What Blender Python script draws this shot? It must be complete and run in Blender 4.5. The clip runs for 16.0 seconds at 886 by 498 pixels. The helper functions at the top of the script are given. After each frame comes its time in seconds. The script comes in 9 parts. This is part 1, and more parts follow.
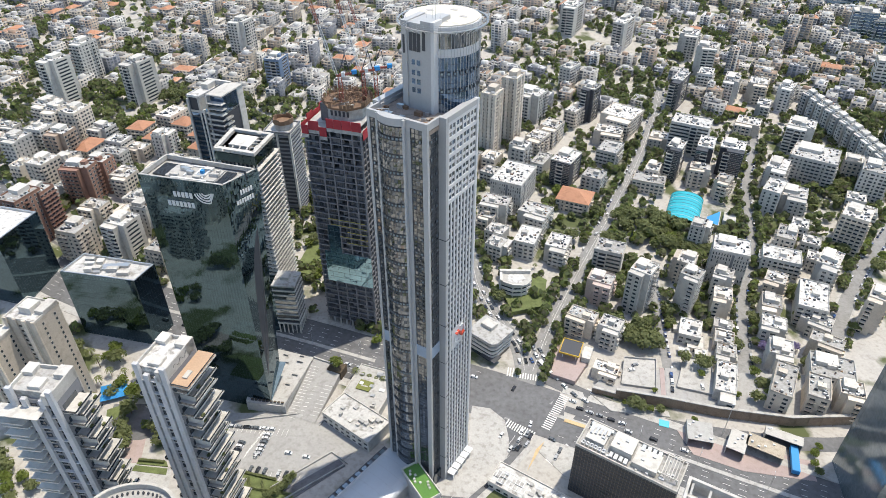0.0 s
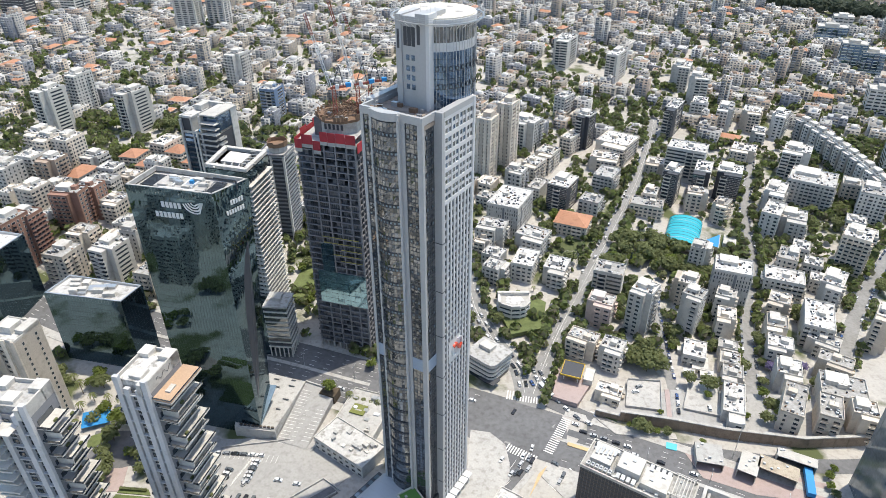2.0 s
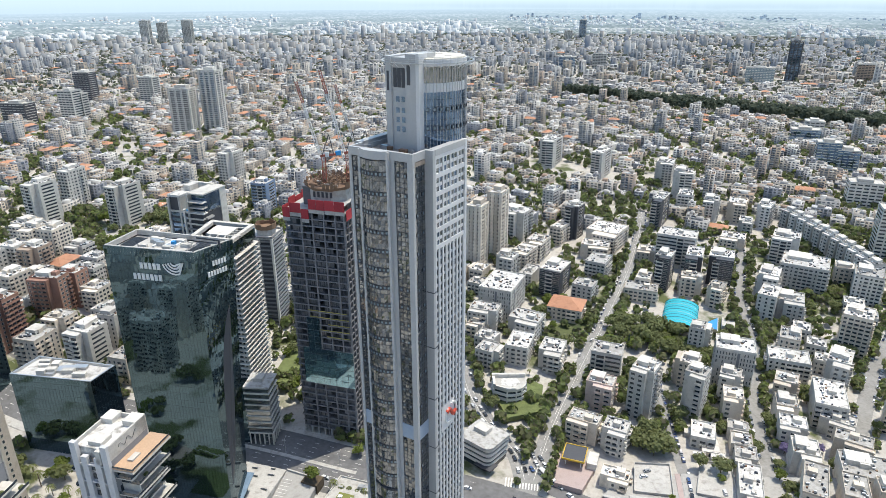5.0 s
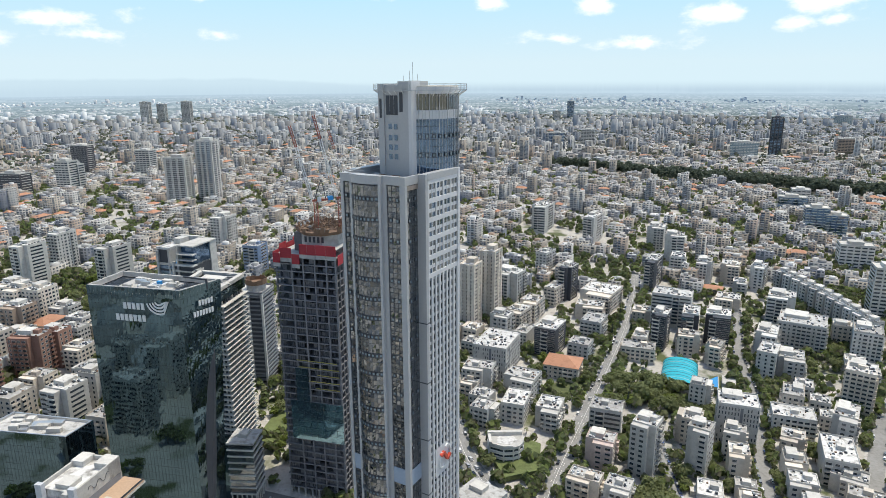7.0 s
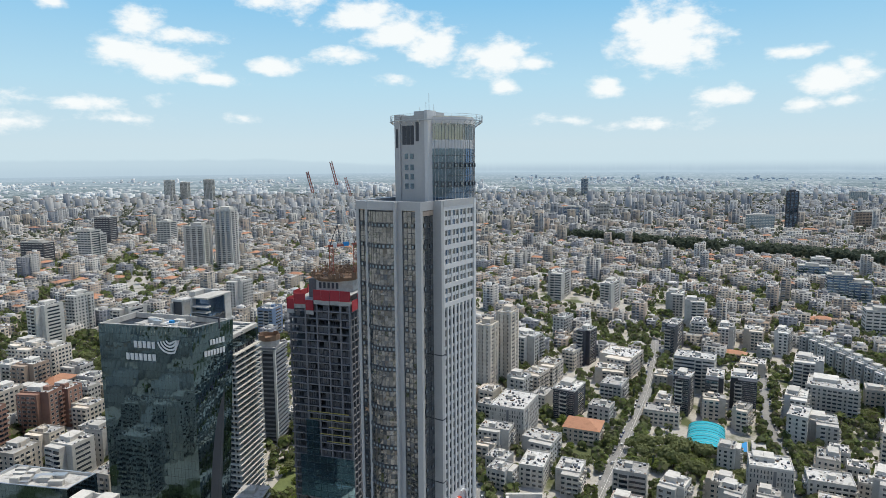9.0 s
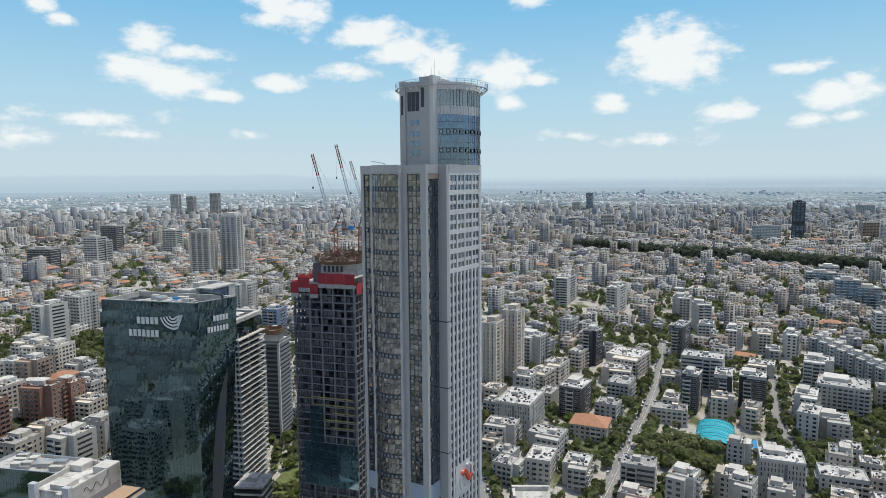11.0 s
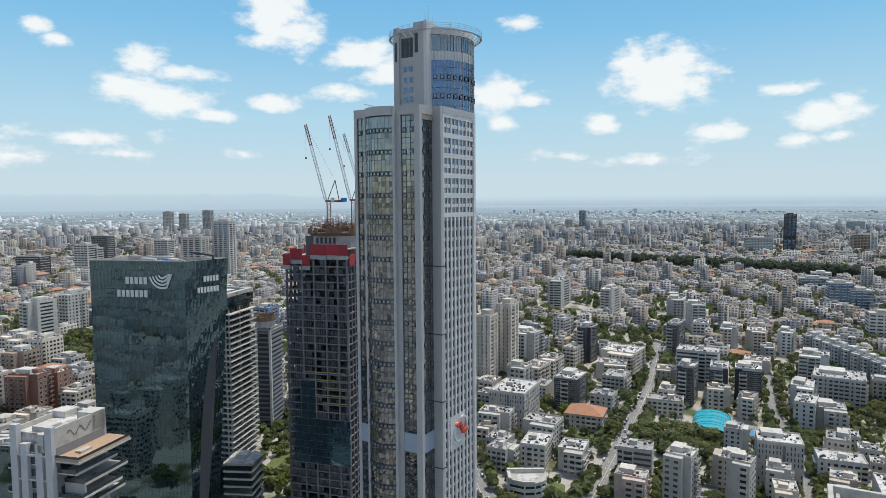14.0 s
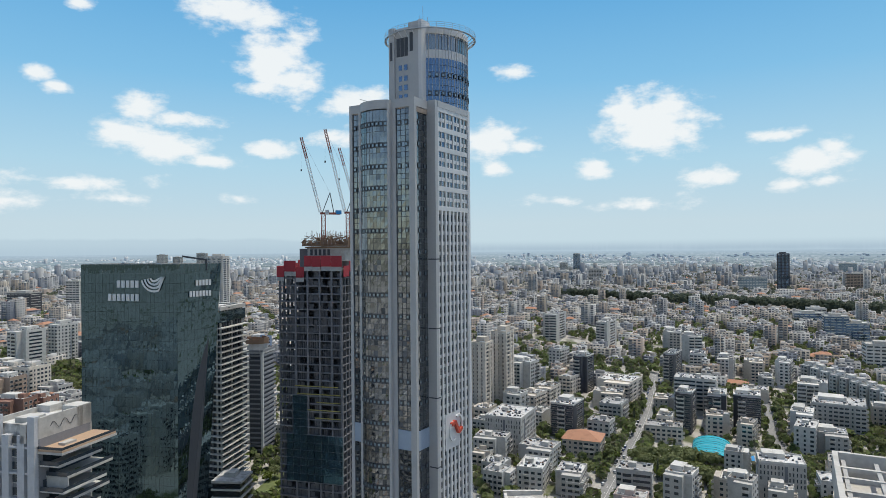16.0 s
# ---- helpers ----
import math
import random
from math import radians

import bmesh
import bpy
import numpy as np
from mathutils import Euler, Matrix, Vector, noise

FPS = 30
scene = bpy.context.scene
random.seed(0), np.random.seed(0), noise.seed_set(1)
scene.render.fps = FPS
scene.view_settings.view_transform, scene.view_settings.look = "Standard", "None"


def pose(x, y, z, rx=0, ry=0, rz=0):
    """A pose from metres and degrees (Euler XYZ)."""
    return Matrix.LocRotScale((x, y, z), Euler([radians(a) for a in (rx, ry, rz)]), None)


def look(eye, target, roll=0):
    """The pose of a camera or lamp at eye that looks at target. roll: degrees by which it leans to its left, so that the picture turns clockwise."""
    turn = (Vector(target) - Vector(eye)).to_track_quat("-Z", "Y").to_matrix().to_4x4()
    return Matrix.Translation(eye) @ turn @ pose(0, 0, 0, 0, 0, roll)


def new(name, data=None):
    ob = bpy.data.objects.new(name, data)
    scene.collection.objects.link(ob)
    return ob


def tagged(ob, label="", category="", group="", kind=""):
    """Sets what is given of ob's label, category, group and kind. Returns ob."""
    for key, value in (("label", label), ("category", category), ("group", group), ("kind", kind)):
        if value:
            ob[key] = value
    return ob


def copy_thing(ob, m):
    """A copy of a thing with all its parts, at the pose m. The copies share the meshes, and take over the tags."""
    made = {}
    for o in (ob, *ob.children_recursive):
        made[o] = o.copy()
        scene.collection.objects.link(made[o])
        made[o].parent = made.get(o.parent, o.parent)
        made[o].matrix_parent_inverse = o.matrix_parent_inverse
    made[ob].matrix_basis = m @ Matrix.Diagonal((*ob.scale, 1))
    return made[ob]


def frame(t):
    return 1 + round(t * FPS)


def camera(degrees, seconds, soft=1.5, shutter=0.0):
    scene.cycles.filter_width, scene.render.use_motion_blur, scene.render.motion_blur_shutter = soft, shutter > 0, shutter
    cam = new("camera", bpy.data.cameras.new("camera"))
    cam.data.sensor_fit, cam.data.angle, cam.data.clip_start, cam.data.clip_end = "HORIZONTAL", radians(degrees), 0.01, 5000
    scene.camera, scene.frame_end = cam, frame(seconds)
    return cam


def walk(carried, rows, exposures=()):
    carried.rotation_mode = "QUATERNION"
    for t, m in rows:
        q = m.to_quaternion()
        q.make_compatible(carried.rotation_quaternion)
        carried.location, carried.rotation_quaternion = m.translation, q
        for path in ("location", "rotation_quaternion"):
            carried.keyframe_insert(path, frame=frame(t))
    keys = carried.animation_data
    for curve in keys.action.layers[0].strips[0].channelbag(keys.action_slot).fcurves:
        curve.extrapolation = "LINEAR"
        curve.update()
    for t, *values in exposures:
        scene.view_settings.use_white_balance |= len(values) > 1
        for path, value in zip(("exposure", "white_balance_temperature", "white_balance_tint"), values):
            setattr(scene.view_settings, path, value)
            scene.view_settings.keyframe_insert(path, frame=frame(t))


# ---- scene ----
cam = camera(68.5, 16.0, soft=0.8)
METRES, EYE, TILT, LEAN, TURN = 133.0, 279.0, -35.5, 0.0, 0.0
ROWS = [
    (0.0, 0.0, 0.0, 0.0, 0.0, 0.0, -0.0),
    (0.5, 0.0008, 0.0185, -0.0256, -0.03, 0.01, 0.06),
    (1.0, 0.0011, 0.0355, -0.0514, -0.09, 0.39, 0.15),
    (1.5, -0.001, 0.0538, -0.0778, -0.22, 2.12, 0.27),
    (2.0, -0.0012, 0.0714, -0.1045, -0.33, 3.81, 0.38),
    (2.5, -0.0022, 0.0895, -0.1313, -0.44, 5.47, 0.49),
    (3.0, -0.0019, 0.1076, -0.1576, -0.54, 7.19, 0.59),
    (3.5, -0.0029, 0.1259, -0.1842, -0.66, 8.92, 0.7),
    (4.0, -0.0045, 0.144, -0.2102, -0.8, 10.63, 0.82),
    (6.5, -0.0058, 0.2361, -0.3449, -1.49, 19.09, 1.34),
    (7.0, -0.0061, 0.2539, -0.3701, -1.6, 20.87, 1.44),
    (7.5, -0.0064, 0.2715, -0.3951, -1.63, 22.36, 1.5),
    (8.0, -0.007, 0.2901, -0.4194, -1.31, 24.0, 1.35),
    (8.5, -0.0072, 0.3076, -0.4447, -0.76, 26.4, 1.01),
    (11.0, -0.0085, 0.3955, -0.5702, -0.02, 29.43, 0.55),
    (11.5, -0.0102, 0.4135, -0.5941, -0.1, 29.43, 0.58),
    (12.0, -0.011, 0.4312, -0.619, -0.2, 29.45, 0.63),
    (12.5, -0.0112, 0.4489, -0.6443, -0.26, 29.47, 0.69),
    (13.0, -0.011, 0.4668, -0.669, -0.35, 29.46, 0.74),
    (13.5, -0.0112, 0.4844, -0.6933, -0.44, 29.66, 0.8),
    (14.0, -0.0115, 0.5026, -0.7182, -0.51, 31.44, 0.88),
    (14.5, -0.0124, 0.5205, -0.7433, -0.63, 32.31, 0.97),
    (15.0, -0.0126, 0.5383, -0.7678, -0.7, 33.41, 1.05),
    (15.5, -0.0121, 0.556, -0.7934, -0.81, 34.52, 1.11),
    (16.0, -0.0126, 0.5747, -0.8178, -0.87, 35.54, 1.2),
]
walk(cam, [(t, pose(0, 0, EYE, TILT, LEAN, TURN) @ pose(METRES * x, METRES * y, METRES * z, 90 + pitch, roll, yaw)) for t, x, y, z, yaw, pitch, roll in ROWS],
     [(0.0, 0.67, 6750, 8), (3.5, 0.79, 6680, 7), (7.0, 0.44, 6720, 6), (8.5, 0.24, 6700, 6), (11.0, 0.12, 6680, 6), (13.5, 0.14, 6680, 6), (16.0, 0.09, 6620, 6)])

# ---- light ----
SUN_DIR = Vector((0.88, 0.47, 0.0)).normalized() * math.cos(radians(72)) + Vector((0, 0, math.sin(radians(72))))
world = bpy.data.worlds.new("sky")
scene.world = world
world.use_nodes = True
wn, wl = world.node_tree.nodes, world.node_tree.links
sky = wn.new("ShaderNodeTexSky")
sky.sky_type = "NISHITA"
sky.sun_disc = False
sky.sun_elevation = radians(72)
sky.sun_rotation = math.atan2(SUN_DIR.x, SUN_DIR.y)
sky.air_density, sky.dust_density, sky.ozone_density = 1.0, 1.2, 1.6
wl.new(sky.outputs[0], wn["Background"].inputs[0])
wn["Background"].inputs[1].default_value = 0.15
sun = new("sun", bpy.data.lights.new("sun", "SUN"))
sun.data.energy, sun.data.angle, sun.data.color = 2.85, radians(0.5), (1.0, 0.935, 0.83)
sun.matrix_world = look(SUN_DIR * 900, (0, 0, 0))

# ---- materials ----


def mat(name, color, rough=0.7, metal=0.0, vary=0.15, big=0.08, fine=1.5, bump=0.1, rand=0.0, island=0.0, spec=0.4, stain=0.0, coat=0.0):
    """A surface with variation at two scales, and by object or by loose piece."""
    m = bpy.data.materials.new(name)
    m.use_nodes = True
    n, l = m.node_tree.nodes, m.node_tree.links
    p = n["Principled BSDF"]
    p.inputs["Roughness"].default_value, p.inputs["Metallic"].default_value = rough, metal
    p.inputs["Specular IOR Level"].default_value = spec
    p.inputs["Coat Weight"].default_value = coat
    tc = n.new("ShaderNodeTexCoord")
    geo = n.new("ShaderNodeNewGeometry")
    na, nb = n.new("ShaderNodeTexNoise"), n.new("ShaderNodeTexNoise")
    na.inputs["Scale"].default_value, nb.inputs["Scale"].default_value = big, fine
    na.inputs["Detail"].default_value = 5.0
    nb.inputs["Detail"].default_value = 3.0
    l.new(geo.outputs["Position"], na.inputs["Vector"])
    l.new(geo.outputs["Position"], nb.inputs["Vector"])
    add = n.new("ShaderNodeMath")
    add.operation = "ADD"
    l.new(na.outputs[0], add.inputs[0])
    l.new(nb.outputs[0], add.inputs[1])
    last = add
    if rand or island:
        source = n.new("ShaderNodeObjectInfo").outputs["Random"] if rand else geo.outputs["Random Per Island"]
        mul = n.new("ShaderNodeMath")
        mul.operation = "MULTIPLY_ADD"
        mul.inputs[1].default_value = (rand or island) / max(vary, 0.01)
        l.new(source, mul.inputs[0])
        l.new(add.outputs[0], mul.inputs[2])
        off = n.new("ShaderNodeMath")
        off.operation = "SUBTRACT"
        off.inputs[1].default_value = (rand or island) / max(vary, 0.01) / 2
        l.new(mul.outputs[0], off.inputs[0])
        last = off
    value = n.new("ShaderNodeMath")
    value.operation = "MULTIPLY_ADD"
    value.inputs[1].default_value, value.inputs[2].default_value = 2 * vary, 1 - 2 * vary
    l.new(last.outputs[0], value.inputs[0])
    mix = n.new("ShaderNodeHueSaturation")
    mix.inputs["Color"].default_value = (*color, 1)
    l.new(value.outputs[0], mix.inputs["Value"])
    out = mix.outputs[0]
    if stain:
        ns = n.new("ShaderNodeTexNoise")
        ns.inputs["Scale"].default_value, ns.inputs["Detail"].default_value = 0.35, 6.0
        l.new(geo.outputs["Position"], ns.inputs["Vector"])
        ramp = n.new("ShaderNodeValToRGB")
        ramp.color_ramp.elements[0].position, ramp.color_ramp.elements[1].position = 0.5, 0.68
        l.new(ns.outputs[0], ramp.inputs[0])
        mx = n.new("ShaderNodeMix")
        mx.data_type = "RGBA"
        mx.inputs[7].default_value = (color[0] * 0.45, color[1] * 0.43, color[2] * 0.4, 1)
        sc = n.new("ShaderNodeMath")
        sc.operation = "MULTIPLY"
        sc.inputs[1].default_value = stain
        l.new(ramp.outputs[0], sc.inputs[0])
        l.new(sc.outputs[0], mx.inputs[0])
        l.new(out, mx.inputs[6])
        out = mx.outputs[2]
    l.new(out, p.inputs["Base Color"])
    if bump:
        b = n.new("ShaderNodeBump")
        b.inputs["Strength"].default_value, b.inputs["Distance"].default_value = bump, 0.1
        l.new(nb.outputs[0], b.inputs["Height"])
        l.new(b.outputs[0], p.inputs["Normal"])
    return m


def palette(name, colors, rough=0.8, island=True, stain=0.2, spec=0.3, vary=0.1):
    """One of several paints, picked by loose piece or by object."""
    m = mat(name, (0.5, 0.5, 0.5), rough, vary=vary, stain=0.0, spec=spec)
    n, l = m.node_tree.nodes, m.node_tree.links
    src = [x for x in n if x.type == "NEW_GEOMETRY"][0].outputs["Random Per Island"] if island else n.new("ShaderNodeObjectInfo").outputs["Random"]
    ramp = n.new("ShaderNodeValToRGB")
    ramp.color_ramp.interpolation = "CONSTANT"
    for i, c in enumerate(colors):
        e = ramp.color_ramp.elements[i] if i < 2 else ramp.color_ramp.elements.new(i / len(colors))
        e.position, e.color = i / len(colors), (*c, 1)
    l.new(src, ramp.inputs[0])
    l.new(ramp.outputs[0], [x for x in n if x.type == "HUE_SAT"][0].inputs["Color"])
    return m


def glass(name, color, rough=0.06, metal=0.0, vary=0.35, wave=0.0, island=0.0, spec=0.9):
    m = mat(name, color, rough, metal, vary=vary, big=0.12, fine=0.6, bump=0.0, island=island, spec=spec)
    n, l = m.node_tree.nodes, m.node_tree.links
    if wave:
        geo = [x for x in n if x.type == "NEW_GEOMETRY"][0]
        w = n.new("ShaderNodeTexNoise")
        w.inputs["Scale"].default_value = 0.25
        l.new(geo.outputs["Position"], w.inputs["Vector"])
        b = n.new("ShaderNodeBump")
        b.inputs["Strength"].default_value, b.inputs["Distance"].default_value = wave, 0.3
        l.new(w.outputs[0], b.inputs["Height"])
        l.new(b.outputs[0], n["Principled BSDF"].inputs["Normal"])
    return m


WHITE = mat("white_plaster", (0.53, 0.505, 0.463), 0.85, vary=0.14, rand=0.14, stain=0.35)
BEIGE = mat("beige_plaster", (0.60, 0.53, 0.445), 0.85, vary=0.16, rand=0.24, stain=0.3)
GREY = mat("grey_plaster", (0.54, 0.515, 0.475), 0.85, vary=0.16, rand=0.24, stain=0.3)
PINK = mat("pink_plaster", (0.56, 0.45, 0.40), 0.85, vary=0.14, stain=0.3)
BRICK = mat("brown_brick", (0.30, 0.17, 0.125), 0.85, vary=0.2, rand=0.15, stain=0.25, fine=3.0)
BROWN = mat("tan_cladding", (0.34, 0.26, 0.20), 0.8, vary=0.15, rand=0.1, stain=0.2)
DARKWALL = mat("dark_cladding", (0.06, 0.062, 0.07), 0.6, vary=0.15, rand=0.03)
BLUEWALL = mat("blue_cladding", (0.16, 0.22, 0.32), 0.5, vary=0.15)
ROOF = mat("whitewashed_roof", (0.48, 0.468, 0.447), 0.9, vary=0.28, rand=0.34, stain=0.85, fine=0.9)
TILE = mat("clay_roof_tiles", (0.40, 0.20, 0.12), 0.85, vary=0.2, rand=0.12, fine=2.5, stain=0.3)
CONCRETE = mat("concrete", (0.40, 0.39, 0.37), 0.85, vary=0.16, stain=0.4)
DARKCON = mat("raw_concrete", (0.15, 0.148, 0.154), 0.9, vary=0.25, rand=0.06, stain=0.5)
PANEL = mat("grey_stone_panels", (0.405, 0.402, 0.40), 0.42, vary=0.08, big=0.03, rand=0.03, spec=0.5, bump=0.03)
PANEL_LIGHT = mat("pale_stone_panels", (0.58, 0.575, 0.57), 0.42, vary=0.07, big=0.03, rand=0.03, spec=0.5, bump=0.03)
GLASS = glass("window_glass", (0.035, 0.045, 0.055), 0.08, island=0.02)
GLASS_TOWER = glass("tower_glass", (0.24, 0.255, 0.265), 0.03, metal=0.88, vary=0.2, island=0.2)
GLASS_BLUE = glass("blue_glass", (0.13, 0.20, 0.30), 0.05, metal=0.85, wave=0.02)
GLASS_GREEN = glass("green_black_glass", (0.088, 0.140, 0.165), 0.02, metal=0.94, vary=0.12, wave=0.03, island=0.05)
GLASS_TEAL = glass("teal_glass", (0.28, 0.44, 0.50), 0.04, metal=0.9, vary=0.2, wave=0.03, island=0.05)
GLASS_PALE = glass("pale_glass", (0.25, 0.32, 0.36), 0.1, metal=0.4)
# pane tones: drawn blinds, and brown city reflections put into the colour
PANE_TONES = palette("blinds_and_reflections", [(0.11, 0.125, 0.14), (0.18, 0.175, 0.16), (0.08, 0.10, 0.12), (0.25, 0.24, 0.215), (0.12, 0.14, 0.165), (0.22, 0.22, 0.215), (0.06, 0.075, 0.09), (0.15, 0.155, 0.155)], 0.1, spec=1.0)
PANE_TONES.node_tree.nodes["Principled BSDF"].inputs["Metallic"].default_value = 0.55
FRAME = mat("dark_frames", (0.05, 0.055, 0.065), 0.45, vary=0.1)
METAL = mat("grey_metal", (0.45, 0.46, 0.47), 0.4, 0.6, vary=0.1)
WHITEMETAL = mat("white_metal", (0.66, 0.66, 0.65), 0.45, vary=0.08)
ASPHALT = mat("asphalt", (0.140, 0.139, 0.142), 0.85, vary=0.3, big=0.035, fine=0.4, stain=0.35)
PAVING = mat("pale_paving", (0.42, 0.405, 0.38), 0.85, vary=0.22, big=0.06, fine=1.2, stain=0.5)
PAVING_RED = mat("red_paving", (0.38, 0.30, 0.28), 0.85, vary=0.12, stain=0.2)
STREETS = mat("faded_street_asphalt", (0.25, 0.245, 0.238), 0.88, vary=0.25, big=0.05, fine=0.6, stain=0.35)
CARPARK = mat("worn_pale_asphalt", (0.34, 0.33, 0.315), 0.85, vary=0.15, big=0.05, fine=0.8, stain=0.3)
PAINT = mat("road_paint", (0.75, 0.74, 0.70), 0.7, vary=0.2, stain=0.3)
ORANGE = mat("ochre_paving", (0.55, 0.40, 0.22), 0.85, vary=0.15, stain=0.2)
SOIL = mat("dark_garden_soil", (0.10, 0.075, 0.05), 0.95, vary=0.3, stain=0.4)
SOILWALL = mat("brown_retaining_wall", (0.26, 0.20, 0.15), 0.9, vary=0.2, stain=0.4)
GRASS = mat("grass", (0.125, 0.15, 0.055), 0.95, vary=0.4, big=0.12, fine=1.4, bump=0.5, stain=0.5)
LEAF = mat("leaves", (0.205, 0.228, 0.098), 0.75, vary=0.3, big=0.2, fine=1.2, rand=0.02, island=0.0, bump=0.2)
LEAF_LIGHT = mat("fresh_leaves", (0.19, 0.235, 0.055), 0.75, vary=0.3, big=0.2, fine=1.2, bump=0.2)
LEAF_DARK = mat("cypress_leaves", (0.095, 0.115, 0.08), 0.8, vary=0.3, big=0.05, fine=0.8, bump=0.2, island=0.01)
LEAF_FAR = palette("mixed_foliage", [(0.165, 0.20, 0.085), (0.18, 0.225, 0.082), (0.22, 0.265, 0.085), (0.12, 0.15, 0.068), (0.19, 0.20, 0.10), (0.175, 0.165, 0.11)], 0.8, vary=0.25)
# far foliage greyed in its colour, standing in for distance haze
LEAF_REMOTE = palette("hazed_foliage", [(0.12, 0.135, 0.09), (0.145, 0.155, 0.105), (0.10, 0.115, 0.085), (0.155, 0.155, 0.115)], 0.85, vary=0.25)
LEAF_LILAC = mat("lilac_blossom", (0.26, 0.22, 0.38), 0.8, vary=0.3)
for m in (LEAF, LEAF_LIGHT, LEAF_FAR, LEAF_REMOTE, LEAF_LILAC, LEAF_DARK):
    # thin leaves let some of the sun through
    n, l = m.node_tree.nodes, m.node_tree.links
    p = n["Principled BSDF"]
    thin = n.new("ShaderNodeBsdfTranslucent")
    both = n.new("ShaderNodeMixShader")
    both.inputs[0].default_value = 0.55
    l.new(p.inputs["Base Color"].links[0].from_socket, thin.inputs[0])
    l.new(p.outputs[0], both.inputs[1])
    l.new(thin.outputs[0], both.inputs[2])
    l.new(both.outputs[0], n["Material Output"].inputs[0])
BARK = mat("bark", (0.12, 0.09, 0.065), 0.9, vary=0.3)
REDNET = mat("red_safety_screens", (0.36, 0.035, 0.045), 0.7, vary=0.2, rand=0.1)
FORMWORK = mat("brown_formwork", (0.20, 0.125, 0.08), 0.85, vary=0.3, rand=0.1)
RUST = mat("rebar", (0.22, 0.16, 0.13), 0.7, 0.4, vary=0.2)
RED = mat("red_paint", (0.5, 0.07, 0.04), 0.4, vary=0.1)
BLUE = mat("blue_canvas", (0.03, 0.25, 0.55), 0.6, vary=0.12)
AQUA = mat("turquoise_pool_cover", (0.03, 0.36, 0.43), 0.45, vary=0.15, fine=0.4)
WATER = mat("pool_water", (0.12, 0.5, 0.6), 0.1, vary=0.1)
DECK = mat("timber_deck", (0.44, 0.30, 0.20), 0.7, vary=0.2)
RUBBER = mat("rubber", (0.02, 0.02, 0.02), 0.8)
CARPAINT = palette("car_paint", [(0.66, 0.66, 0.66), (0.6, 0.6, 0.6), (0.25, 0.26, 0.27), (0.03, 0.03, 0.035), (0.68, 0.68, 0.68), (0.05, 0.055, 0.065), (0.4, 0.41, 0.42), (0.04, 0.08, 0.2), (0.5, 0.5, 0.5), (0.02, 0.022, 0.025), (0.12, 0.13, 0.14), (0.64, 0.64, 0.63)], 0.25, island=False, spec=0.6, vary=0.03)
CITY = palette("city_plaster", [(0.46, 0.43, 0.39), (0.40, 0.355, 0.30), (0.35, 0.34, 0.325), (0.54, 0.52, 0.485), (0.29, 0.25, 0.205), (0.42, 0.38, 0.32), (0.20, 0.21, 0.235), (0.48, 0.46, 0.43), (0.38, 0.31, 0.255)], 0.85, vary=0.14)
CITYROOF = palette("city_roofs", [(0.47, 0.46, 0.44), (0.38, 0.37, 0.35), (0.55, 0.54, 0.53), (0.28, 0.265, 0.245), (0.42, 0.41, 0.39), (0.33, 0.24, 0.18), (0.46, 0.45, 0.44), (0.33, 0.32, 0.31), (0.24, 0.235, 0.23)], 0.9, vary=0.2)
# remote walls and roofs: distance haze put into the paint as grey
REMOTE = palette("hazed_remote_plaster", [(0.36, 0.36, 0.36), (0.31, 0.30, 0.285), (0.28, 0.285, 0.295), (0.42, 0.42, 0.415), (0.26, 0.255, 0.25), (0.34, 0.335, 0.325), (0.22, 0.235, 0.26), (0.37, 0.37, 0.37)], 0.9, vary=0.14)
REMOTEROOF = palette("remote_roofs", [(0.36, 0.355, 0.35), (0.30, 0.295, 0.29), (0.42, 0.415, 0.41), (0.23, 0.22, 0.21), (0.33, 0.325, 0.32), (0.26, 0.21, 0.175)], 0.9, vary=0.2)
# farthest walls paled in colour to lift their shaded sides into the haze
FARTHEST = palette("haze_paled_plaster", [(0.62, 0.63, 0.64), (0.52, 0.53, 0.545), (0.44, 0.455, 0.475), (0.66, 0.66, 0.66), (0.48, 0.49, 0.50)], 0.9, vary=0.12)
CITYGLASS = palette("distant_panes", [(0.07, 0.08, 0.095), (0.13, 0.14, 0.155), (0.20, 0.205, 0.21), (0.10, 0.12, 0.15), (0.28, 0.27, 0.25)], 0.35, spec=0.6)
CLUTTER = palette("roof_gear", [(0.5, 0.5, 0.5), (0.06, 0.07, 0.08), (0.3, 0.3, 0.3), (0.12, 0.1, 0.09), (0.55, 0.55, 0.54)], 0.7)
STYLE = {"white": WHITE, "beige": BEIGE, "grey": GREY, "pink": PINK, "brick": BRICK, "brown": BROWN, "dark": DARKWALL, "strip": WHITE, "slot": WHITE, "blue": BLUEWALL, "tile": BEIGE}

# ---- building blocks ----


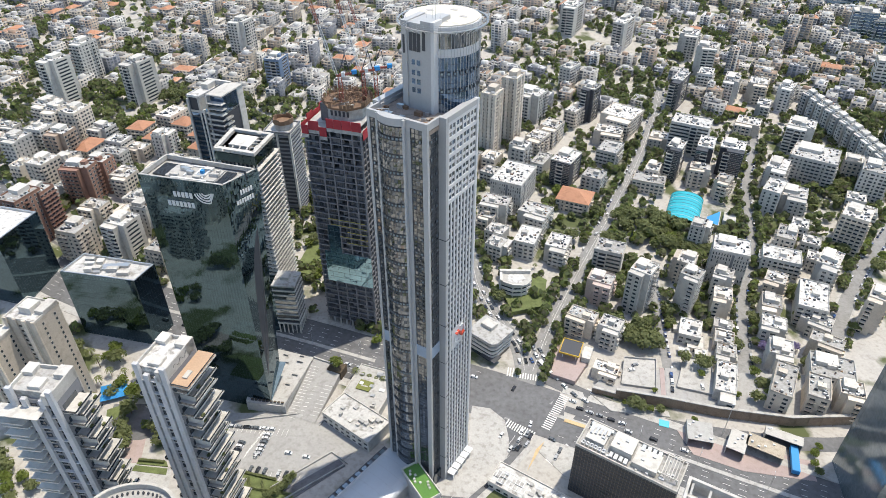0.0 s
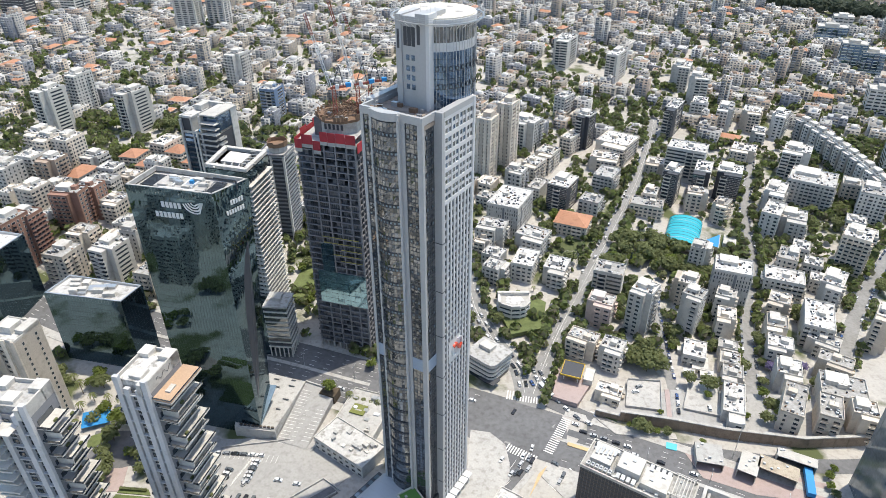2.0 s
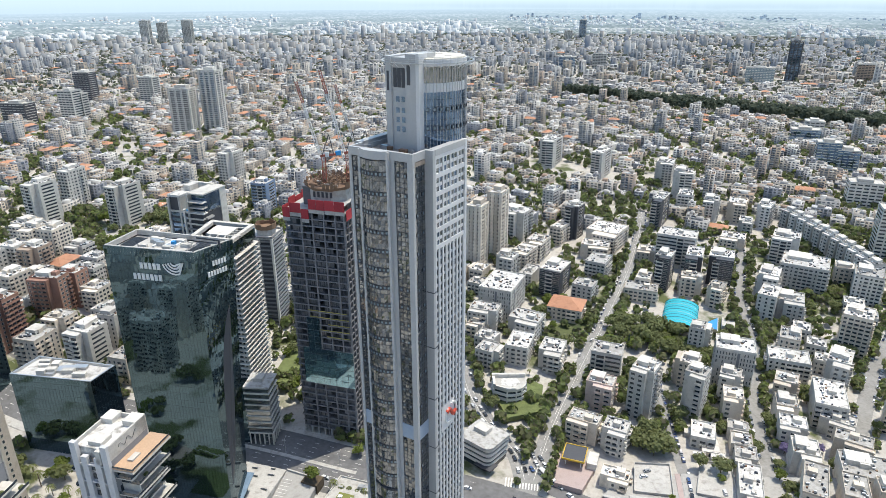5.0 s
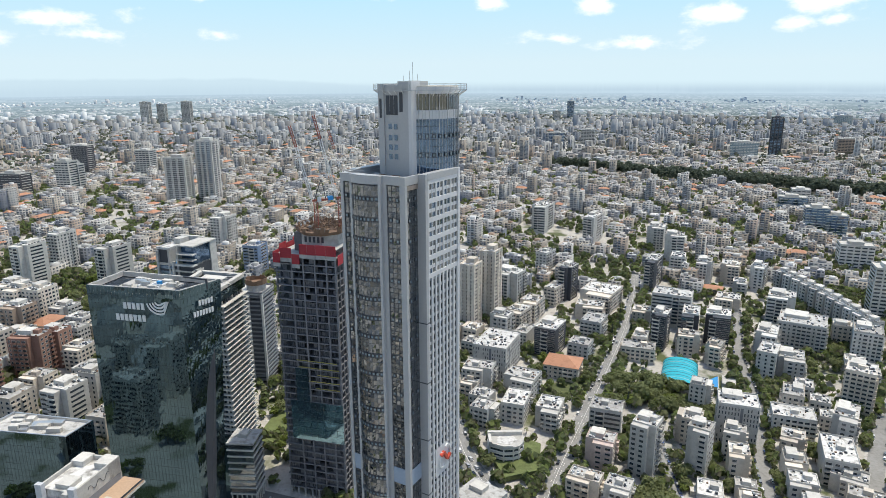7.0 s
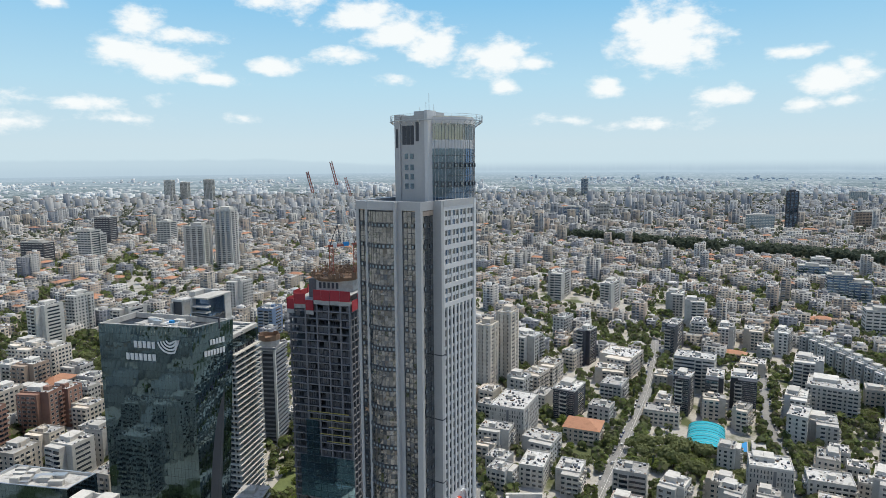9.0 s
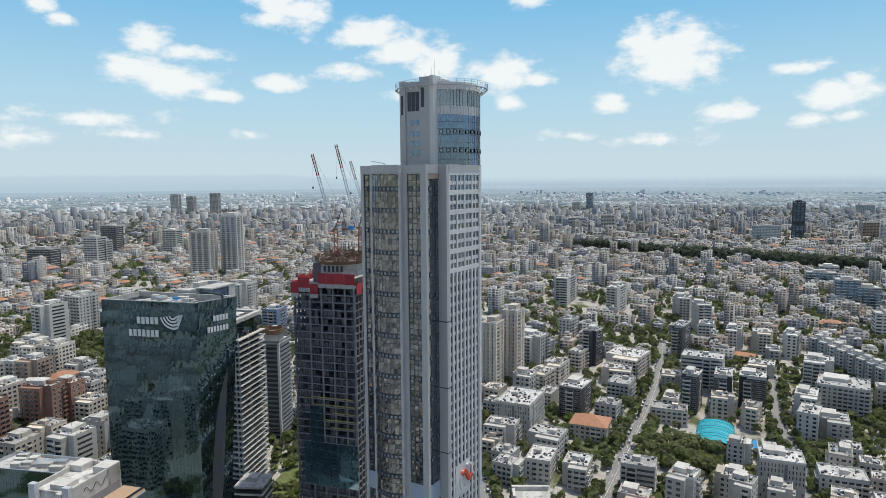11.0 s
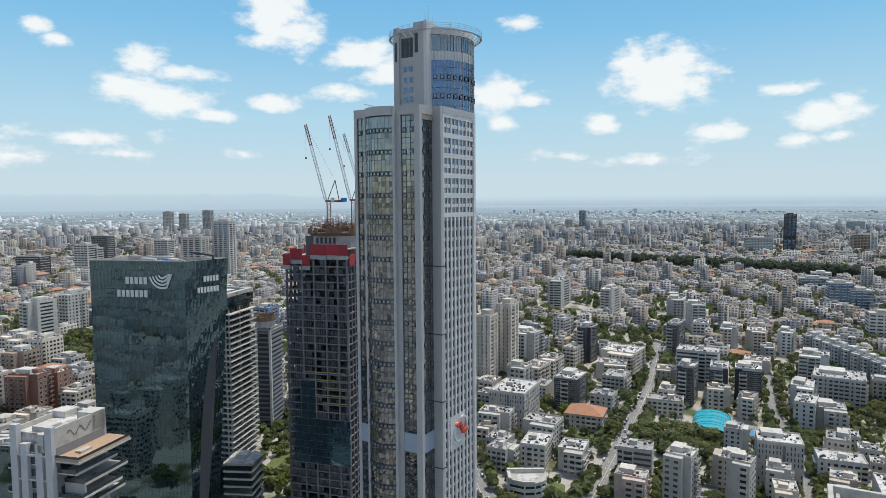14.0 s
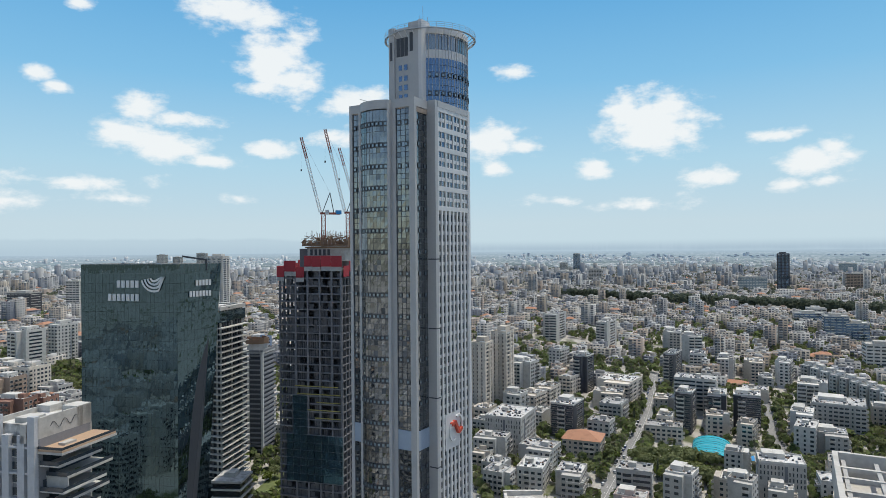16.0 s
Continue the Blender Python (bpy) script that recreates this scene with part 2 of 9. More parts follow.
class Solid:
    """Collects boxes and prisms into one mesh; k is the material slot."""

    def __init__(self):
        self.v, self.f, self.k = [], [], []

    def box(self, x0, x1, y0, y1, z0, z1, k=0):
        n = len(self.v)
        self.v += [(x0, y0, z0), (x1, y0, z0), (x1, y1, z0), (x0, y1, z0), (x0, y0, z1), (x1, y0, z1), (x1, y1, z1), (x0, y1, z1)]
        self.f += [tuple(n + i for i in q) for q in ((0, 3, 2, 1), (4, 5, 6, 7), (0, 1, 5, 4), (1, 2, 6, 5), (2, 3, 7, 6), (3, 0, 4, 7))]
        self.k += [k] * 6
        return self

    def prism(self, poly, z0, z1, k=0, top=None):
        """A polygon (counter-clockwise) raised from z0 to z1; top: another outline at z1."""
        n, c = len(self.v), len(poly)
        self.v += [(x, y, z0) for x, y in poly] + [(x, y, z1) for x, y in (top or poly)]
        self.f += [tuple(range(n + c - 1, n - 1, -1)), tuple(range(n + c, n + 2 * c))]
        self.f += [(n + i, n + (i + 1) % c, n + c + (i + 1) % c, n + c + i) for i in range(c)]
        self.k += [k] * (c + 2)
        return self

    def beam(self, a, b, r, k=0, sides=4):
        a, b = Vector(a), Vector(b)
        q = (b - a).to_track_quat("Z", "Y")
        n = len(self.v)
        for end in (a, b):
            for i in range(sides):
                w = 2 * math.pi * (i + 0.5) / sides
                self.v.append(tuple(end + q @ Vector((r * math.cos(w), r * math.sin(w), 0))))
        self.f += [tuple(range(n + sides - 1, n - 1, -1)), tuple(range(n + sides, n + 2 * sides))]
        self.f += [(n + i, n + (i + 1) % sides, n + sides + (i + 1) % sides, n + sides + i) for i in range(sides)]
        self.k += [k] * (sides + 2)
        return self

    def face(self, pts, k=0):
        n = len(self.v)
        self.v += [tuple(p) for p in pts]
        self.f.append(tuple(range(n, n + len(pts))))
        self.k.append(k)
        return self

    def tray(self, x0, x1, y0, y1, z0, z1, t=0.14, floor=0.2, k=0):
        """An open box in one piece: a balcony or a parapet with its floor."""
        n = len(self.v)
        a, b, c, d = x0 + t, x1 - t, y0 + t, y1 - t
        o = [(x0, y0), (x1, y0), (x1, y1), (x0, y1)]
        i = [(a, c), (b, c), (b, d), (a, d)]
        self.v += [(*p, z0) for p in o] + [(*p, z1) for p in o] + [(*p, z1) for p in i] + [(*p, z0 + floor) for p in i]
        self.f += [(n + 3, n + 2, n + 1, n), (n + 12, n + 13, n + 14, n + 15)]
        for j in range(4):
            m = (j + 1) % 4
            self.f += [(n + j, n + m, n + 4 + m, n + 4 + j), (n + 4 + j, n + 4 + m, n + 8 + m, n + 8 + j), (n + 8 + j, n + 8 + m, n + 12 + m, n + 12 + j)]
        self.k += [k] * 14
        return self

    def window(self, w, h, at=None, f=0.12, k=0):
        """A frame that stands proud of the wall with its pane set back, in one piece, facing -y."""
        n = len(self.v)
        o = [(-w / 2 - f, -f), (w / 2 + f, -f), (w / 2 + f, h + f), (-w / 2 - f, h + f)]
        i = [(-w / 2, 0), (w / 2, 0), (w / 2, h), (-w / 2, h)]
        pts = [(x, 0.06, z) for x, z in o] + [(x, -0.1, z) for x, z in o] + [(x, -0.1, z) for x, z in i] + [(x, -0.02, z) for x, z in i]
        self.v += [tuple(at @ Vector(p)) for p in pts] if at is not None else pts
        for j in range(4):
            m = (j + 1) % 4
            self.f += [(n + j, n + m, n + 4 + m, n + 4 + j), (n + 4 + j, n + 4 + m, n + 8 + m, n + 8 + j), (n + 8 + j, n + 8 + m, n + 12 + m, n + 12 + j)]
        self.f.append((n + 12, n + 13, n + 14, n + 15))
        self.k += [k] * 12 + [k + 1]
        return self

    def mesh(self, name, mats):
        me = bpy.data.meshes.new(name)
        me.from_pydata(self.v, [], self.f)
        for m in mats if isinstance(mats, (list, tuple)) else (mats,):
            me.materials.append(m)
        if any(self.k):
            me.polygons.foreach_set("material_index", self.k)
        return me


def thing(name, x, y, z, rot=0.0, label="", category="", group="", kind=""):
    ob = new(name)
    ob.empty_display_size = 0.5
    ob.matrix_basis = pose(x, y, z, 0, 0, rot)
    return tagged(ob, label, category, group, kind)


def part(name, solid, mats, parent, label="", at=None, kind=""):
    """One mesh under a thing or a part; solid may be a mesh that is shared."""
    ob = new(name, solid.mesh(name, mats) if isinstance(solid, Solid) else solid)
    ob.parent = parent
    if at is not None:
        ob.matrix_basis = at
    return tagged(ob, label, kind=kind)


def rotated(x, y, deg):
    c, s = math.cos(radians(deg)), math.sin(radians(deg))
    return x * c - y * s, x * s + y * c


# ---- the lie of the land ----


def land(x, y):
    """Height of the ground; works on numbers and arrays."""
    x, y = np.asarray(x, float), np.asarray(y, float)
    rise = 33 * np.clip((y - 250) / 450, 0, 1.35)
    k = np.clip((y - 240) / 120, 0, 1) * np.clip((1500 - y) / 800, 0, 1)
    far = 0.0 * x
    return rise - 0.043 * np.clip(x, -320, 320) * k + far


def lz(x, y):
    return float(land(x, y))

# ---- ground, roads ----
def sheet(name, xs, ys, lift, material):
    X, Y = np.meshgrid(np.array(xs, float), np.array(ys, float))
    Z = land(X, Y) + lift
    v = np.stack([X, Y, Z], -1).reshape(-1, 3)
    nx, ny = len(xs), len(ys)
    i = (np.arange(ny - 1)[:, None] * nx + np.arange(nx - 1)[None, :]).reshape(-1)
    f = np.stack([i, i + 1, i + nx + 1, i + nx], -1)
    me = bpy.data.meshes.new(name)
    me.from_pydata(v.tolist(), [], f.tolist())
    me.materials.append(material)
    me.polygons.foreach_set("use_smooth", [True] * len(f))
    return new(name, me)


def city_ground():
    """Trodden earth, paved yards and patches of green between the houses."""
    m = mat("city_ground", (0.42, 0.395, 0.36), 0.9, vary=0.18, big=0.04, fine=0.6, stain=0.35)
    n, l = m.node_tree.nodes, m.node_tree.links
    geo = [x for x in n if x.type == "NEW_GEOMETRY"][0]
    ns = n.new("ShaderNodeTexNoise")
    ns.inputs["Scale"].default_value, ns.inputs["Detail"].default_value = 0.03, 6.0
    l.new(geo.outputs["Position"], ns.inputs["Vector"])
    ramp = n.new("ShaderNodeValToRGB")
    ramp.color_ramp.elements[0].position, ramp.color_ramp.elements[1].position = 0.53, 0.61
    l.new(ns.outputs[0], ramp.inputs[0])
    mx = n.new("ShaderNodeMix")
    mx.data_type = "RGBA"
    mx.inputs[7].default_value = (0.085, 0.1, 0.04, 1)
    p = n["Principled BSDF"]
    old = p.inputs["Base Color"].links[0].from_socket
    l.new(ramp.outputs[0], mx.inputs[0])
    l.new(old, mx.inputs[6])
    l.new(mx.outputs[2], p.inputs["Base Color"])
    return m


def spaced(a, b, near, step, grow):
    """Grid lines that are close together round the middle and widen outwards."""
    out, x, s = [near], near, step
    while x < b:
        s = step if x < near + 500 else s * grow
        x += s
        out.append(min(x, b))
    x, s = near, step
    while x > a:
        s = step if x > near - 500 else s * grow
        x -= s
        out.insert(0, max(x, a))
    return out


ground = sheet("ground", spaced(-4600, 4600, 0, 12, 1.15), spaced(-3000, 4600, 350, 12, 1.15), 0.0, city_ground())
tagged(ground, "pale dusty city ground with green patches between the houses", "ground", kind="structure")


def along(pts, step=6.0):
    """Points every few metres along a smooth line, with the way at each."""
    P = [Vector((*p, 0)) for p in pts]
    P = [P[0] * 2 - P[1]] + P + [P[-1] * 2 - P[-2]]
    out = []
    for i in range(1, len(P) - 2):
        a, b, c, d = P[i - 1:i + 3]
        n = max(2, int((c - b).length / step))
        for j in range(n):
            t = j / n
            out.append(0.5 * (2 * b + (c - a) * t + (2 * a - 5 * b + 4 * c - d) * t * t + (3 * b - a - 3 * c + d) * t ** 3))
    out.append(P[-2])
    ways = [(out[min(i + 1, len(out) - 1)] - out[max(i - 1, 0)]).normalized() for i in range(len(out))]
    return list(zip(out, ways))


def strip(name, pts, width, lift, material, shift=0.0, thick=0.0):
    """A band that follows the ground; with thick, a raised slab with side faces."""
    s, prev = Solid(), None
    for p, w in along(pts):
        side = Vector((w.y, -w.x, 0))
        c = p + side * shift
        e = [c - side * width / 2, c + side * width / 2]
        row = [(q.x, q.y, lz(q.x, q.y) + lift) for q in e]
        if prev:
            s.face([prev[0], prev[1], row[1], row[0]])
            if thick:
                for i, flip in ((0, False), (1, True)):
                    a, b = prev[i], row[i]
                    q = [(a[0], a[1], a[2] - thick), a, b, (b[0], b[1], b[2] - thick)]
                    s.face(q[::-1] if flip else q)
        prev = row
    return new(name, s.mesh(name, material))


AVENUE = [(-560, 640), (-420, 500), (-330, 405), (-280, 358), (-225, 328), (-160, 308), (-98, 293), (-40, 274), (20, 253), (60, 236), (100, 218), (150, 194), (230, 158), (340, 110)]
SIDE = [(46, 246), (38, 222), (22, 203), (2, 183), (-30, 150), (-70, 110), (-120, 60)]
UPHILL = [(48, 252), (46, 286), (35, 307), (27, 328), (22, 350), (18, 400), (10, 460), (2, 540), (-5, 700)]
BROADWAY = [(50, 262), (70, 310), (104, 378), (130, 427), (172, 512), (205, 590), (226, 650)]
LANE = [(131, 262), (136, 300), (144, 349), (152, 372)]
STREET = [(168, 238), (186, 296), (207, 353), (227, 391), (253, 474), (275, 520), (300, 580)]
EAST = [(228, 262), (236, 283), (259, 319), (305, 376), (345, 418), (420, 500)]
SERVICE = [(60, 262), (84, 247), (110, 232), (150, 222), (200, 216), (260, 222)]
ROADS = [(AVENUE, 34), (SIDE, 17), (UPHILL, 11), (BROADWAY, 9.6), (LANE, 6), (STREET, 9), (EAST, 9.5), (SERVICE, 9)]
for pts, width in ROADS:
    lift = 0.10 if pts is AVENUE else 0.12 if pts in (SIDE, BROADWAY) else 0.14 if pts is UPHILL else 0.16
    tagged(strip("road", pts, width, lift, ASPHALT if pts in (AVENUE, SIDE, SERVICE) else STREETS), "worn grey asphalt city road with faded lane markings", "road", kind="structure")
for pts, width, far in ((UPHILL, 11, 2.0), (BROADWAY, 9.6, 1.4), (STREET, 9, 1.5), (EAST, 9.5, 1.6), (SIDE, 17, 3.0)):
    for s in (-1, 1):
        tagged(strip("pavement", pts[1:], far, 0.26, PAVING, s * (width / 2 + far / 2), 0.2), "pale paved footway with a low kerb along the road", "pavement", kind="structure")
for s in (-1, 1):
    for a, b in ((0, 8), (9, 14)):
        tagged(strip("pavement", AVENUE[a:b], 5.0, 0.25, PAVING, s * 19.6, 0.2), "pale paved footway with a low kerb along the road", "pavement", kind="structure")
tagged(strip("median", AVENUE[3:8], 2.2, 0.3, PAVING, 0.0, 0.2), "narrow paved median between the carriageways", "median", kind="structure")
tagged(strip("median", AVENUE[9:14], 2.2, 0.3, PAVING, 0.0, 0.2), "narrow paved median between the carriageways", "median", kind="structure")


def slab(name, poly, z, material, label, category, thick=0.12):
    s = Solid().prism(poly, z - thick, z)
    return tagged(new(name, s.mesh(name, material)), label, category, kind="structure")


slab("plaza", [(-4, 187), (2, 186), (12.2, 185), (22.5, 194.3), (33.5, 210), (34.5, 220), (33.3, 232), (26, 240), (16, 242), (13, 216), (2, 198)], 0.32, PAVING, "bright paved plaza at the foot of the tower", "plaza", 0.5)
slab("plaza", [(49, 212), (55, 215.5), (90, 199.5), (86, 190), (60, 197)], 0.32, PAVING, "bright paved corner plaza beside the crossing", "plaza", 0.5)


def forecourt():
    """Raised paved terrace beside the glass tower and the sloping car park along it."""
    slab("terrace", [(-107.0, 240.2), (-85.6, 237.0), (-75.6, 272.4), (-109.0, 283.4)], 6.8, PAVING, "bright raised paved forecourt beside the glass tower", "terrace", 6.9)
    slab("terrace_wall", [(-106.8, 239.4), (-85.2, 236.2), (-85.0, 236.9), (-106.8, 240.1)], 6.2, CONCRETE, "grey concrete wall below the raised forecourt", "wall", 6.2)
    A, B, C, D = (-85.2, 235.6), (-68.7, 229.7), (-57.5, 264.5), (-75.3, 272.3)

    def at(u, v, up=0.0):
        x = (A[0] * (1 - u) + B[0] * u) * (1 - v) + (D[0] * (1 - u) + C[0] * u) * v
        y = (A[1] * (1 - u) + B[1] * u) * (1 - v) + (D[1] * (1 - u) + C[1] * u) * v
        return (x, y, 0.4 + 6.2 * v + up)

    ramp = Solid()
    n = 10
    for i in range(n):
        v0, v1 = i / n, (i + 1) / n
        ramp.face([at(0, v0), at(1, v0), at(1, v1), at(0, v1)])
        for u in (0, 1):
            p, q = at(u, v0), at(u, v1)
            ramp.face([(p[0], p[1], 0), p, q, (q[0], q[1], 0)])
    p, q = at(0, 1), at(1, 1)
    ramp.face([(q[0], q[1], 0), q, p, (p[0], p[1], 0)])
    tagged(new("car_park", ramp.mesh("car_park", CARPARK)), "pale sloping car park with marked bays", "car park", kind="structure")
    lines = Solid()
    for u0, u1, v0, v1, count in ((0.03, 0.30, 0.06, 0.86, 16), (0.40, 0.52, 0.05, 0.55, 8), (0.72, 0.97, 0.10, 0.62, 9)):
        for i in range(count):
            v = v0 + (v1 - v0) * i / (count - 1)
            lines.face([at(u0, v, 0.06), at(u1, v + 0.012, 0.06), at(u1, v + 0.017, 0.06), at(u0, v + 0.005, 0.06)])
    tagged(new("bay_lines", lines.mesh("bay_lines", PAINT)), "thin white bay lines on the sloping car park", "marking", kind="stuff")
    for u0, u1, name in ((0.0, 0.5, "kerb_wall"), (0.52, 0.72, "kerb_wall")):
        p, q = at(u0, 1.0), at(u1, 1.0)
        slab(name, [(p[0], p[1] - 0.3), (q[0], q[1] - 0.3), (q[0], q[1] + 0.5), (p[0], p[1] + 0.5)], 7.6, CONCRETE, "low grey wall closing the sloping car park", "wall", 7.6)
    # planting bed at the upper corner
    slab("planting_bed", [(-66.5, 263.5), (-58, 260), (-55.5, 266.5), (-64, 270)], 6.95, SOIL, "small planting bed at the corner of the car park", "planting bed", 7.0)
    # low benches and shrubs on the terrace
    for x, y, w in ((-82.6, 268.5, 3.6), (-83.9, 258.3, 3.4), (-82.4, 273.0, 2.6), (-92.1, 274.1, 3.0), (-86.5, 251.0, 2.6), (-90.5, 268.0, 2.8)):
        T = thing("bench", x, y, 6.8, -16, "long dark bench on the paved forecourt", "bench", group="benches on the forecourt")
        part("seat", Solid().box(-w / 2, w / 2, -0.4, 0.4, 0.34, 0.5), FRAME, T)
        for k in (-1, 1):
            part("leg", Solid().box(k * w * 0.36 - 0.12, k * w * 0.36 + 0.12, -0.34, 0.34, 0, 0.34), CONCRETE, T)
    for i in range(9):
        x, y = -103.5 + 2.1 * i, 240.4 - 0.31 * i
        T = thing("planter", x, y, 6.8, -8.5, "dark planter box on the forecourt edge", "planter", group="planters on the forecourt edge")
        part("box", Solid().box(-0.75, 0.75, -0.5, 0.5, 0, 0.8), FRAME, T)
        part("soil", Solid().box(-0.65, 0.65, -0.4, 0.4, 0.8, 0.86), SOIL, T)


forecourt()
slab("car_park", [(-110, 186), (-76, 186), (-62, 222), (-76, 232), (-112, 230)], 0.30, CARPARK, "pale worn car park beside a ramp", "car park", 0.4)
slab("forecourt", [(62, 263), (75, 257), (85, 272), (76, 288), (68, 286)], 3.4, PAVING_RED, "red paved forecourt of a filling station", "forecourt", 3.6)
slab("lawn", [(44, 312), (64, 318), (70, 345), (62, 352), (40, 328)], 7.5, GRASS, "sloping green lawn of a villa garden", "lawn", 3.0)

# ---- the tall tower ----
def main_tower():
    """Grey stone tower with a bowed bay, slotted side and a drum on top. Local x runs along the front, y into the depth."""
    T = thing("office_tower", -5.0, 190.8, 0, -32.7, "very tall grey stone and glass tower with a roof drum", "tower")
    H = 191.0
    jig = random.Random(23)

    def toned_pane():
        return 1 if jig.random() < 0.09 else 0

    W = 30.0
    # stone body with a recess for every bay
    part("body", Solid().box(-24.2, -0.5, 0.9, W, 0, H - 4), PANEL, T)
    part("rear_wing", Solid().box(-27.2, -24.3, 7.2, 28, 0, H - 1), PANEL, T)
    for x0, x1, y0, y1, m in ((-24.6, -23.5, -0.1, 1.2, PANEL), (-20.3, -19.5, -0.9, 1.2, PANEL), (-9.2, -8.3, -1.3, 1.2, PANEL), (-8.3, -6.9, -0.1, 1.2, PANEL),
                              (-2.0, 0.0, -0.2, 1.0, PANEL)):
        part("pilaster", Solid().box(x0, x1, y0, y1, 0, H), m, T)
    part("pilaster", Solid().box(-0.6, 2.75, 6.9, 8.4, 0, H + 0.3), PANEL, T)
    part("pilaster", Solid().box(-0.6, 2.9, 26.9, 28.2, 0, H + 0.3), PANEL_LIGHT, T)
    part("side_wing", Solid().box(-0.5, 1.7, 8.3, 26.8, 0, H - 1), PANEL, T)
    # joints across the corner pilaster
    for z in range(17, 150, 21):
        part("joint", Solid().box(-0.1, 2.82, 6.84, 9.0, z, z + 0.35), FRAME, T)
    # parapets and the roof deck
    par = Solid()
    par.box(-24.6, -19.5, -0.15, 0.9, H - 2.4, H + 0.2).box(-9.2, 0.02, -0.25, 0.9, H - 2.4, H + 0.25)
    bowed = [(-14.35 + 9.3 * math.sin(a), math.sqrt(9.2 ** 2 - 5.2 ** 2) - 0.8 - 9.3 * math.cos(a)) for a in [math.asin(5.2 / 9.2) * (i / 6 - 1) for i in range(13)]]
    par.prism(bowed + [(-9.2, 0.8), (-19.5, 0.8)], H - 2.4, H + 0.3)
    par.box(-0.9, 0.03, 0.9, 7.0, H - 2.4, H + 0.2).box(0.2, 2.85, 8.3, 27, H - 1.6, H + 0.35).box(-27.2, -24.6, 6.9, 28, H - 2, H + 0.2)
    par.box(-24.6, -23.8, 0.9, 7, H - 4, H + 0.2).box(-27.2, -0.45, 28.1, 30.1, H - 4, H + 0.2)
    part("parapet", par, PANEL, T)
    part("roof", Solid().box(-24, 0, 0.9, 28, H - 4, H - 2.6).box(-24.3, 1.9, 8, 28, H - 3, H - 2.5), mat("dusty_roof", (0.30, 0.25, 0.21), 0.9, vary=0.25, stain=0.5), T)
    # bowed bay: an arc of panes
    R, cx = 9.2, -14.35
    cy = math.sqrt(R * R - 5.2 ** 2) - 0.8
    half = math.asin(5.2 / R)
    # storeys: six-metre levels with a row of framed square windows at each
    levels = [180.2 - 6.45 * i for i in range(27, -2, -1)]
    cols = 9
    for i, z in enumerate(levels):
        top = min(z + 6.45, H - 2.4)
        bow, mull = Solid(), Solid()
        for c in range(cols):
            a0, a1 = -half + 2 * half * c / cols, -half + 2 * half * (c + 1) / cols
            p0 = (cx + R * math.sin(a0), cy - R * math.cos(a0))
            p1 = (cx + R * math.sin(a1), cy - R * math.cos(a1))
            for za, zb in ((z, z + 1.55), (z + 1.6, z + 3.1), (z + 3.15, z + 4.65), (z + 4.7, top)):
                if zb > top or zb < za:
                    continue
                q = Vector(((p0[0] + p1[0]) / 2 - cx, (p0[1] + p1[1]) / 2 - cy)).normalized()
                t4 = [q * jig.uniform(-0.024, 0.024) for _ in range(4)]
                bow.face([(p[0] + k4.x, p[1] + k4.y, zz) for p, zz, k4 in zip((p0, p1, p1, p0), (za, za, zb, zb), t4)], toned_pane())
            q = Vector((math.sin(a0), -math.cos(a0)))
            mull.beam((p0[0] + q.x * 0.04, p0[1] + q.y * 0.04, z), (p0[0] + q.x * 0.04, p0[1] + q.y * 0.04, top), 0.032)
        for zz in [v for v in (z + 1.58, z + 3.12, z + 4.68) if v < top]:
            poly = [(cx + (R + 0.08) * math.sin(-half + 2 * half * c / cols), cy - (R + 0.08) * math.cos(-half + 2 * half * c / cols)) for c in range(cols + 1)]
            mull.prism(poly + [(cx + 4.4, 0.5), (cx - 4.4, 0.5)], zz - 0.04, zz + 0.04)
        w = part("window_bay", bow, (GLASS_TOWER, PANE_TONES), T, "bowed band of dark panes", kind="stuff")
        part("mullion_grid", mull, FRAME, w)
    # flat bays on the front and round the corner
    for x0, x1 in ((-23.5, -20.3), (-6.9, -2.0)):
        for i, z in enumerate(levels):
            top = min(z + 6.45, H - 2.4)
            n = 3 if x1 > -10 else 2
            s, m = Solid(), Solid()
            for c in range(n):
                a, b = x0 + (x1 - x0) * c / n, x0 + (x1 - x0) * (c + 1) / n
                for za, zb in ((z, z + 1.55), (z + 1.6, z + 3.1), (z + 3.15, z + 4.65), (z + 4.7, top)):
                    if zb > top or zb < za:
                        continue
                    s.face([(xx, 0.35 + jig.uniform(-0.024, 0.024), zz) for xx, zz in ((a, za), (b, za), (b, zb), (a, zb))], toned_pane())
                m.box(a - 0.035, a + 0.035, 0.24, 0.36, z, top)
            for zz in [v for v in (z, z + 1.58, z + 3.12, z + 4.68) if v < top]:
                m.box(x0, x1, 0.25, 0.37, zz - 0.06, zz + 0.06)
            w = part("window_bay", s, (GLASS_TOWER, PANE_TONES), T, kind="stuff")
            part("mullion_grid", m, FRAME, w)
    for i, z in enumerate(levels):
        top = min(z + 6.45, H - 2.4)
        s, m = Solid(), Solid()
        for c in range(4):
            a, b = 1.0 + 5.9 * c / 4, 1.0 + 5.9 * (c + 1) / 4
            for za, zb in ((z, z + 1.55), (z + 1.6, z + 3.1), (z + 3.15, z + 4.65), (z + 4.7, top)):
                if zb > top or zb < za:
                    continue
                s.face([(-0.3 + jig.uniform(-0.018, 0.018), yy, zz) for yy, zz in ((a, za), (b, za), (b, zb), (a, zb))], toned_pane())
            m.box(-0.32, -0.2, a - 0.05, a + 0.05, z, top)
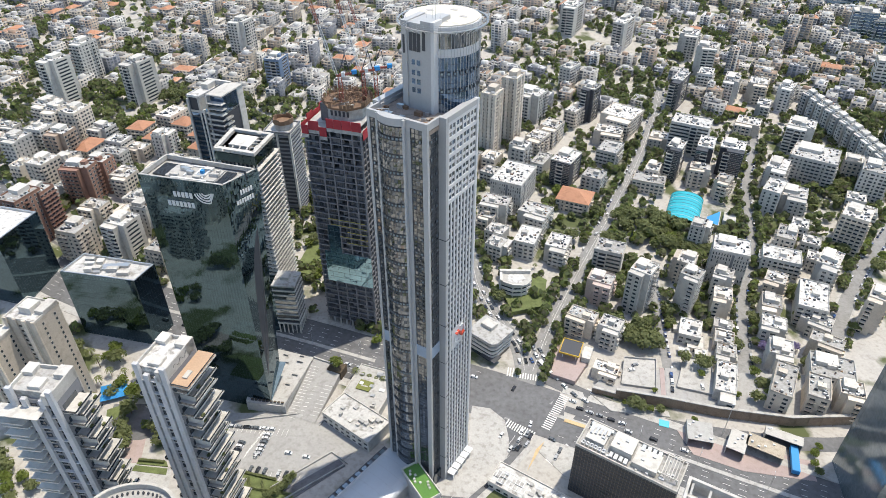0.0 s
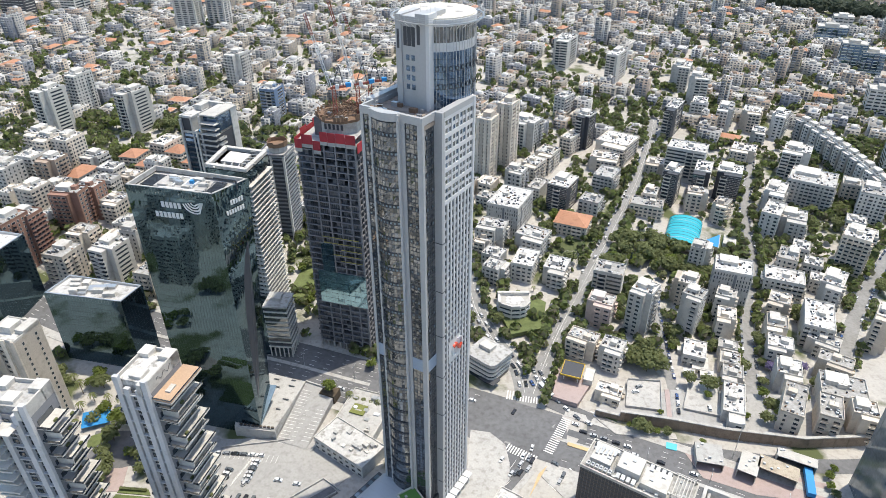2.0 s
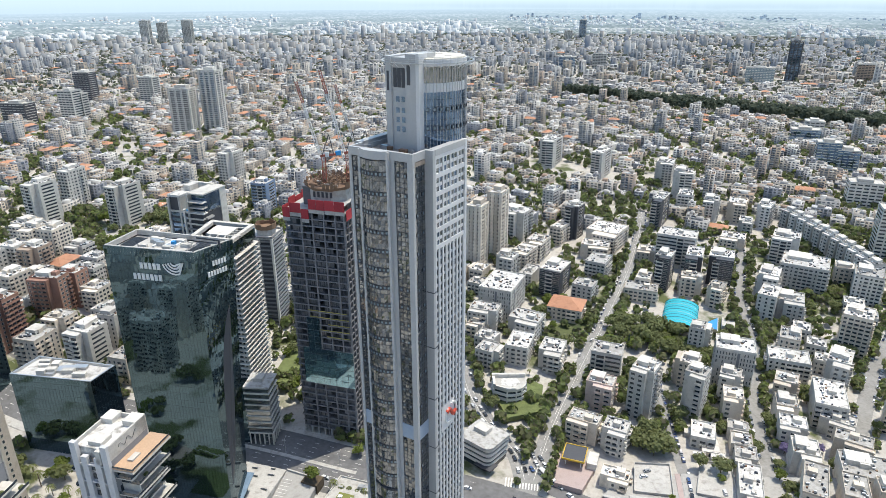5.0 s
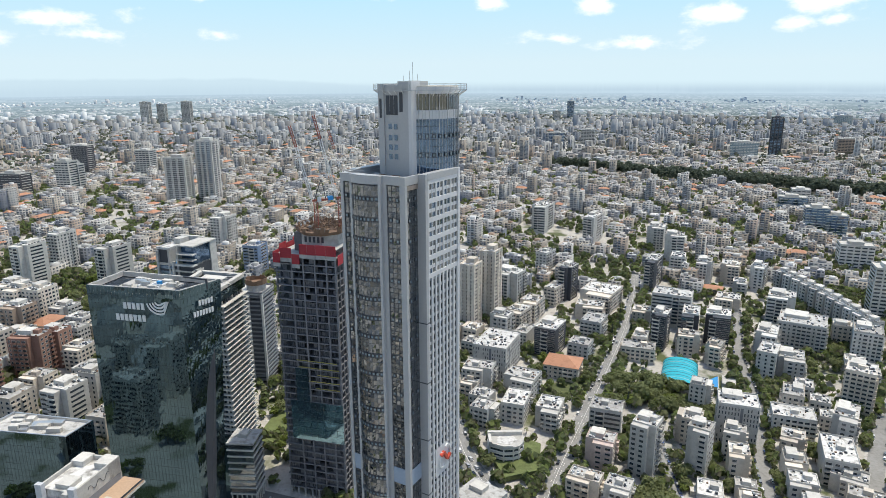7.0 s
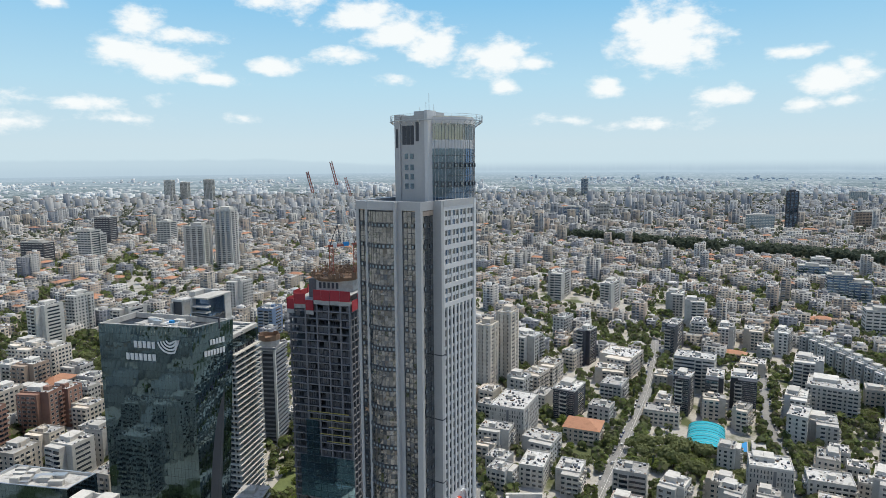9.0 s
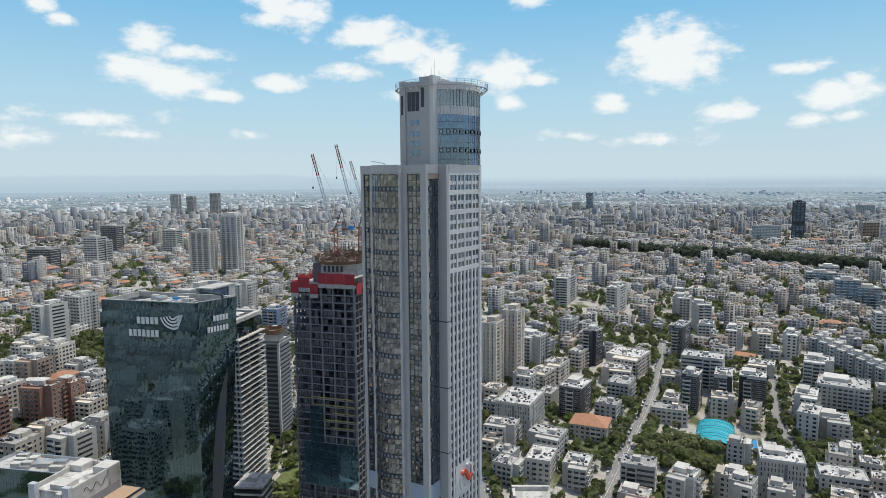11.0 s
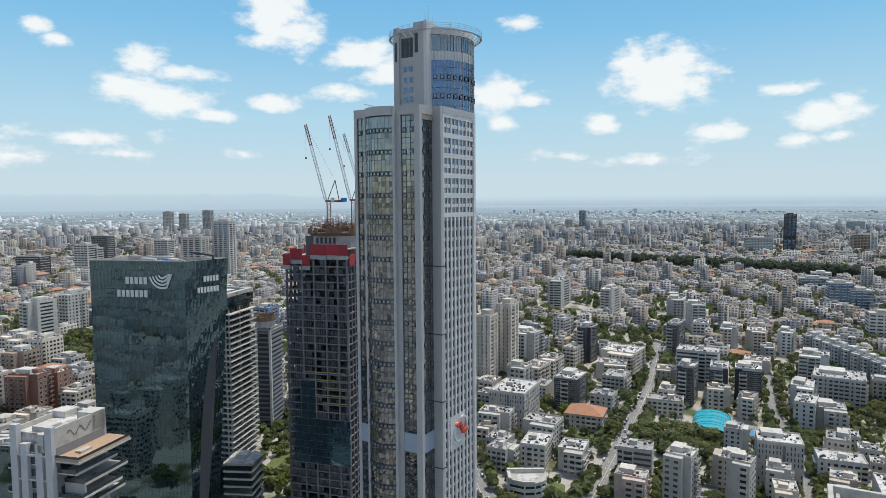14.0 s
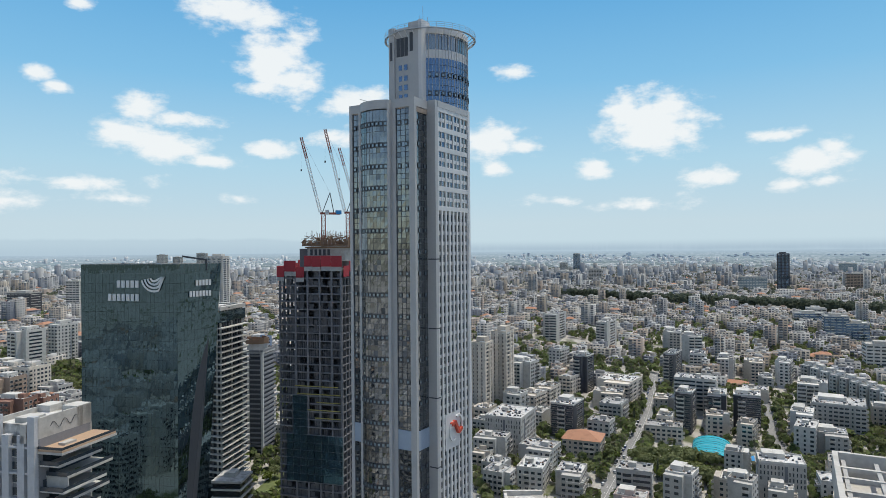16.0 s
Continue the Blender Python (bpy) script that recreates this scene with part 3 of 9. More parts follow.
        for zz in [v for v in (z, z + 1.58, z + 3.12, z + 4.68) if v < top]:
            m.box(-0.32, -0.21, 1.0, 6.9, zz - 0.06, zz + 0.06)
        w = part("window_bay", s, (GLASS_TOWER, PANE_TONES), T, kind="stuff")
        part("mullion_grid", m, FRAME, w)
    part("blank_panel", Solid().box(-23.5, -20.3, 0.1, 0.9, 86.4, 92.2), mat_band, T, "pale blue-grey blank panel")
    part("blank_panel", Solid().box(-6.9, -2.0, 0.1, 0.9, 86.4, 92.2), mat_band, T, "pale blue-grey blank panel")
    part("blank_panel", Solid().box(-0.9, -0.1, 1.0, 6.9, 86.4, 92.2), mat_band, T, "pale blue-grey blank panel")
    # framed square windows, one row a level
    sq = Solid().window(0.74, 0.8, pose(0, 0, -0.4), 0.22)
    sq = sq.mesh("square_window", (FRAME, GLASS_PALE))
    rest = Solid()
    for i, z in enumerate(levels):
        spots = [(cx + (R + 0.1) * math.sin(a), cy - (R + 0.1) * math.cos(a), math.degrees(a)) for a in [-half * 0.86 + half * 1.72 * c / 7 for c in range(8)]]
        spots += [(x, 0.22, 0) for x in (-22.7, -21.0, -5.7, -3.2)] + [(-0.18, y, 90) for y in (2.4, 5.6)]
        if 82 < z < 90:
            spots = spots[:8]
        for x, y, r in spots if z < 184 else ():
            if i > 8:
                part("square_window", sq, None, T, at=pose(x, y, z + 3.9, 0, 0, r))
            else:
                d = rotated(0, -1, r)
                q = rotated(1, 0, r)
                rest.beam((x - q[0] * 0.55, y - q[1] * 0.55, z + 3.9), (x + q[0] * 0.55, y + q[1] * 0.55, z + 3.9), 0.42)
    part("lower_window_row", rest, FRAME, T, kind="stuff")
    # slotted side: stone fins with windows between
    y0, y1, zt = 8.4, 26.9, 158.0
    n = 8
    step = (y1 - y0) / n
    for c in range(n + 1):
        part("fin", Solid().box(1.2, 2.75, max(y0, y0 + step * c - 0.42), min(y1, y0 + step * c + 0.42), 0, zt), PANEL_LIGHT, T)
    for c in range(n):
        ya = y0 + step * c + 0.42
        yb = ya + step - 0.84
        s, k = Solid(), 0
        z = 6.0
        while z < zt - 3:
            s.box(1.72, 2.42, ya, yb, z, z + 1.0, 0)
            s.box(1.72, 2.28, ya, yb, z + 1.0, z + 3.05, 1)
            z += 3.145
        part("window_column", s, (PANEL, GLASS), T, "slot of stacked windows between stone fins", kind="stuff")
    part("spandrel", Solid().box(1.2, 2.74, y0, y1, zt, zt + 1.4), PANEL_LIGHT, T)
    for g in range(5):
        za = zt + 1.4 + g * 6.05
        part("spandrel", Solid().box(1.2, 2.74, y0, y1, za + 4.55, za + 6.05), PANEL_LIGHT, T)
    # upright windows: an upper and a lower pane with a pale panel between, in one piece
    cut = [(0, 0), (0.12, 0), (0.12, 1.62), (0.26, 1.62), (0.26, 2.75), (0.12, 2.75), (0.12, 4.5), (0, 4.5)]
    kinds = []
    for m in (GLASS_TOWER, GLASS_BLUE):
        unit = Solid()
        unit.v = [(x, y, z) for y in (0, 0.82) for x, z in cut]
        unit.f = [(i, i + 1, i + 9, i + 8) for i in range(7)] + [tuple(range(7, -1, -1)), tuple(range(8, 16))]
        unit.k = [0, 1, 0, 0, 0, 1, 0, 0, 0]
        kinds.append(unit.mesh("window", (PANEL_LIGHT, m)))
    for g in range(5):
        za = zt + 1.4 + g * 6.05
        for c in range(16):
            y = y0 + 0.62 + (c // 4) * 4.62 + (c % 4 // 2) * 2.0 + (c % 2) * 0.9
            part("window", kinds[jig.random() < 0.3], None, T, at=pose(2.26, y, za))
    for c in range(5):
        y = y0 + c * 4.62
        part("pier", Solid().box(1.2, 2.7, y - 0.1, min(y1, y + 0.62), zt + 1.4, H - 1.7), PANEL_LIGHT, T)
        if c < 4:
            part("slim_pier", Solid().box(1.2, 2.62, y + 2.34, y + 2.62, zt + 1.4, H - 1.7), PANEL_LIGHT, T)
    # the sign on the slotted side
    sign = Solid()
    for r0, a0, a1, oy, oz, k in ((2.3, 100, 300, -1.5, -0.7, 0), (2.3, -80, 120, 1.5, 0.7, 0)):
        pts = [(oy + r0 * math.cos(radians(a0 + (a1 - a0) * i / 10)), oz + 1.3 * r0 * math.sin(radians(a0 + (a1 - a0) * i / 10))) for i in range(11)]
        arc_ = Solid()
        for p, q in zip(pts, pts[1:]):
            arc_.beam((3.0, p[0], p[1]), (3.0, q[0], q[1]), 0.45, k)
        part("sign_arc", arc_, WHITEMETAL, T, "white curved band of a sign", at=pose(0, 17.5, 90))
    for p, q in (((-3.2, 1.6), (-1.2, 2.2)), ((-1.2, 2.2), (1.2, -1.6)), ((1.2, -1.6), (3.2, -0.6))):
        sign.beam((3.25, *p), (3.25, *q), 0.7)
    part("sign_ribbon", sign, RED, T, "red ribbon of a sign", at=pose(0, 17.5, 90))
    part("sign_panel", Solid().box(2.7, 2.78, 11.5, 20.5, 84, 95), PANEL_LIGHT, T)
    # penthouse core and drum
    DX, DY, DR = -11.2, 26.6, 12.9
    core = Solid().box(-18.6, -16.4, 13.0, 24, H - 3, 218.0).box(-16.4, -10.8, 13.5, 24, H - 3, 217.6).box(-10.8, -6.6, 12.8, 24, H - 3, 218.8)
    part("core", core, PANEL, T)
    part("core_edge", Solid().box(-6.8, -5.6, 12.6, 17.5, H - 3, 219.0), PANEL_LIGHT, T)
    for x0, x1, za, zb in ((-18.0, -17.2, 207.5, 213.5), (-15.8, -14.5, 208.5, 214.5), (-14.3, -12.9, 208.5, 214.5), (-12.7, -11.4, 208.5, 214.5), (-10.2, -9.0, 209.5, 215.5)):
        part("louvre", Solid().box(x0, x1, 12.7 if x0 > -10.8 else 12.9 if x0 < -17 else 13.4, 14.0, za, zb), FRAME, T)
    for za in (194.5, 197.5, 200.5, 204.0):
        for x in (-15.0, -12.9):
            part("small_window", Solid().box(x, x + 1.3, 13.42, 13.7, za, za + 1.7), GLASS_BLUE, T)

    def ring(r, za, zb, m, name, label="", each=None):
        s = Solid()
        pts = [(DX + r * math.cos(2 * math.pi * i / 72), DY + r * math.sin(2 * math.pi * i / 72)) for i in range(72)]
        s.prism(pts, za, zb)
        return part(name, s, m, T, label)

    ring(DR - 0.25, H - 3, 207.2, GLASS_BLUE, "drum_glass", "blue curved curtain glass")
    ring(DR - 0.3, 207.2, 210.0, PANEL_LIGHT, "drum_band")
    ring(DR - 0.5, 210.0, 215.0, GLASS_TOWER, "drum_glass", "dark curved windows")
    ring(DR - 0.1, 215.0, 217.0, PANEL_LIGHT, "drum_band")
    ring(DR - 0.6, 217.0, 217.4, mat("helipad_roof", (0.62, 0.58, 0.50), 0.9, vary=0.1, stain=0.3), "roof", "pale round landing roof")
    for i in range(72):
        a = 2 * math.pi * i / 72
        if math.sin(a - 0.5) < 0.45:
            x, y = DX + (DR - 0.2) * math.cos(a), DY + (DR - 0.2) * math.sin(a)
            part("drum_mullion", Solid().beam((x, y, H - 3), (x, y, 217), 0.07 if i % 3 else 0.12), PANEL, T)
            if i % 2 == 0:
                for z in (196.0, 201.9):
                    part("square_window", sq, None, T, at=pose(DX + DR * math.cos(a + 0.02), DY + DR * math.sin(a + 0.02), z, 0, 0, math.degrees(a) + 90))
    for z in (193.2, 195.2, 196.9, 198.6, 200.9, 202.8, 205.0):
        hoop = Solid()
        pts = [(DX + (DR - 0.17) * math.cos(2 * math.pi * i / 72), DY + (DR - 0.17) * math.sin(2 * math.pi * i / 72)) for i in range(72)]
        part("drum_transom", hoop.prism(pts, z - 0.06, z + 0.06), FRAME, T)
    # walkway ring with rails and brackets
    rail = thing("walkway", 0, 0, 0)
    rail.parent = T
    s = Solid()
    s.v = [(DX + r * math.cos(2 * math.pi * i / 72), DY + r * math.sin(2 * math.pi * i / 72), z) for i in range(72) for r, z in ((14.7, 216.0), (15.4, 216.0), (15.4, 216.25), (14.7, 216.25))]
    s.f = [(4 * i + k, 4 * ((i + 1) % 72) + k, 4 * ((i + 1) % 72) + (k + 1) % 4, 4 * i + (k + 1) % 4) for i in range(72) for k in range(4)]
    s.k = [0] * len(s.f)
    part("ring_deck", s, METAL, rail)
    for i in range(36):
        a = 2 * math.pi * i / 36
        c, d = math.cos(a), math.sin(a)
        part("bracket", Solid().beam((DX + 12.9 * c, DY + 12.9 * d, 214.2), (DX + 15.3 * c, DY + 15.3 * d, 216.0), 0.12), WHITEMETAL, rail)
        part("post", Solid().beam((DX + 15.3 * c, DY + 15.3 * d, 216.0), (DX + 15.3 * c, DY + 15.3 * d, 218.0), 0.06), METAL, rail)
    for z in (216.8, 217.4, 218.0):
        s = Solid()
        for i in range(72):
            a, b = 2 * math.pi * i / 72, 2 * math.pi * (i + 1) / 72
            s.beam((DX + 15.3 * math.cos(a), DY + 15.3 * math.sin(a), z), (DX + 15.3 * math.cos(b), DY + 15.3 * math.sin(b), z), 0.05)
        part("hoop", s, METAL, rail)
    for i in range(5):
        a = 2 * math.pi * i / 5 + 0.3
        s = Solid()
        s.prism([(DX + 7 * math.cos(a) + 1.5 * math.cos(2 * math.pi * j / 16), DY + 7 * math.sin(a) + 0.9 * math.sin(2 * math.pi * j / 16)) for j in range(16)], 217.4, 217.46)
        part("roof_mark", s, CONCRETE, T)
    for x, y, h in ((-9, 17, 4.5), (-7.5, 16.5, 7), (-12, 18, 3), (-6.3, 17.4, 3.5)):
        part("antenna", Solid().beam((x, y, 217), (x, y, 217.5 + h), 0.07), METAL, T)
    # plant on the shoulder roof
    rnd = random.Random(5)
    for i in range(16):
        x, y = rnd.uniform(-23, -2), rnd.uniform(2, 12.0)
        w = rnd.uniform(0.5, 1.5)
        part("roof_unit", Solid().box(x - w, x + w, y - w * 0.6, y + w * 0.6, H - 2.6, H - 2.6 + rnd.uniform(0.5, 1.6)), METAL if i % 2 else FORMWORK, T)
    part("davit", Solid().beam((-17, 2.5, H - 2.6), (-17, 2.5, H + 0.8), 0.12).beam((-17, 2.5, H + 0.8), (-19.5, -1.2, H + 1.6), 0.12), METAL, T)
    # foot of the tower: glazed hall, canopies
    part("hall", Solid().box(-23.5, 0.5, 0.4, 29, 0.2, 8.0), GLASS, T)
    for i in range(5):
        part("canopy", Solid().box(2.8, 6.4, 8.6 + i * 3.9, 12.0 + i * 3.9, 4.0, 4.4).box(6.1, 6.3, 8.8 + i * 3.9, 9.0 + i * 3.9, 0, 4.0), WHITEMETAL, T, "white entrance canopy")
    return T


mat_band = mat("blue_grey_panels", (0.30, 0.36, 0.44), 0.5, vary=0.1)
main_tower()


# ---- black-green glass tower ----
def glass_block(name, poly, z0, z1, cols, rows, label, glass_mat, foot=None):
    """A glass box whose sides are single panes in thin frames; poly counter-clockwise in metres."""
    cx, cy = sum(p[0] for p in poly) / len(poly), sum(p[1] for p in poly) / len(poly)
    T = thing(name, cx, cy, z0, 0, label, "office building")
    P = [(x - cx, y - cy) for x, y in poly]
    h = z1 - z0
    jig = random.Random(17)
    F = [(x - cx, y - cy) for x, y in foot or poly]
    part("body", Solid().prism([(x * 0.92, y * 0.92) for x, y in F], 0, h - 3.6, top=[(x * 0.92, y * 0.92) for x, y in P]), FRAME, T)

    def at(i, j, share, z):
        p, q = Vector(F[i]).lerp(Vector(P[i]), z / h), Vector(F[j]).lerp(Vector(P[j]), z / h)
        return p.lerp(q, share)

    for i in range(len(P)):
        j = (i + 1) % len(P)
        a, b = Vector(P[i]), Vector(P[j])
        out = Vector(((b - a).y, -(b - a).x)).normalized()
        if out.y > 0.4:
            part("facade", Solid().face([(*F[i], 0), (*F[j], 0), (*b, h), (*a, h)]), glass_mat, T)
            continue
        n = cols[i]
        for c in range(n):
            s = Solid()
            for r in range(rows):
                za, zb = h * r / rows, h * (r + 1) / rows
                g = 0.018
                tilt = [out * jig.uniform(-0.006, 0.006) for _ in range(4)]
                s0, s1 = (c + g) / n, (c + 1 - g) / n
                s.face([(*(at(i, j, s0, za) + tilt[0]), za + 0.03), (*(at(i, j, s1, za) + tilt[1]), za + 0.03), (*(at(i, j, s1, zb) + tilt[2]), zb - 0.03), (*(at(i, j, s0, zb) + tilt[3]), zb - 0.03)])
            part("pane_column", s, glass_mat, T, kind="stuff")
    return T, P, h


MEN_FOOT = [(-132.7, 248.6), (-93.2, 239.2), (-92.0, 257.8), (-126.9, 268.0)]
MEN = [(-132.7, 248.6), (-93.0, 238.8), (-81.7, 253.7), (-126.9, 268.0)]
T, P, h = glass_block("glass_office_tower", MEN, 0, 141.5, (26, 12, 20, 14), 40, "dark green-black mirror glass office tower with white signs on top", GLASS_GREEN, MEN_FOOT)
a, b, c, d = [Vector(p) for p in P]


def inset(poly, k):
    return [(x * k, y * k) for x, y in poly]


def roof_ring(T, P, h, m, width=0.9, up=0.3, down=2.0):
    for i in range(len(P)):
        p, q = Vector(P[i]), Vector(P[(i + 1) % len(P)])
        way = (q - p).normalized()
        inn = Vector((-way.y, way.x))
        p, q = p + inn * 0.25 + way * 0.25, q + inn * 0.25 - way * 0.25
        inn *= width
        part("parapet", Solid().prism([tuple(p), tuple(q), tuple(q + inn - way * width), tuple(p + inn + way * width)], h - down, h + up), m, T)


roof_ring(T, P, h, PAVING, 0.8, 0.15)
part("roof", Solid().prism(inset(P, 0.985), h - 3.4, h - 2.6), PAVING, T)
rnd = random.Random(3)
ux, uy = (b - a).normalized(), Vector((-(b - a).y, (b - a).x)).normalized()


def roof_block(s, t, w, e, z0, z1, m, name="roof_unit"):
    """A box on the roof at shares s and t of its length and depth."""
    p = a.lerp(b, s).lerp(d.lerp(c, s), t)
    return part(name, Solid().prism([tuple(p + ux * w * i + uy * e * j) for i, j in ((-.5, -.5), (.5, -.5), (.5, .5), (-.5, .5))], z0, z1), m, T)


deck = h - 2.6
roof_block(0.5, 0.5, 25, 9.5, deck, deck + 1.1, PAVING, "plinth")
for i in range(14):
    roof_block(0.30 + 0.42 * rnd.random(), rnd.uniform(0.28, 0.72), rnd.uniform(1.2, 4.5), rnd.uniform(0.9, 2.2), deck + 1.1, deck + 1.4 + rnd.uniform(0.5, 1.5), WHITE if i % 3 else METAL)
for s0, s1, t in ((0.3, 0.72, 0.22), (0.26, 0.6, 0.8)):
    roof_block((s0 + s1) / 2, t, (s1 - s0) * 40, 0.9, deck + 0.4, deck + 1.3, WHITEMETAL, "duct")
for i in range(3):
    roof_block(0.42 + 0.1 * i, 0.5, 0.8, 8.0, deck + 1.2, deck + 1.9, WHITEMETAL, "duct")
roof_block(0.56, 0.55, 1.6, 1.4, deck + 1.1, deck + 2.6, BLUE, "water_tank")
for k, s0 in ((0, 0.08), (1, 0.76)):
    for i in range(11):
        roof_block(s0 + 0.013 * i, 0.5, 0.22, 10.5, deck + 0.5, deck + 1.2, FRAME, "roof_louvre")
part("roof_crane", Solid().beam((c.x - 4, c.y - 5, h - 2.6), (c.x - 4, c.y - 5, h + 1.6), 0.5).beam((c.x - 4, c.y - 5, h + 1.4), (c.x - 13, c.y - 5, h + 2.8), 0.45), FRAME, T)


def sign_on(T, a, b, h, at, width, height, swoosh=True):
    """White sign: two rows of plain bars and a fan-shaped mark of curved bands."""
    u = (b - a).normalized()
    out = Vector((u.y, -u.x)) * 0.3
    def put(s0, s1, z0, z1):
        p, q = a + u * (at + s0) + out, a + u * (at + s1) + out
        i = out.normalized() * 0.25
        part("sign_bar", Solid().prism([tuple(p), tuple(p - i)[:2], tuple(q - i)[:2], tuple(q)][::-1], z0, z1), WHITEMETAL, T, "plain white bar of a sign")

    rows = ((0.62, 1.0, 0.28, 5), (0.0, 0.38, 0.0, 7))
    for z0, z1, s0, n in rows:
        for i in range(n):
            w = (1 - s0) * width / n
            x0 = s0 * width + i * w
            put(x0 + 0.1 * w, x0 + 0.8 * w, h + z0 * height + 0.2, h + z1 * height - 0.2)
    if swoosh:
        S = Solid()
        for k in range(4):
            r = 1.1 + k * 1.25
            for i in range(12):
                w0, w1 = radians(180 + 12 + 118 * i / 12 * (1 - 0.05 * k)), radians(180 + 12 + 118 * (i + 1) / 12 * (1 - 0.05 * k))
                ce = width + 6.2
                cz = h + height * 1.12 + 0.1
                p = [(ce + rr * math.cos(w), cz + rr * math.sin(w)) for rr, w in ((r, w0), (r + 0.75, w0), (r + 0.75, w1), (r, w1))]
                S.face([(*(a + u * (at + x) + out * 1.1), z) for x, z in p])
            p0 = (ce + (r) * math.cos(w1), cz + r * math.sin(w1))
            p1 = (ce + (r + 0.75) * math.cos(w1), cz + (r + 0.75) * math.sin(w1))
            e = (ce + 3.9 + 0.2 * k, cz + 0.15)
            S.face([(*(a + u * (at + x) + out * 1.1), z) for x, z in (p0, p1, e, (e[0] - 0.8, e[1]))])
        part("sign_mark", S, WHITEMETAL, T, "white fan-shaped mark")


sign_on(T, a, b, h - 13.8, 11.8, 13.6, 8.0)
sign_on(T, b, c, h - 12.5, 4.8, 9.5, 6.6, False)
cx, cy = sum(p[0] for p in MEN) / 4, sum(p[1] for p in MEN) / 4
s = Solid()
s.v = [(-93.5 - cx, 239.9 - cy, 6.9), (-92.9 - cx, 239.7 - cy, 6.9), (-87.8 - cx, 259.4 - cy, 16.5), (-92.6 - cx, 257.0 - cy, 19.5)]
s.v += [(x - 0.25, y + 0.1, z - 0.3) for x, y, z in s.v]
s.f = [(0, 1, 2, 3), (7, 6, 5, 4), (0, 4, 5, 1), (1, 5, 6, 2), (2, 6, 7, 3), (3, 7, 4, 0)]
s.k = [0] * 6
part("base_fin", s, GLASS_PALE, T, "slanted pale glass fin at the foot")

# low green glass block and the one at its side
GRE = [(-218.0, 293.5), (-172.0, 284.5), (-166.5, 300.5), (-212.0, 311.5)]
T, P, h = glass_block("glass_office_block", GRE, 0, 54, (24, 9, 20, 9), 16, "low dark green mirror glass office block with a pale roof terrace", GLASS_GREEN)
roof_ring(T, P, h, METAL, 0.7, 0.2)
part("roof", Solid().prism(inset(P, 0.97), h - 2.3, h - 1.2), ROOF, T)
a, b, c, d = [Vector(p) for p in P]
rnd = random.Random(8)
for i in range(14):
    s, t = rnd.uniform(0.15, 0.85), rnd.uniform(0.25, 0.75)
    p = a.lerp(b, s).lerp(d.lerp(c, s), t)
    w, e = rnd.uniform(1.5, 4), rnd.uniform(1, 2.4)
    part("roof_unit", Solid().box(p.x - w, p.x + w, p.y - e, p.y + e, h - 1.2, h + rnd.uniform(0.0, 1.6)), WHITE if i % 2 else METAL, T)
LEFT = [(-300, 322), (-262, 313), (-255, 346), (-293, 356)]
T, P, h = glass_block("glass_office_block", LEFT, 0, 61, (16, 18, 14, 16), 18, "dark blue-green glass office block with a pale roof", GLASS_GREEN)
roof_ring(T, P, h, METAL, 0.8, 0.2)
part("roof", Solid().prism(inset(P, 0.97), h - 2.3, h - 1.2), ROOF, T)


# ---- white banded tower behind the glass tower ----
mat_dark_pier = mat("dark_balcony_wall", (0.11, 0.115, 0.125), 0.6, vary=0.2)


def banded_tower():
    poly = [(-124.4, 318.6), (-100.6, 311.3), (-95.3, 336.1), (-120.7, 344.2)]
    cx, cy = -110.2, 327.5
    P = [(x - cx, y - cy) for x, y in poly]
    z0 = lz(cx, cy)
    T = thing("banded_tower", cx, cy, z0, 0, "slim residential tower with white slab edges and a white roof frame", "tower")
    h = 119 - z0
    part("body", Solid().prism(inset(P, 0.9), 0, h - 2), GLASS, T)
    n = 31
    for i in range(n):
        z = 14 + (h - 24) * i / (n - 1)
        k = 1.0 + 0.05 * math.sin(i * 0.9)
        Q = [(P[0][0], P[0][1]), (P[1][0] + 1.4 * k, P[1][1] - 1.2), (P[2][0] + 1.6 * k, P[2][1] + 0.4), (P[3][0], P[3][1])]
        part("floor_slab", Solid().prism(Q, z, z + 0.5), WHITE, T)
    for p, q, m in ((P[0], P[1], 9), (P[1], P[2], 9)):
        for i in range(m):
            v = Vector(p).lerp(Vector(q), (i + 0.5) / m) * 0.93
            part("column", Solid().box(v.x - 0.35, v.x + 0.35, v.y - 0.35, v.y + 0.35, 0, h - 1), mat_dark_pier if i % 4 else WHITE, T)
    part("crown_glass", Solid().prism(inset(P, 1.0), h - 7, h - 2), GLASS_GREEN, T)
    roof_ring(T, inset(P, 1.03), h, WHITE, 2.4, 0.4, 1.4)
    part("roof", Solid().prism(inset(P, 0.95), h - 3, h - 2), ROOF, T)
    part("roof_house", Solid().prism(inset(P, 0.5), h - 2, h + 0.2), WHITE, T)
    for s in (-0.7, -0.35, 0, 0.35, 0.7):
        part("roof_beam", Solid().box(s * 12 - 0.3, s * 12 + 0.3, -12.4, -6.2, h - 0.6, h + 0.1), WHITE, T)
        part("roof_beam", Solid().box(5.8, 12.4, s * 12 - 0.3, s * 12 + 0.3, h - 0.6, h + 0.1), WHITE, T)
    return T


banded_tower()


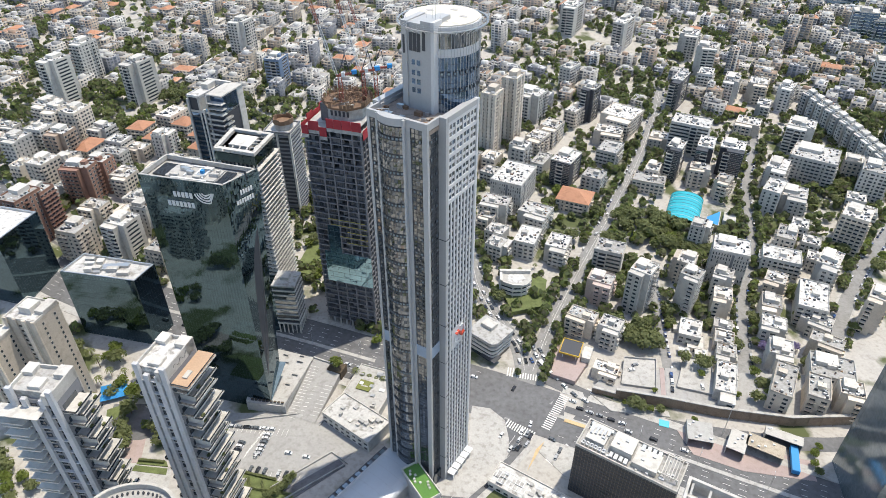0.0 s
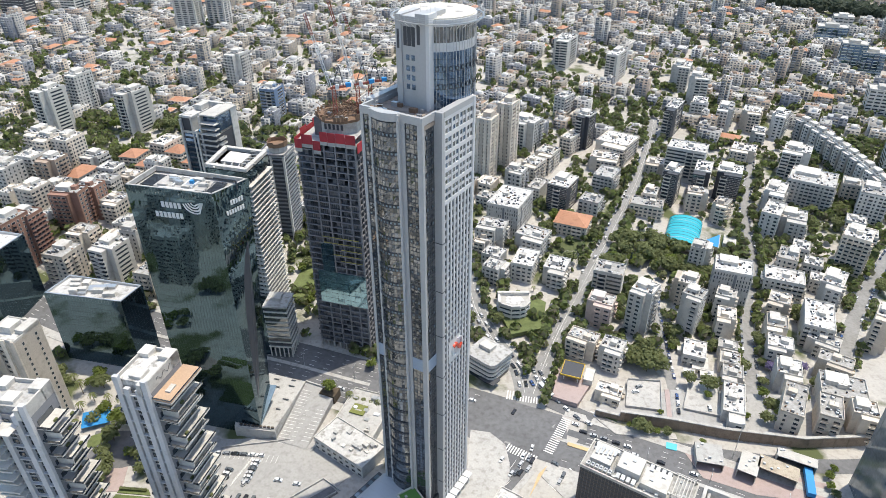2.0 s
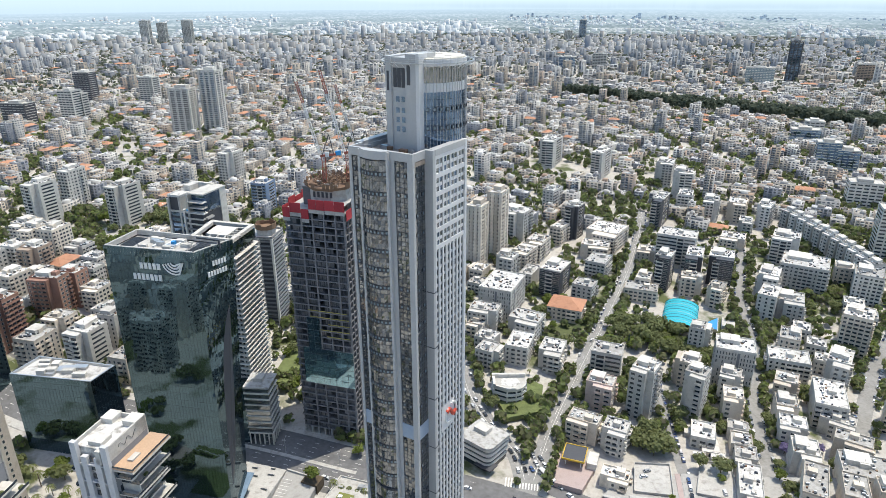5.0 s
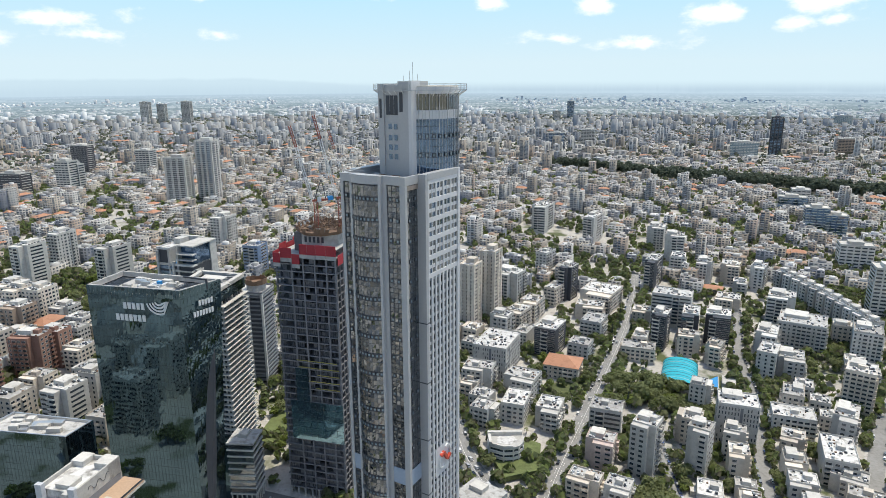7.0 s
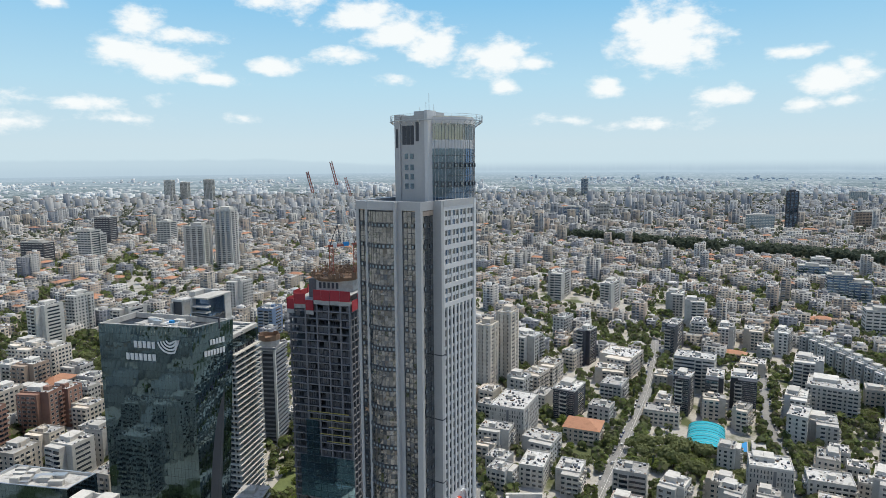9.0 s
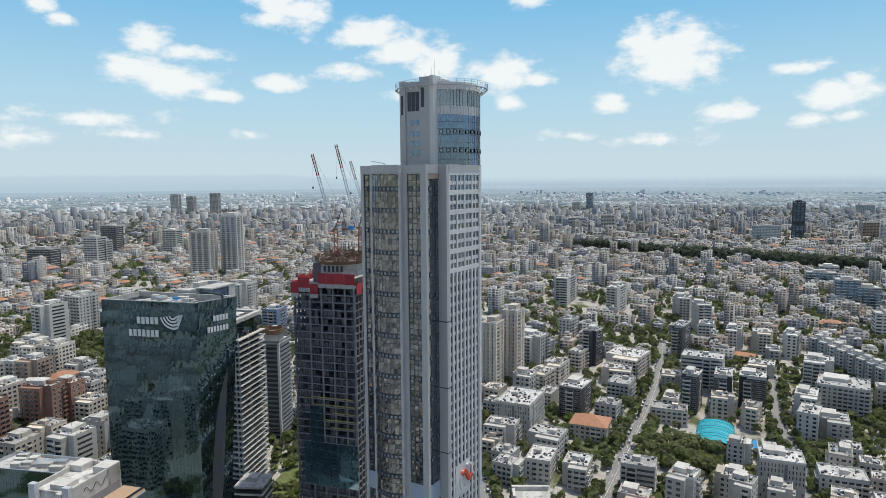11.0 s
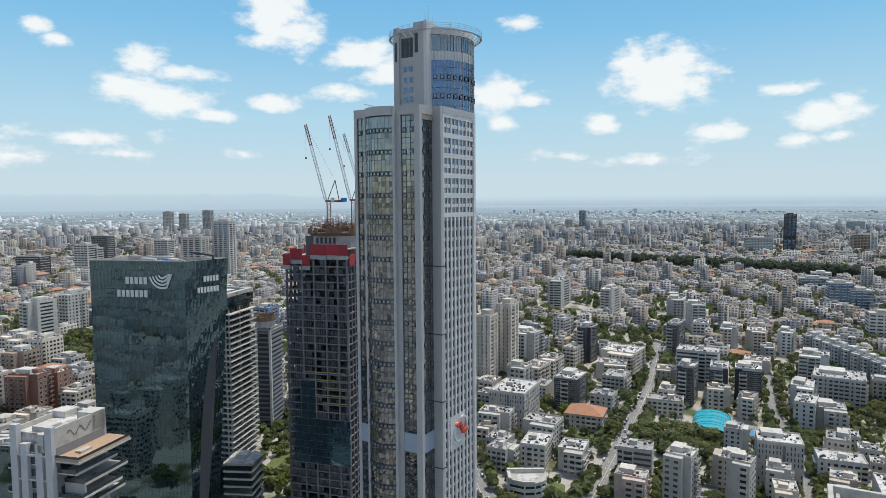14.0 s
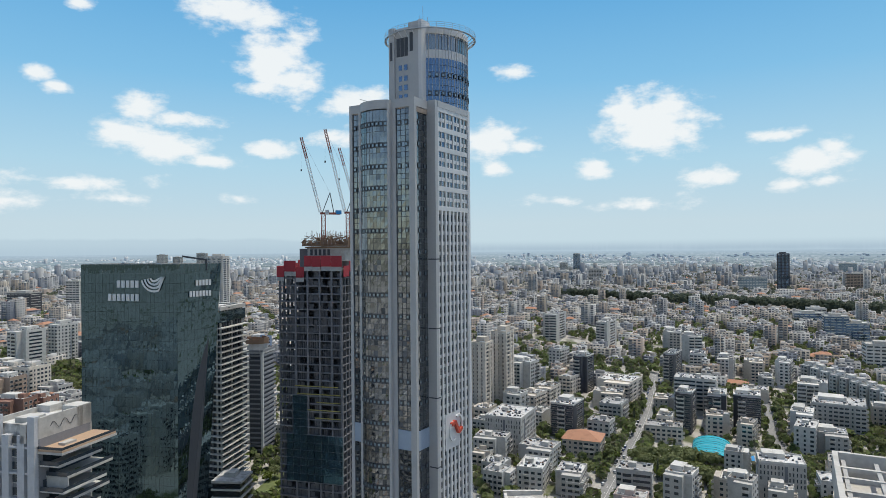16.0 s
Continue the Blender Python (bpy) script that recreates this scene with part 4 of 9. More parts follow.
# ---- offices with white bands in front of it ----
def band_office():
    x, y = -92.5, 301
    z0 = lz(x, y)
    T = thing("office_building", x, y, z0, -6, "small office block with white floor bands and dark strip windows", "office building")
    part("body", Solid().box(-6.4, 6.4, -5.8, 7.8, 7, 35), GLASS_TOWER, T)
    for i in range(8):
        z = 7 + 3.6 * i
        part("floor_band", Solid().box(-7, 7, -6.4, 8.2, z, z + 0.65), WHITE, T)
    for i in range(6):
        part("column", Solid().box(-6.6 + 2.6 * i, -6.0 + 2.6 * i, -6.2, -5.6, 0, 7), WHITE, T)
        part("column", Solid().box(6, 6.6, -6 + 2.6 * i, -5.4 + 2.6 * i, 0, 7), WHITE, T)
    part("roof", Solid().box(-7, 7, -6.4, 8.2, 35.6, 36.6), ROOF, T)
    part("roof_house", Solid().box(-3, 2, -1, 5, 36.6, 38.6), WHITE, T)
    part("terrace_wing", Solid().box(-16, -7, -5, 8, 0, 33), GLASS_GREEN, T)


band_office()


# ---- tower under construction with its cranes ----
mat_pier = mat("grey_site_concrete", (0.21, 0.208, 0.218), 0.9, vary=0.2, rand=0.05, stain=0.4)
mat_block = mat("site_blockwork", (0.17, 0.165, 0.172), 0.9, vary=0.3, island=0.05)
mat_guard = mat("yellow_guard_net", (0.34, 0.30, 0.10), 0.8, vary=0.3)
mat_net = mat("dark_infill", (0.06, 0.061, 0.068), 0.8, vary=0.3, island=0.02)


def construction():
    x, y = -56, 301.5
    z0 = lz(x, y)
    T = thing("unfinished_tower", x, y, z0, -17.5, "unfinished concrete tower with open floors and red safety screens", "tower")
    w, d0, d1, h = 16.2, 0.0, 34.0, 137 - z0
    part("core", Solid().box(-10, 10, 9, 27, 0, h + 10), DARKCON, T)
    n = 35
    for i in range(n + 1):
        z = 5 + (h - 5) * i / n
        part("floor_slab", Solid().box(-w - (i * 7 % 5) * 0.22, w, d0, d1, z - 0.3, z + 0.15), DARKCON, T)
        part("edge_beam", Solid().box(-w - 0.05, w + 0.05, d0 - 0.12, d0 + 0.3, z - 0.38, z + 0.18), mat_pier, T)
    for xx in (-7.4, -1.3, 4.8, 10.9, 15.6):
        part("column", Solid().box(xx - 0.36, xx + 0.36, d0 - 0.16, d0 + 0.8, 0, h), mat_pier, T)
    for c in range(10):
        yy = d0 + 0.5 + (d1 - 1) * c / 9
        for s in (-1, 1):
            part("column", Solid().box(s * (w - 0.5) - 0.4, s * (w - 0.5) + 0.4, yy - 0.4, yy + 0.4, 0, h), DARKCON, T)
    rnd = random.Random(11)
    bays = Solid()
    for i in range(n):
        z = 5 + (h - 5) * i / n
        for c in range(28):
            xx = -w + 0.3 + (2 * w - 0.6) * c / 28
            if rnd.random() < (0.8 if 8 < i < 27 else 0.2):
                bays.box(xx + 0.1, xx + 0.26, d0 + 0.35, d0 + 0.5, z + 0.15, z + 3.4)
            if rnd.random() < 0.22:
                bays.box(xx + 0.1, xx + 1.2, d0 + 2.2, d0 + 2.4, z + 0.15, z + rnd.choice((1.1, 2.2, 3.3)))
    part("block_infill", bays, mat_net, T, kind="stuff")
    inner = Solid()
    for i in range(n):
        z = 5 + (h - 5) * i / n
        for c in range(13):
            xx = -w + 0.8 + (2 * w - 1.6) * c / 13
            if rnd.random() < (0.72 if i < 30 else 0.35):
                inner.box(xx + 0.1, xx + 2.2, d0 + 1.3, d0 + 1.5, z + 0.16, z + rnd.choice((2.3, 3.2, 3.2)))
    part("block_wall", inner, mat_block, T, kind="stuff")
    for i, x0, x1 in ((16, 2, 15), (17, -4, 15), (18, 3, 15), (19, -7, 15), (20, -8, 14)):
        z = 5 + (h - 5) * i / n
        part("guard_strip", Solid().box(x0, x1, d0 - 0.2, d0 - 0.14, z + 0.5, z + 1.0), mat_guard, T, "faded yellow guard net at a floor edge")
    for i in range(12, n):
        z = 5 + (h - 5) * i / n
        part("balcony_slab", Solid().prism([(-w + 0.2, d0 + 0.4), (-w + 0.2, d0 + 9), (-w - 1.6, d0 + 7.5), (-w - 2.1 + 0.3 * math.sin(i), d0 + 3.6)][::-1], z - 0.22, z + 0.16), mat_pier, T)
    # finished glass low down on one side
    for i in range(8, 19):
        z = 5 + (h - 5) * i / n
        for c in range(1, 9):
            if i < 14 or c in (2, 3):
                xx = -w + (2 * w) * c / 9
                part("pane", Solid().box(xx + 0.05, xx + 3.5, d0 - 0.26, d0 - 0.18, z + 0.1, z + 3.55), GLASS_TEAL, T)
    # stepped top and red screens
    oct8 = [(3.5 + r * math.cos(radians(22.5 + 45 * i)), 13.5 + r * math.sin(radians(22.5 + 45 * i))) for r in (11.8,) for i in range(8)]

    def swell(k):
        return [(3.5 + (x - 3.5) * k, 13.5 + (y - 13.5) * k) for x, y in oct8]

    part("upper_core", Solid().prism(swell(0.9), h, h + 11), CONCRETE, T)
    for i in range(5):
        part("upper_opening", Solid().box(-1.5 + i * 2.2, -0.3 + i * 2.2, 3.5, 3.75, h + 6.8, h + 9.6), FRAME, T)
    for z, k in ((h + 10.2, 0.98), (h + 11.2, 1.1)):
        part("formwork_deck", Solid().prism(swell(k), z, z + 0.7), FORMWORK, T)
    ring8 = swell(1.1)
    for i in range(8):
        p, q = Vector(ring8[i]), Vector(ring8[(i + 1) % 8])
        for j in range(5):
            u, w_ = p.lerp(q, j / 5), p.lerp(q, (j + 0.85) / 5)
            n_ = Vector((3.5, 13.5)) - u
            n_.normalize()
            if rnd.random() < 0.22:
                continue
            top = h + 12.6 + rnd.choice((0.4, 1.0, 1.6, 2.6)) + rnd.uniform(-0.3, 0.4)
            part("formwork_panel", Solid().prism([tuple(u), tuple(w_), tuple(w_ + n_ * 0.3), tuple(u + n_ * 0.3)], h + 11.5, top), FORMWORK, T)
    for i in range(14):
        x_, y_ = rnd.uniform(-5, 11), rnd.uniform(5, 21)
        part("timber_stack", Solid().box(x_, x_ + rnd.uniform(1, 4), y_, y_ + rnd.uniform(0.6, 2), h + 11.7, h + 12.4 + rnd.uniform(0, 1.5)), FORMWORK if i % 2 else CONCRETE, T)
    rebar = Solid()
    for i in range(60):
        xx, yy = rnd.uniform(-4, 11), rnd.uniform(5, 21)
        rebar.beam((xx, yy, h + 11.7), (xx + rnd.uniform(-.3, .3), yy, h + 18 + rnd.uniform(-1, 1)), 0.06)
    part("rebar", rebar, RUST, T, kind="stuff")
    loose = Solid()
    for i in range(150):
        a_, r_ = rnd.uniform(0, 6.28), rnd.uniform(2, 11.5)
        p = Vector((3.5 + r_ * math.cos(a_), 13.5 + r_ * math.sin(a_), h + 12.2 + rnd.uniform(0, 3.4)))
        loose.beam(p, p + Vector((rnd.uniform(-4, 4), rnd.uniform(-3, 3), rnd.uniform(-0.6, 2.2))), rnd.uniform(0.1, 0.22))
    part("loose_timber", loose, FORMWORK, T, "heap of loose timber and formwork", kind="stuff")
    for x0, x1, z, hh in ((-16.8, -13.0, h - 3.2, 5.0), (-12.8, -6.9, h - 0.6, 5.0), (-6.7, -2.7, h - 3.4, 4.9), (-2.5, 1.4, h + 1.7, 5.0), (1.6, 5.8, h + 1.6, 5.0), (6.0, 11.0, h + 1.7, 5.0), (11.2, 16.4, h + 1.6, 5.0)):
        part("safety_screen", Solid().box(x0, x1, -0.8, -0.55, z, z + hh), REDNET, T, "red perforated safety screen")
        part("screen_skirt", Solid().box(x0, x1, -0.7, -0.5, z - 2.0, z - 0.1), CONCRETE, T)
    for y0, y1, z, hh in ((0, 6, h - 3, 5), (6.3, 13, h - 0.8, 5), (13.3, 20, h - 2, 5), (20.4, 28, h - 0.5, 5)):
        for s in (-1, 1):
            part("safety_screen", Solid().box(s * 17 - 0.12, s * 17 + 0.12, y0, y1, z, z + hh), REDNET, T, "red perforated safety screen")
    part("top_slab", Solid().box(-16, 16, 1, 33, h + 0.3, h + 0.7), CONCRETE, T)
    part("upper_slab", Solid().box(-3, 16, 0.8, 30, h + 4.2, h + 4.6), CONCRETE, T)
    # site at the foot
    for i in range(9):
        part("site_pier", Solid().box(-w + i * 4, -w + i * 4 + 1, -0.3, 0.6, 0, 5), CONCRETE, T)
    return T


construction()


def lattice(s, a, b, half, bays, r=0.09):
    """A square lattice boom from a to b."""
    a, b = Vector(a), Vector(b)
    q = (b - a).to_track_quat("Z", "Y")
    corner = [q @ Vector((i * half, j * half, 0)) for i, j in ((-1, -1), (1, -1), (1, 1), (-1, 1))]
    for c in corner:
        s.beam(a + c, b + c, r)
    for k in range(bays):
        p, w = a.lerp(b, k / bays), a.lerp(b, (k + 1) / bays)
        for i in range(4):
            s.beam(p + corner[i], w + corner[(i + 1) % 4], r * 0.6)
            s.beam(p + corner[i], p + corner[(i + 1) % 4], r * 0.6)
    return s


def luffing_crane(x, y, z0, top, tip, label):
    T = thing("tower_crane", x, y, z0, 0, label, "crane", group="cranes over the unfinished tower")
    h = top - z0
    part("mast", lattice(Solid(), (0, 0, 0), (0, 0, h), 0.85, int(h / 2.2), 0.14), mat_crane_red, T, "rust-red lattice mast")
    t = Vector(tip) - Vector((x, y, z0))
    w = Vector((t.x, t.y, 0)).normalized()
    foot = Vector((0, 0, h + 1.2)) + w * 1.5
    mid = foot.lerp(t, 0.72)
    part("jib", lattice(Solid(), foot, mid, 0.55, 14, 0.1), WHITEMETAL, T, "white lattice jib")
    part("jib_tip", lattice(Solid(), mid, t, 0.5, 7, 0.12), mat_crane_red, T, "red outer end of the jib")
    apex = Vector((0, 0, h + 10.5)) - w * 3.2
    part("mast_head", Solid().beam(Vector((0, 0, h + 1)) - w * 5, apex, 0.22).beam(Vector((0, 0, h + 1)) + w * 0.5, apex, 0.22), FRAME, T)
    part("slewing_deck", Solid().beam(Vector((0, 0, h + 0.6)) + w * 1.6, Vector((0, 0, h + 0.6)) - w * 8, 0.7), mat_crane_red, T)
    part("counterweight", Solid().beam(Vector((0, 0, h + 1.2)) - w * 6.0, Vector((0, 0, h + 1.2)) - w * 8.5, 1.3), BLUE, T, "blue counterweight")
    part("cab", Solid().box(1.0, 2.6, -0.9, 0.9, h, h + 2.2), WHITEMETAL, T)
    part("pendant", Solid().beam(apex, t, 0.05), METAL, T)
    drop = t - Vector((0, 0, 15))
    part("hoist_rope", Solid().beam(t, drop, 0.04), METAL, T)
    part("hook", Solid().box(drop.x - 0.3, drop.x + 0.3, drop.y - 0.3, drop.y + 0.3, drop.z - 0.9, drop.z), FRAME, T)
    return T


mat_crane_red = mat("crane_red", (0.32, 0.09, 0.06), 0.5, vary=0.15)
luffing_crane(-50.5, 308, 148, 163.0, (-60.0, 304, 199), "white and red luffing crane with its jib raised")
luffing_crane(-39.5, 312, 148, 163.5, (-49.5, 308, 203.5), "white and red luffing crane with a long raised jib")
luffing_crane(-34.0, 318, 148, 163.0, (-44, 316, 196), "white and red luffing crane partly behind the tall tower")


# ---- residential towers with stepped balconies ----
mat_dim = mat("dark_grey_render", (0.22, 0.22, 0.23), 0.8, vary=0.12)
mat_rib = mat("pale_grey_render", (0.50, 0.50, 0.51), 0.8, vary=0.1, stain=0.2)
def balcony_tower(name, x, y, rot, w, d, h, right, left, front, seed, label, deck=False):
    """White tower: a tall slotted end wall, and deep balconies that shift from floor to floor."""
    rnd = random.Random(seed)
    T = thing(name, x, y, 0, rot, label, "residential tower")
    part("body", Solid().box(-w / 2, w / 2, 1.2, d, 0, h - 6), mat_dim, T)
    floors = int((h - 6) / 3.35)
    # end wall: four tall white ribs with windows between
    ribs = (-w / 2, -w / 2 + w * 0.24, w / 2 - w * 0.24 - 2.2, w / 2 - 2.2)
    for r in ribs:
        part("rib", Solid().box(r, r + 2.2, -0.1, 1.4, 0, h - (0 if r in (ribs[0], ribs[-1]) else 5)), mat_rib, T)
    win = Solid().box(0, 2.1, 0.9, 1.25, 0, 1.9, 1).box(-0.1, 2.2, 0.85, 1.2, -0.25, 0.0, 0).mesh("window", (WHITE, GLASS))
    for i in range(floors):
        z = 2 + i * 3.35
        for r in (ribs[1] + 2.4,):
            part("window", win, None, T, at=pose(r, 0, z + 0.6))
        if i % 2 == 0:
            part("string_course", Solid().box(-w / 2, w / 2, 0.1, 1.25, z - 0.35, z + 0.15), mat_rib, T)
        part("slot_window", Solid().box(ribs[0] + 2.3, ribs[1] - 0.1, 1.0, 1.26, z + 0.5, z + 2.7), GLASS, T)
        part("slot_window", Solid().box(ribs[2] + 2.3, ribs[3] - 0.1, 1.0, 1.26, z + 0.5, z + 2.7), GLASS, T)
    # balconies
    for i in range(floors):
        z = 4 + i * 3.35
        if z > h - 11.5:
            break
        k = i % 4
        for side, reach in ((1, right), (-1, left)):
            if not reach:
                continue
            r = reach * (1.0 if k in (0, 1) else 0.8) + rnd.uniform(-0.4, 0.4)
            ya, yb = (1.5, d - 2.5) if k in (0, 2) else (3.5, d + 0.5)
            xa, xb = (w / 2, w / 2 + r) if side > 0 else (-w / 2 - r, -w / 2)
            b = part("balcony", Solid().box(xa, xb, ya, yb, z - 0.35, z), WHITE, T)
            e = xb if side > 0 else xa
            part("front_panel", Solid().box(e - 0.12, e + 0.12, ya, yb, z - 0.4, z + 0.3), WHITE, b)
            part("glass_rail", Solid().box(e - 0.05, e + 0.05, ya, yb, z + 0.3, z + 1.15).box(min(xa, xb) + 0.1, max(xa, xb) - 0.1, ya, ya + 0.08, z, z + 1.1), GLASS, b)
            part("patio_door", Solid().box(*((w / 2 + 0.02, w / 2 + 0.1) if side > 0 else (-w / 2 - 0.1, -w / 2 - 0.02)), ya + 1, yb - 1, z, z + 2.5), GLASS, T)
            if rnd.random() < 0.5:
                yy = rnd.uniform(ya + 1, yb - 2)
                part("planter", Solid().box(e - side * 1.2 - 0.4, e - side * 1.2 + 0.4, yy, yy + 1.5, z, z + 0.9), LEAF, b)
            if k == 1:
                part("blade", Solid().box(min(xa, xb) + 0.2, max(xa, xb), ya, ya + 0.35, z - 3.0, z), WHITE, T)
        if front and i > 1:
            b = part("balcony", Solid().box(-w / 2 - 6, -w / 2 - 0.02 + 4, -front * (1.0 if k % 2 else 0.7), 1.4, z - 0.35, z), WHITE, T)
            part("front_panel", Solid().box(-w / 2 - 6, -w / 2 + 4, -front * (1.0 if k % 2 else 0.7) - 0.1, -front * (1.0 if k % 2 else 0.7) + 0.1, z - 0.35, z + 0.35), WHITE, b)
    # rear wall: pale ribs and rows of windows
    rear = Solid()
    for c in range(4):
        xx = -w / 2 + w * c / 3.0
        part("rear_rib", Solid().box(max(-w / 2, xx - 1.2), min(w / 2, xx + 1.2), d - 0.4, d + 0.35, 0, h - 6), WHITE, T)
    for i in range(floors):
        for c in range(3):
            xx = -w / 2 + w * (c + 0.5) / 3
            rear.window(w / 3 - 3.4, 1.6, pose(xx, d + 0.02, 3 + i * 3.35, 0, 0, 180))
    part("rear_wall", Solid().box(-w / 2, w / 2, d - 0.2, d, 0, h - 6), WHITE, T)
    part("rear_window_grid", rear, (WHITE, GLASS), T, kind="stuff")
    # crown
    part("roof", Solid().box(-w / 2 + 0.4, w / 2 - 0.4, 2, d - 0.4, h - 6, h - 2.6), ROOF, T)
    for x0, x1, y0, y1, za, zb in ((-w / 2, w / 2, d - 0.6, d, h - 6, h - 1), (-w / 2, -w / 2 + 0.6, 1, d, h - 6, h - 1.2), (w / 2 - 0.6, w / 2, 1, d, h - 6, h - 0.6), (w / 2 - 5, w / 2, d - 5, d + 0.2, h - 6, h - 0.4), (-w / 2, -w / 2 + 4.5, d - 5, d + 0.2, h - 6, h - 0.7), (w / 2 - 4.5, w / 2 - 2.6, -0.1, 3.4, h - 7, h - 2)):
        part("crown_wall", Solid().box(x0, x1, y0, y1, za, zb), WHITE, T)
    part("stair_head", Solid().box(-2.5, 2.5, 3, 8, h - 2.6, h - 1.2), WHITE, T)
    if deck:
        b = part("roof_terrace", Solid().box(w / 2, w / 2 + 7.5, 1.0, d + 1, h - 9, h - 8.4), DECK, T, "brown timber roof terrace")
        part("terrace_rail", Solid().box(w / 2 + 7.4, w / 2 + 7.46, 1, d + 1, h - 8.4, h - 7.7), GLASS, b)
        part("terrace_edge", Solid().box(w / 2, w / 2 + 7.7, 0.8, d + 1.2, h - 9.6, h - 9.02), WHITE, T)
        mark = Solid()
        for i in range(14):
            u0, u1 = i / 14, (i + 1) / 14
            mark.beam((w / 2 + 0.1, 5 + 9 * u0, h - 3.4 + 1.0 * math.sin(u0 * 15)), (w / 2 + 0.1, 5 + 9 * u1, h - 3.4 + 1.0 * math.sin(u1 * 15)), 0.07)
        part("roof_mark", mark, FRAME, T, "dark wavy mark on the crown wall")
        part("terrace_rail", Solid().box(w / 2, w / 2 + 7.5, 1.0, 1.06, h - 8.4, h - 7.7), GLASS, b)
        part("day_bed", Solid().box(w / 2 + 2.5, w / 2 + 4.5, 5, 9, h - 8.4, h - 7.8), WHITE, T)
    else:
        part("awning", Solid().box(-w / 2 - 5.5, w / 2 - 5, -5.0, 0.9, h - 9.6, h - 9.3), WHITE, T, "white awning over the top terrace")
    return T


balcony_tower("residential_tower", -109.4, 170.4, -15, 13.6, 19.0, 103.8, 7.0, 3.0, 0, 4, "white residential tower with stepped balconies and timber roof terrace", True)
balcony_tower("residential_tower", -148.8, 159.6, -8, 18, 14, 103, 6.5, 0, 3.6, 6, "white residential tower with deep balconies and an awning on top")


# ---- blue and white residential towers farther back ----
def banded_block(name, x, y, rot, w, d, z1, label, wall, glass_m, floors, roofs=True, fins=True):
    z0 = lz(x, y)
    h = z1 - z0
    T = thing(name, x, y, z0 - 1, rot, label, "residential tower")
    h += 1
    part("body", Solid().box(-w / 2 + 1, w / 2 - 1, -d / 2 + 1, d / 2 - 1, 0, h - 1), glass_m, T)
    for i in range(floors + 1):
        z = h * i / (floors + 1)
        part("floor_band", Solid().box(-w / 2, w / 2, -d / 2, d / 2, z, z + 1.25), wall, T)
    if fins:
        for s in (-1, -0.35, 0.3, 1):
            part("wall_rib", Solid().box(s * (w / 2 - 1) - 1.3, s * (w / 2 - 1) + 1.3, -d / 2 - 0.15, -d / 2 + 1.2, 0, h + 1), wall, T)
        for s in (-1, 0.2, 1):
            for e in (-1, 1):
                part("wall_rib", Solid().box(e * (w / 2 - 0.5) - 0.65, e * (w / 2 - 0.5) + 0.65, s * (d / 2 - 1.2) - 1.3, s * (d / 2 - 1.2) + 1.3, 0, h + 1), wall, T)
    part("roof", Solid().box(-w / 2, w / 2, -d / 2, d / 2, h - 1, h + 0.2), ROOF, T)
    part("parapet", Solid().box(-w / 2, w / 2, -d / 2, -d / 2 + 0.5, h, h + 1.4).box(-w / 2, w / 2, d / 2 - 0.5, d / 2, h, h + 1.4).box(-w / 2, -w / 2 + 0.5, -d / 2, d / 2, h, h + 1.4).box(w / 2 - 0.5, w / 2, -d / 2, d / 2, h, h + 1.4), wall, T)
    if roofs:
        part("roof_house", Solid().box(-w * 0.3, w * 0.25, -d * 0.1, d * 0.42, h, h + 4.5), wall, T)
        part("roof_unit", Solid().box(w * 0.05, w * 0.3, -d * 0.35, -d * 0.15, h, h + 1.6), METAL, T)
    return T


